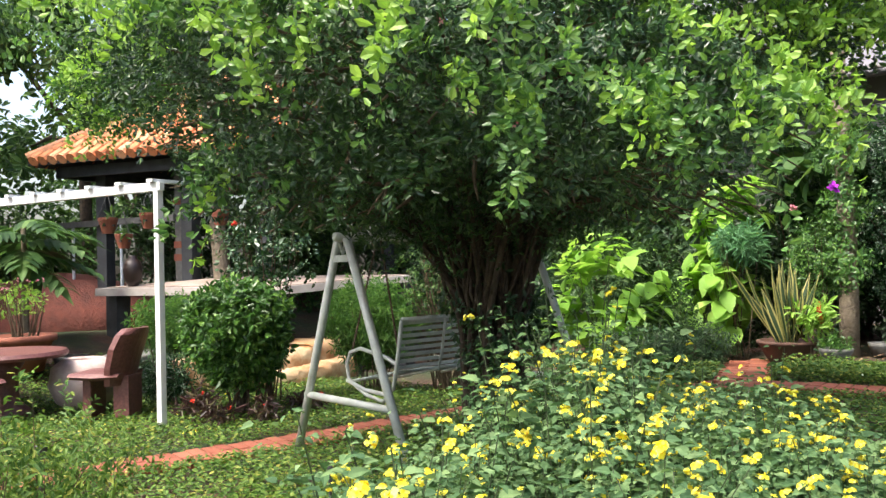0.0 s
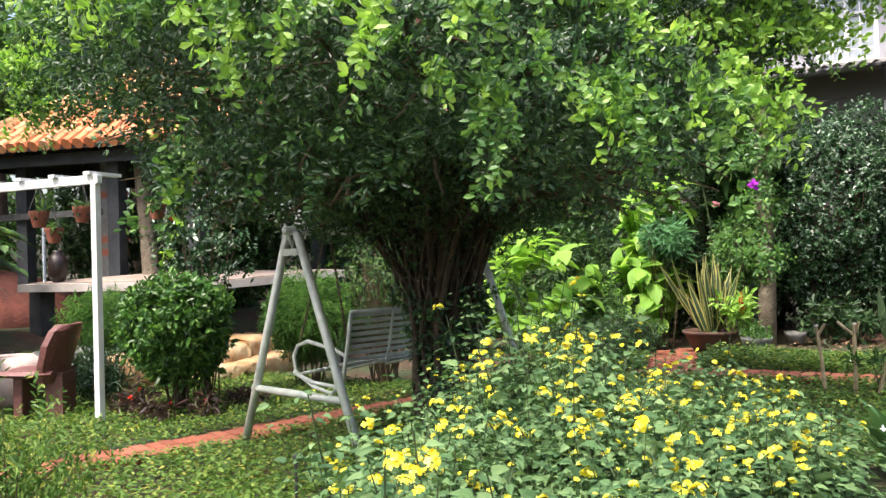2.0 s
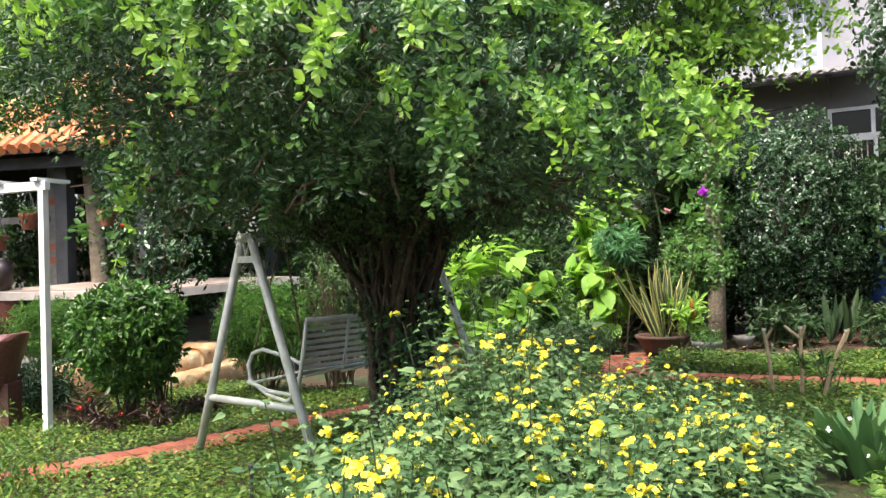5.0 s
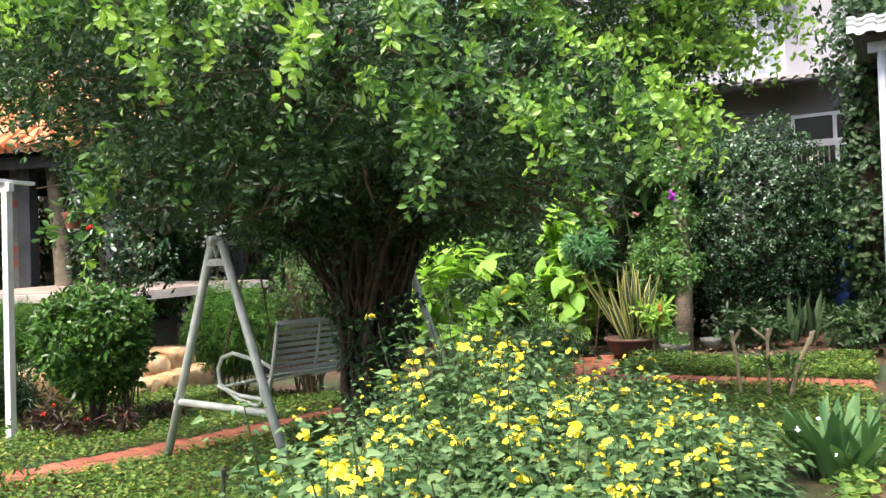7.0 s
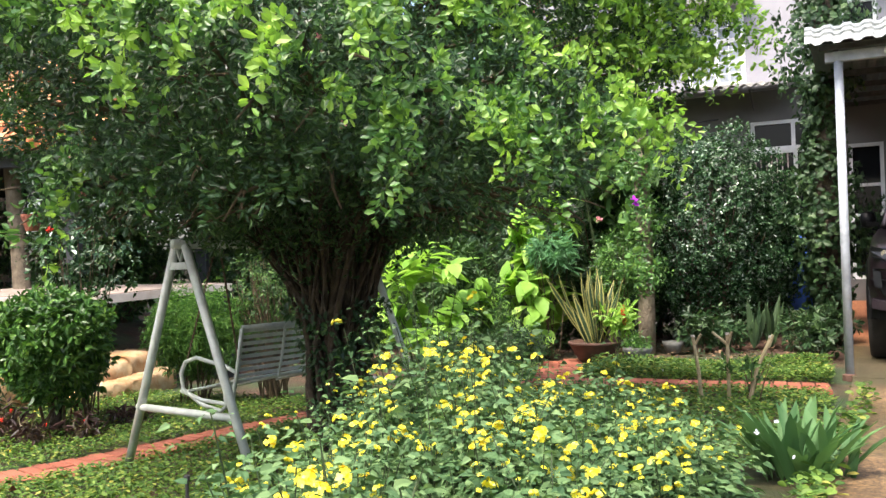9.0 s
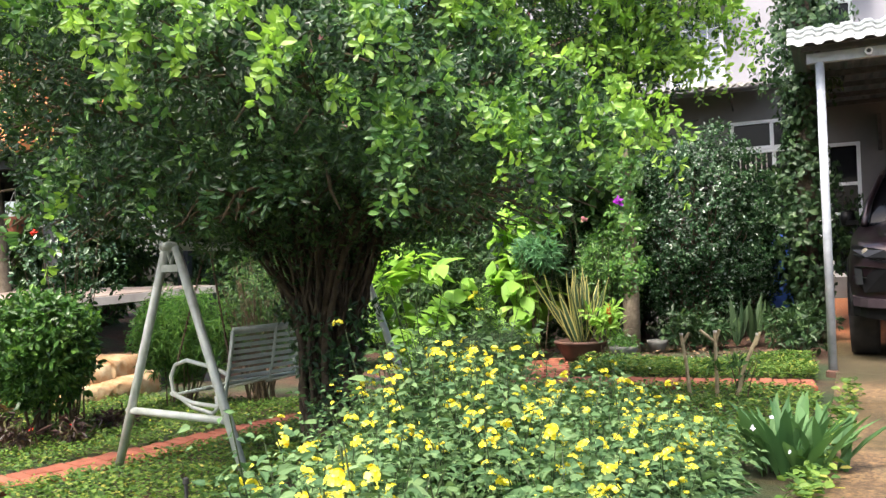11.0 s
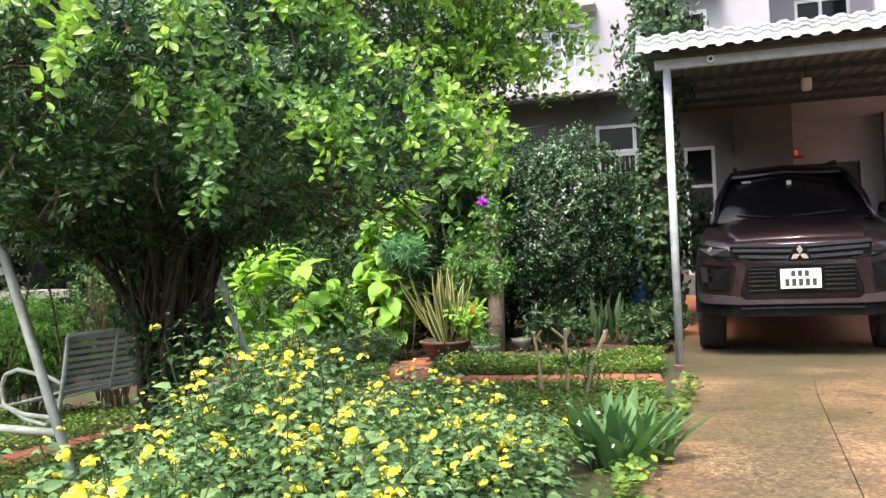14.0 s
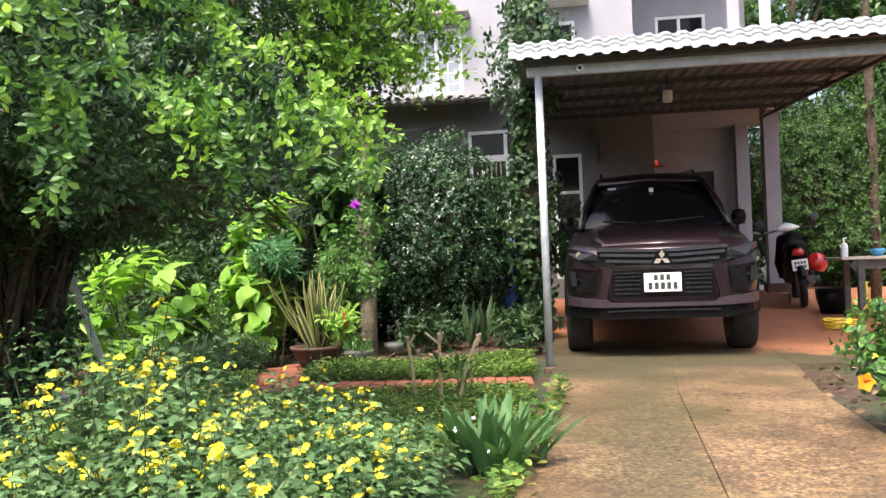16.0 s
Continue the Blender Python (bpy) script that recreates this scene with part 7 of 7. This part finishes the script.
TA = wood_tree("broadleaf_tree", (-13.5, 9.0), 6.0, 2.1, 1, 1050, 0.19, "tall leafy broadleaf tree round the garden")
TB = wood_tree("broadleaf_tree", (-11.5, 12.5), 7.0, 2.4, 2, 1150, 0.2, "tall leafy broadleaf tree round the garden")
TC = wood_tree("broadleaf_tree", (-8.0, 13.5), 5.0, 2.0, 3, 1050, 0.18, "tall leafy broadleaf tree round the garden")
TD = wood_tree("broadleaf_tree", (6.8, 18.6), 8.0, 2.0, 4, 1500, 0.13, "tall tree with a high spreading crown past the carport", 7.2)
for src, x, y, s, rz in ((TD, 9.0, 20.4, 1.15, 70), (TD, 5.3, 20.4, 1.2, 200), (TC, -5.6, 12.6, 0.95, 40), (TA, -6.4, 14.6, 0.9, 100), (TB, -6.8, 16.5, 1.1, 70), (TA, -10.0, 17.0, 1.2, 30), (TB, -15.5, 15.0, 1.2, 130), (TC, -12.8, 5.8, 0.9, 20),
                         (TA, -17.5, 7.0, 1.15, 200), (TB, -15.5, 4.5, 1.0, 10), (TC, -18.0, 13.5, 0.9, 300), (TA, -14.5, 20.0, 1.4, 0), (TB, -20.0, 18.0, 1.5, 90), (TC, -21.0, 2.0, 1.5, 60),
                         (TA, 8.2, 15.2, 0.8, 15), (TB, 9.6, 14.6, 0.85, 60), (TC, 9.4, 19.5, 1.2, 160), (TA, 9.8, 17.0, 1.2, 220), (TB, 11.5, 13.0, 1.1, 300), (TC, 12.0, 9.5, 1.1, 45), (TA, 12.5, 23.0, 1.4, 80), (TB, 13.5, 20.0, 1.5, 10),
                         # unseen trees behind the viewpoint, added only for reflections and bounced light
                         (TC, -14.0, -3.0, 1.2, 0), (TB, -9.0, -9.0, 1.2, 50), (TA, 0.0, -13.0, 1.3, 90), (TC, 10.0, -8.0, 1.3, 140), (TA, 13.0, 1.0, 1.2, 20)):
    copy_thing(src, pose(x, y, gz(x, y) - 0.1, 0, 0, rz) @ Matrix.Scale(s, 4))

# understorey that closes the garden behind
SH = shrub("hedge_shrub", (-4.6, 10.6), (1.0, 0.8, 0.9), 0.8, "dense dark understorey shrub under the trees", LEAF_WOOD, 0.12, 0.05, 520, 9, 91, 0.25, 0.6, 0.0, 24, 0.012)
SD = shrub("hedge_shrub", (-3.4, 10.9), (0.9, 0.8, 1.1), 0.95, "dense dark understorey shrub under the trees", LEAF_VINE, 0.1, 0.045, 620, 9, 92, 0.25, 0.6, 0.0, 24, 0.012)
for src, x, y, s, rz in ((SD, -5.9, 9.9, 0.9, 30), (SH, -7.2, 11.4, 1.1, 80), (SD, -8.6, 11.8, 1.2, 150), (SH, -10.3, 11.0, 1.2, 200), (SD, -12.2, 9.8, 1.2, 20), (SH, -13.2, 7.8, 1.2, 99), (SD, -13.0, 5.6, 1.1, 10), (SH, -12.0, 3.8, 0.9, 70), (SD, -14.5, 3.2, 1.2, 170),
                         (SH, -2.4, 11.4, 1.1, 220), (SD, -4.4, 11.9, 1.3, 260), (SH, -6.4, 13.0, 1.5, 300), (SD, -9.5, 14.0, 1.7, 40), (SH, -12.5, 13.0, 1.7, 77),
                         (SH, 6.1, 14.3, 0.9, 10), (SD, 7.4, 13.4, 0.9, 50), (SH, 8.6, 11.6, 0.8, 200), (SD, -1.9, 11.3, 0.9, 15), (SD, -2.3, 10.75, 1.25, 100), (SD, -0.9, 11.8, 0.7, 60), (SH, 9.8, 15.0, 1.5, 0), (SD, 7.4, 16.6, 1.5, 88), (SH, 11.0, 11.0, 1.4, 150)):
    copy_thing(src, pose(x, y, gz(x, y), 0, 0, rz) @ Matrix.Scale(s, 4))

SR = shrub("hedge_shrub", (6.0, 15.2), (1.5, 1.4, 1.7), 1.7, "tall thicket of small mixed green leaves", LEAF_WOOD, 0.085, 0.036, 2200, 9, 93, 0.35, 0.5, 0.0, 30, 0.02)
SQ = shrub("hedge_shrub", (7.4, 16.2), (1.6, 1.4, 2.0), 2.0, "tall thicket of small mixed green leaves", LEAF_VINE, 0.085, 0.04, 2200, 9, 94, 0.35, 0.5, 0.0, 30, 0.02)
for src, x, y, s, rz in ((SQ, 5.5, 16.6, 1.0, 60), (SR, 8.8, 15.0, 1.0, 200), (SR, 7.0, 17.6, 1.3, 120), (SQ, 9.4, 16.6, 1.2, 20)):
    copy_thing(src, pose(x, y, gz(x, y), 0, 0, rz) @ Matrix.Scale(s, 4))
climber((4.9, 11.6), 5.5, 0.065, (0.1, 0.1), "straight grey tree trunk with a few climbing leaves", "tree_trunk", LEAF_WOOD, 0.1, 120, 0.05, 0.2, BARK, 0.3, 0.98)
climber((-8.85, 7.75), 3.2, 0.1, (-0.35, 0.1), "leaning rough grey trunk beside the gazebo", "tree_trunk", LEAF_WOOD, 0.08, 20, 0.05, 0.12, BARK_PALE, 0.4, 0.9)
climber((-9.6, 7.9), 2.6, 0.06, (-0.4, 0.1), "thin leaning pale trunk behind the deck", "tree_trunk", LEAF_WOOD, 0.08, 10, 0.03, 0.1, BARK_PALE, 0.4, 0.9)
fence = thing("board_fence", (-3.9, 12.3, gz(-3.9, 12.3)), "weathered board fence behind the shrubs", "fence", rz=-7)
for k in range(16):
    part("board", boxes(((-1.6 + 0.2 * k, 0, 0.95), (0.17, 0.03, 1.9 + 0.05 * math.sin(k * 2.3)))), WOODGREY, fence)
for z in (0.4, 1.5):
    part("rail", boxes(((-0.1, 0.035, z), (3.3, 0.03, 0.08))), WOODGREY, fence)
cable = tagged(part("power_cable", tube(bmesh.new(), [(-11, 9, 3.3), (-6, 10.6, 3.0), (-2.0, 11.2, 3.0), (-1.0, 13.2, 3.4)], 0.012, 6), INK, None), "black cable strung between trees and house", "cable")


# ---------------- the bricks of the path ----------------
for line, half in PATH_LINES:
    lay(line, half * 2)
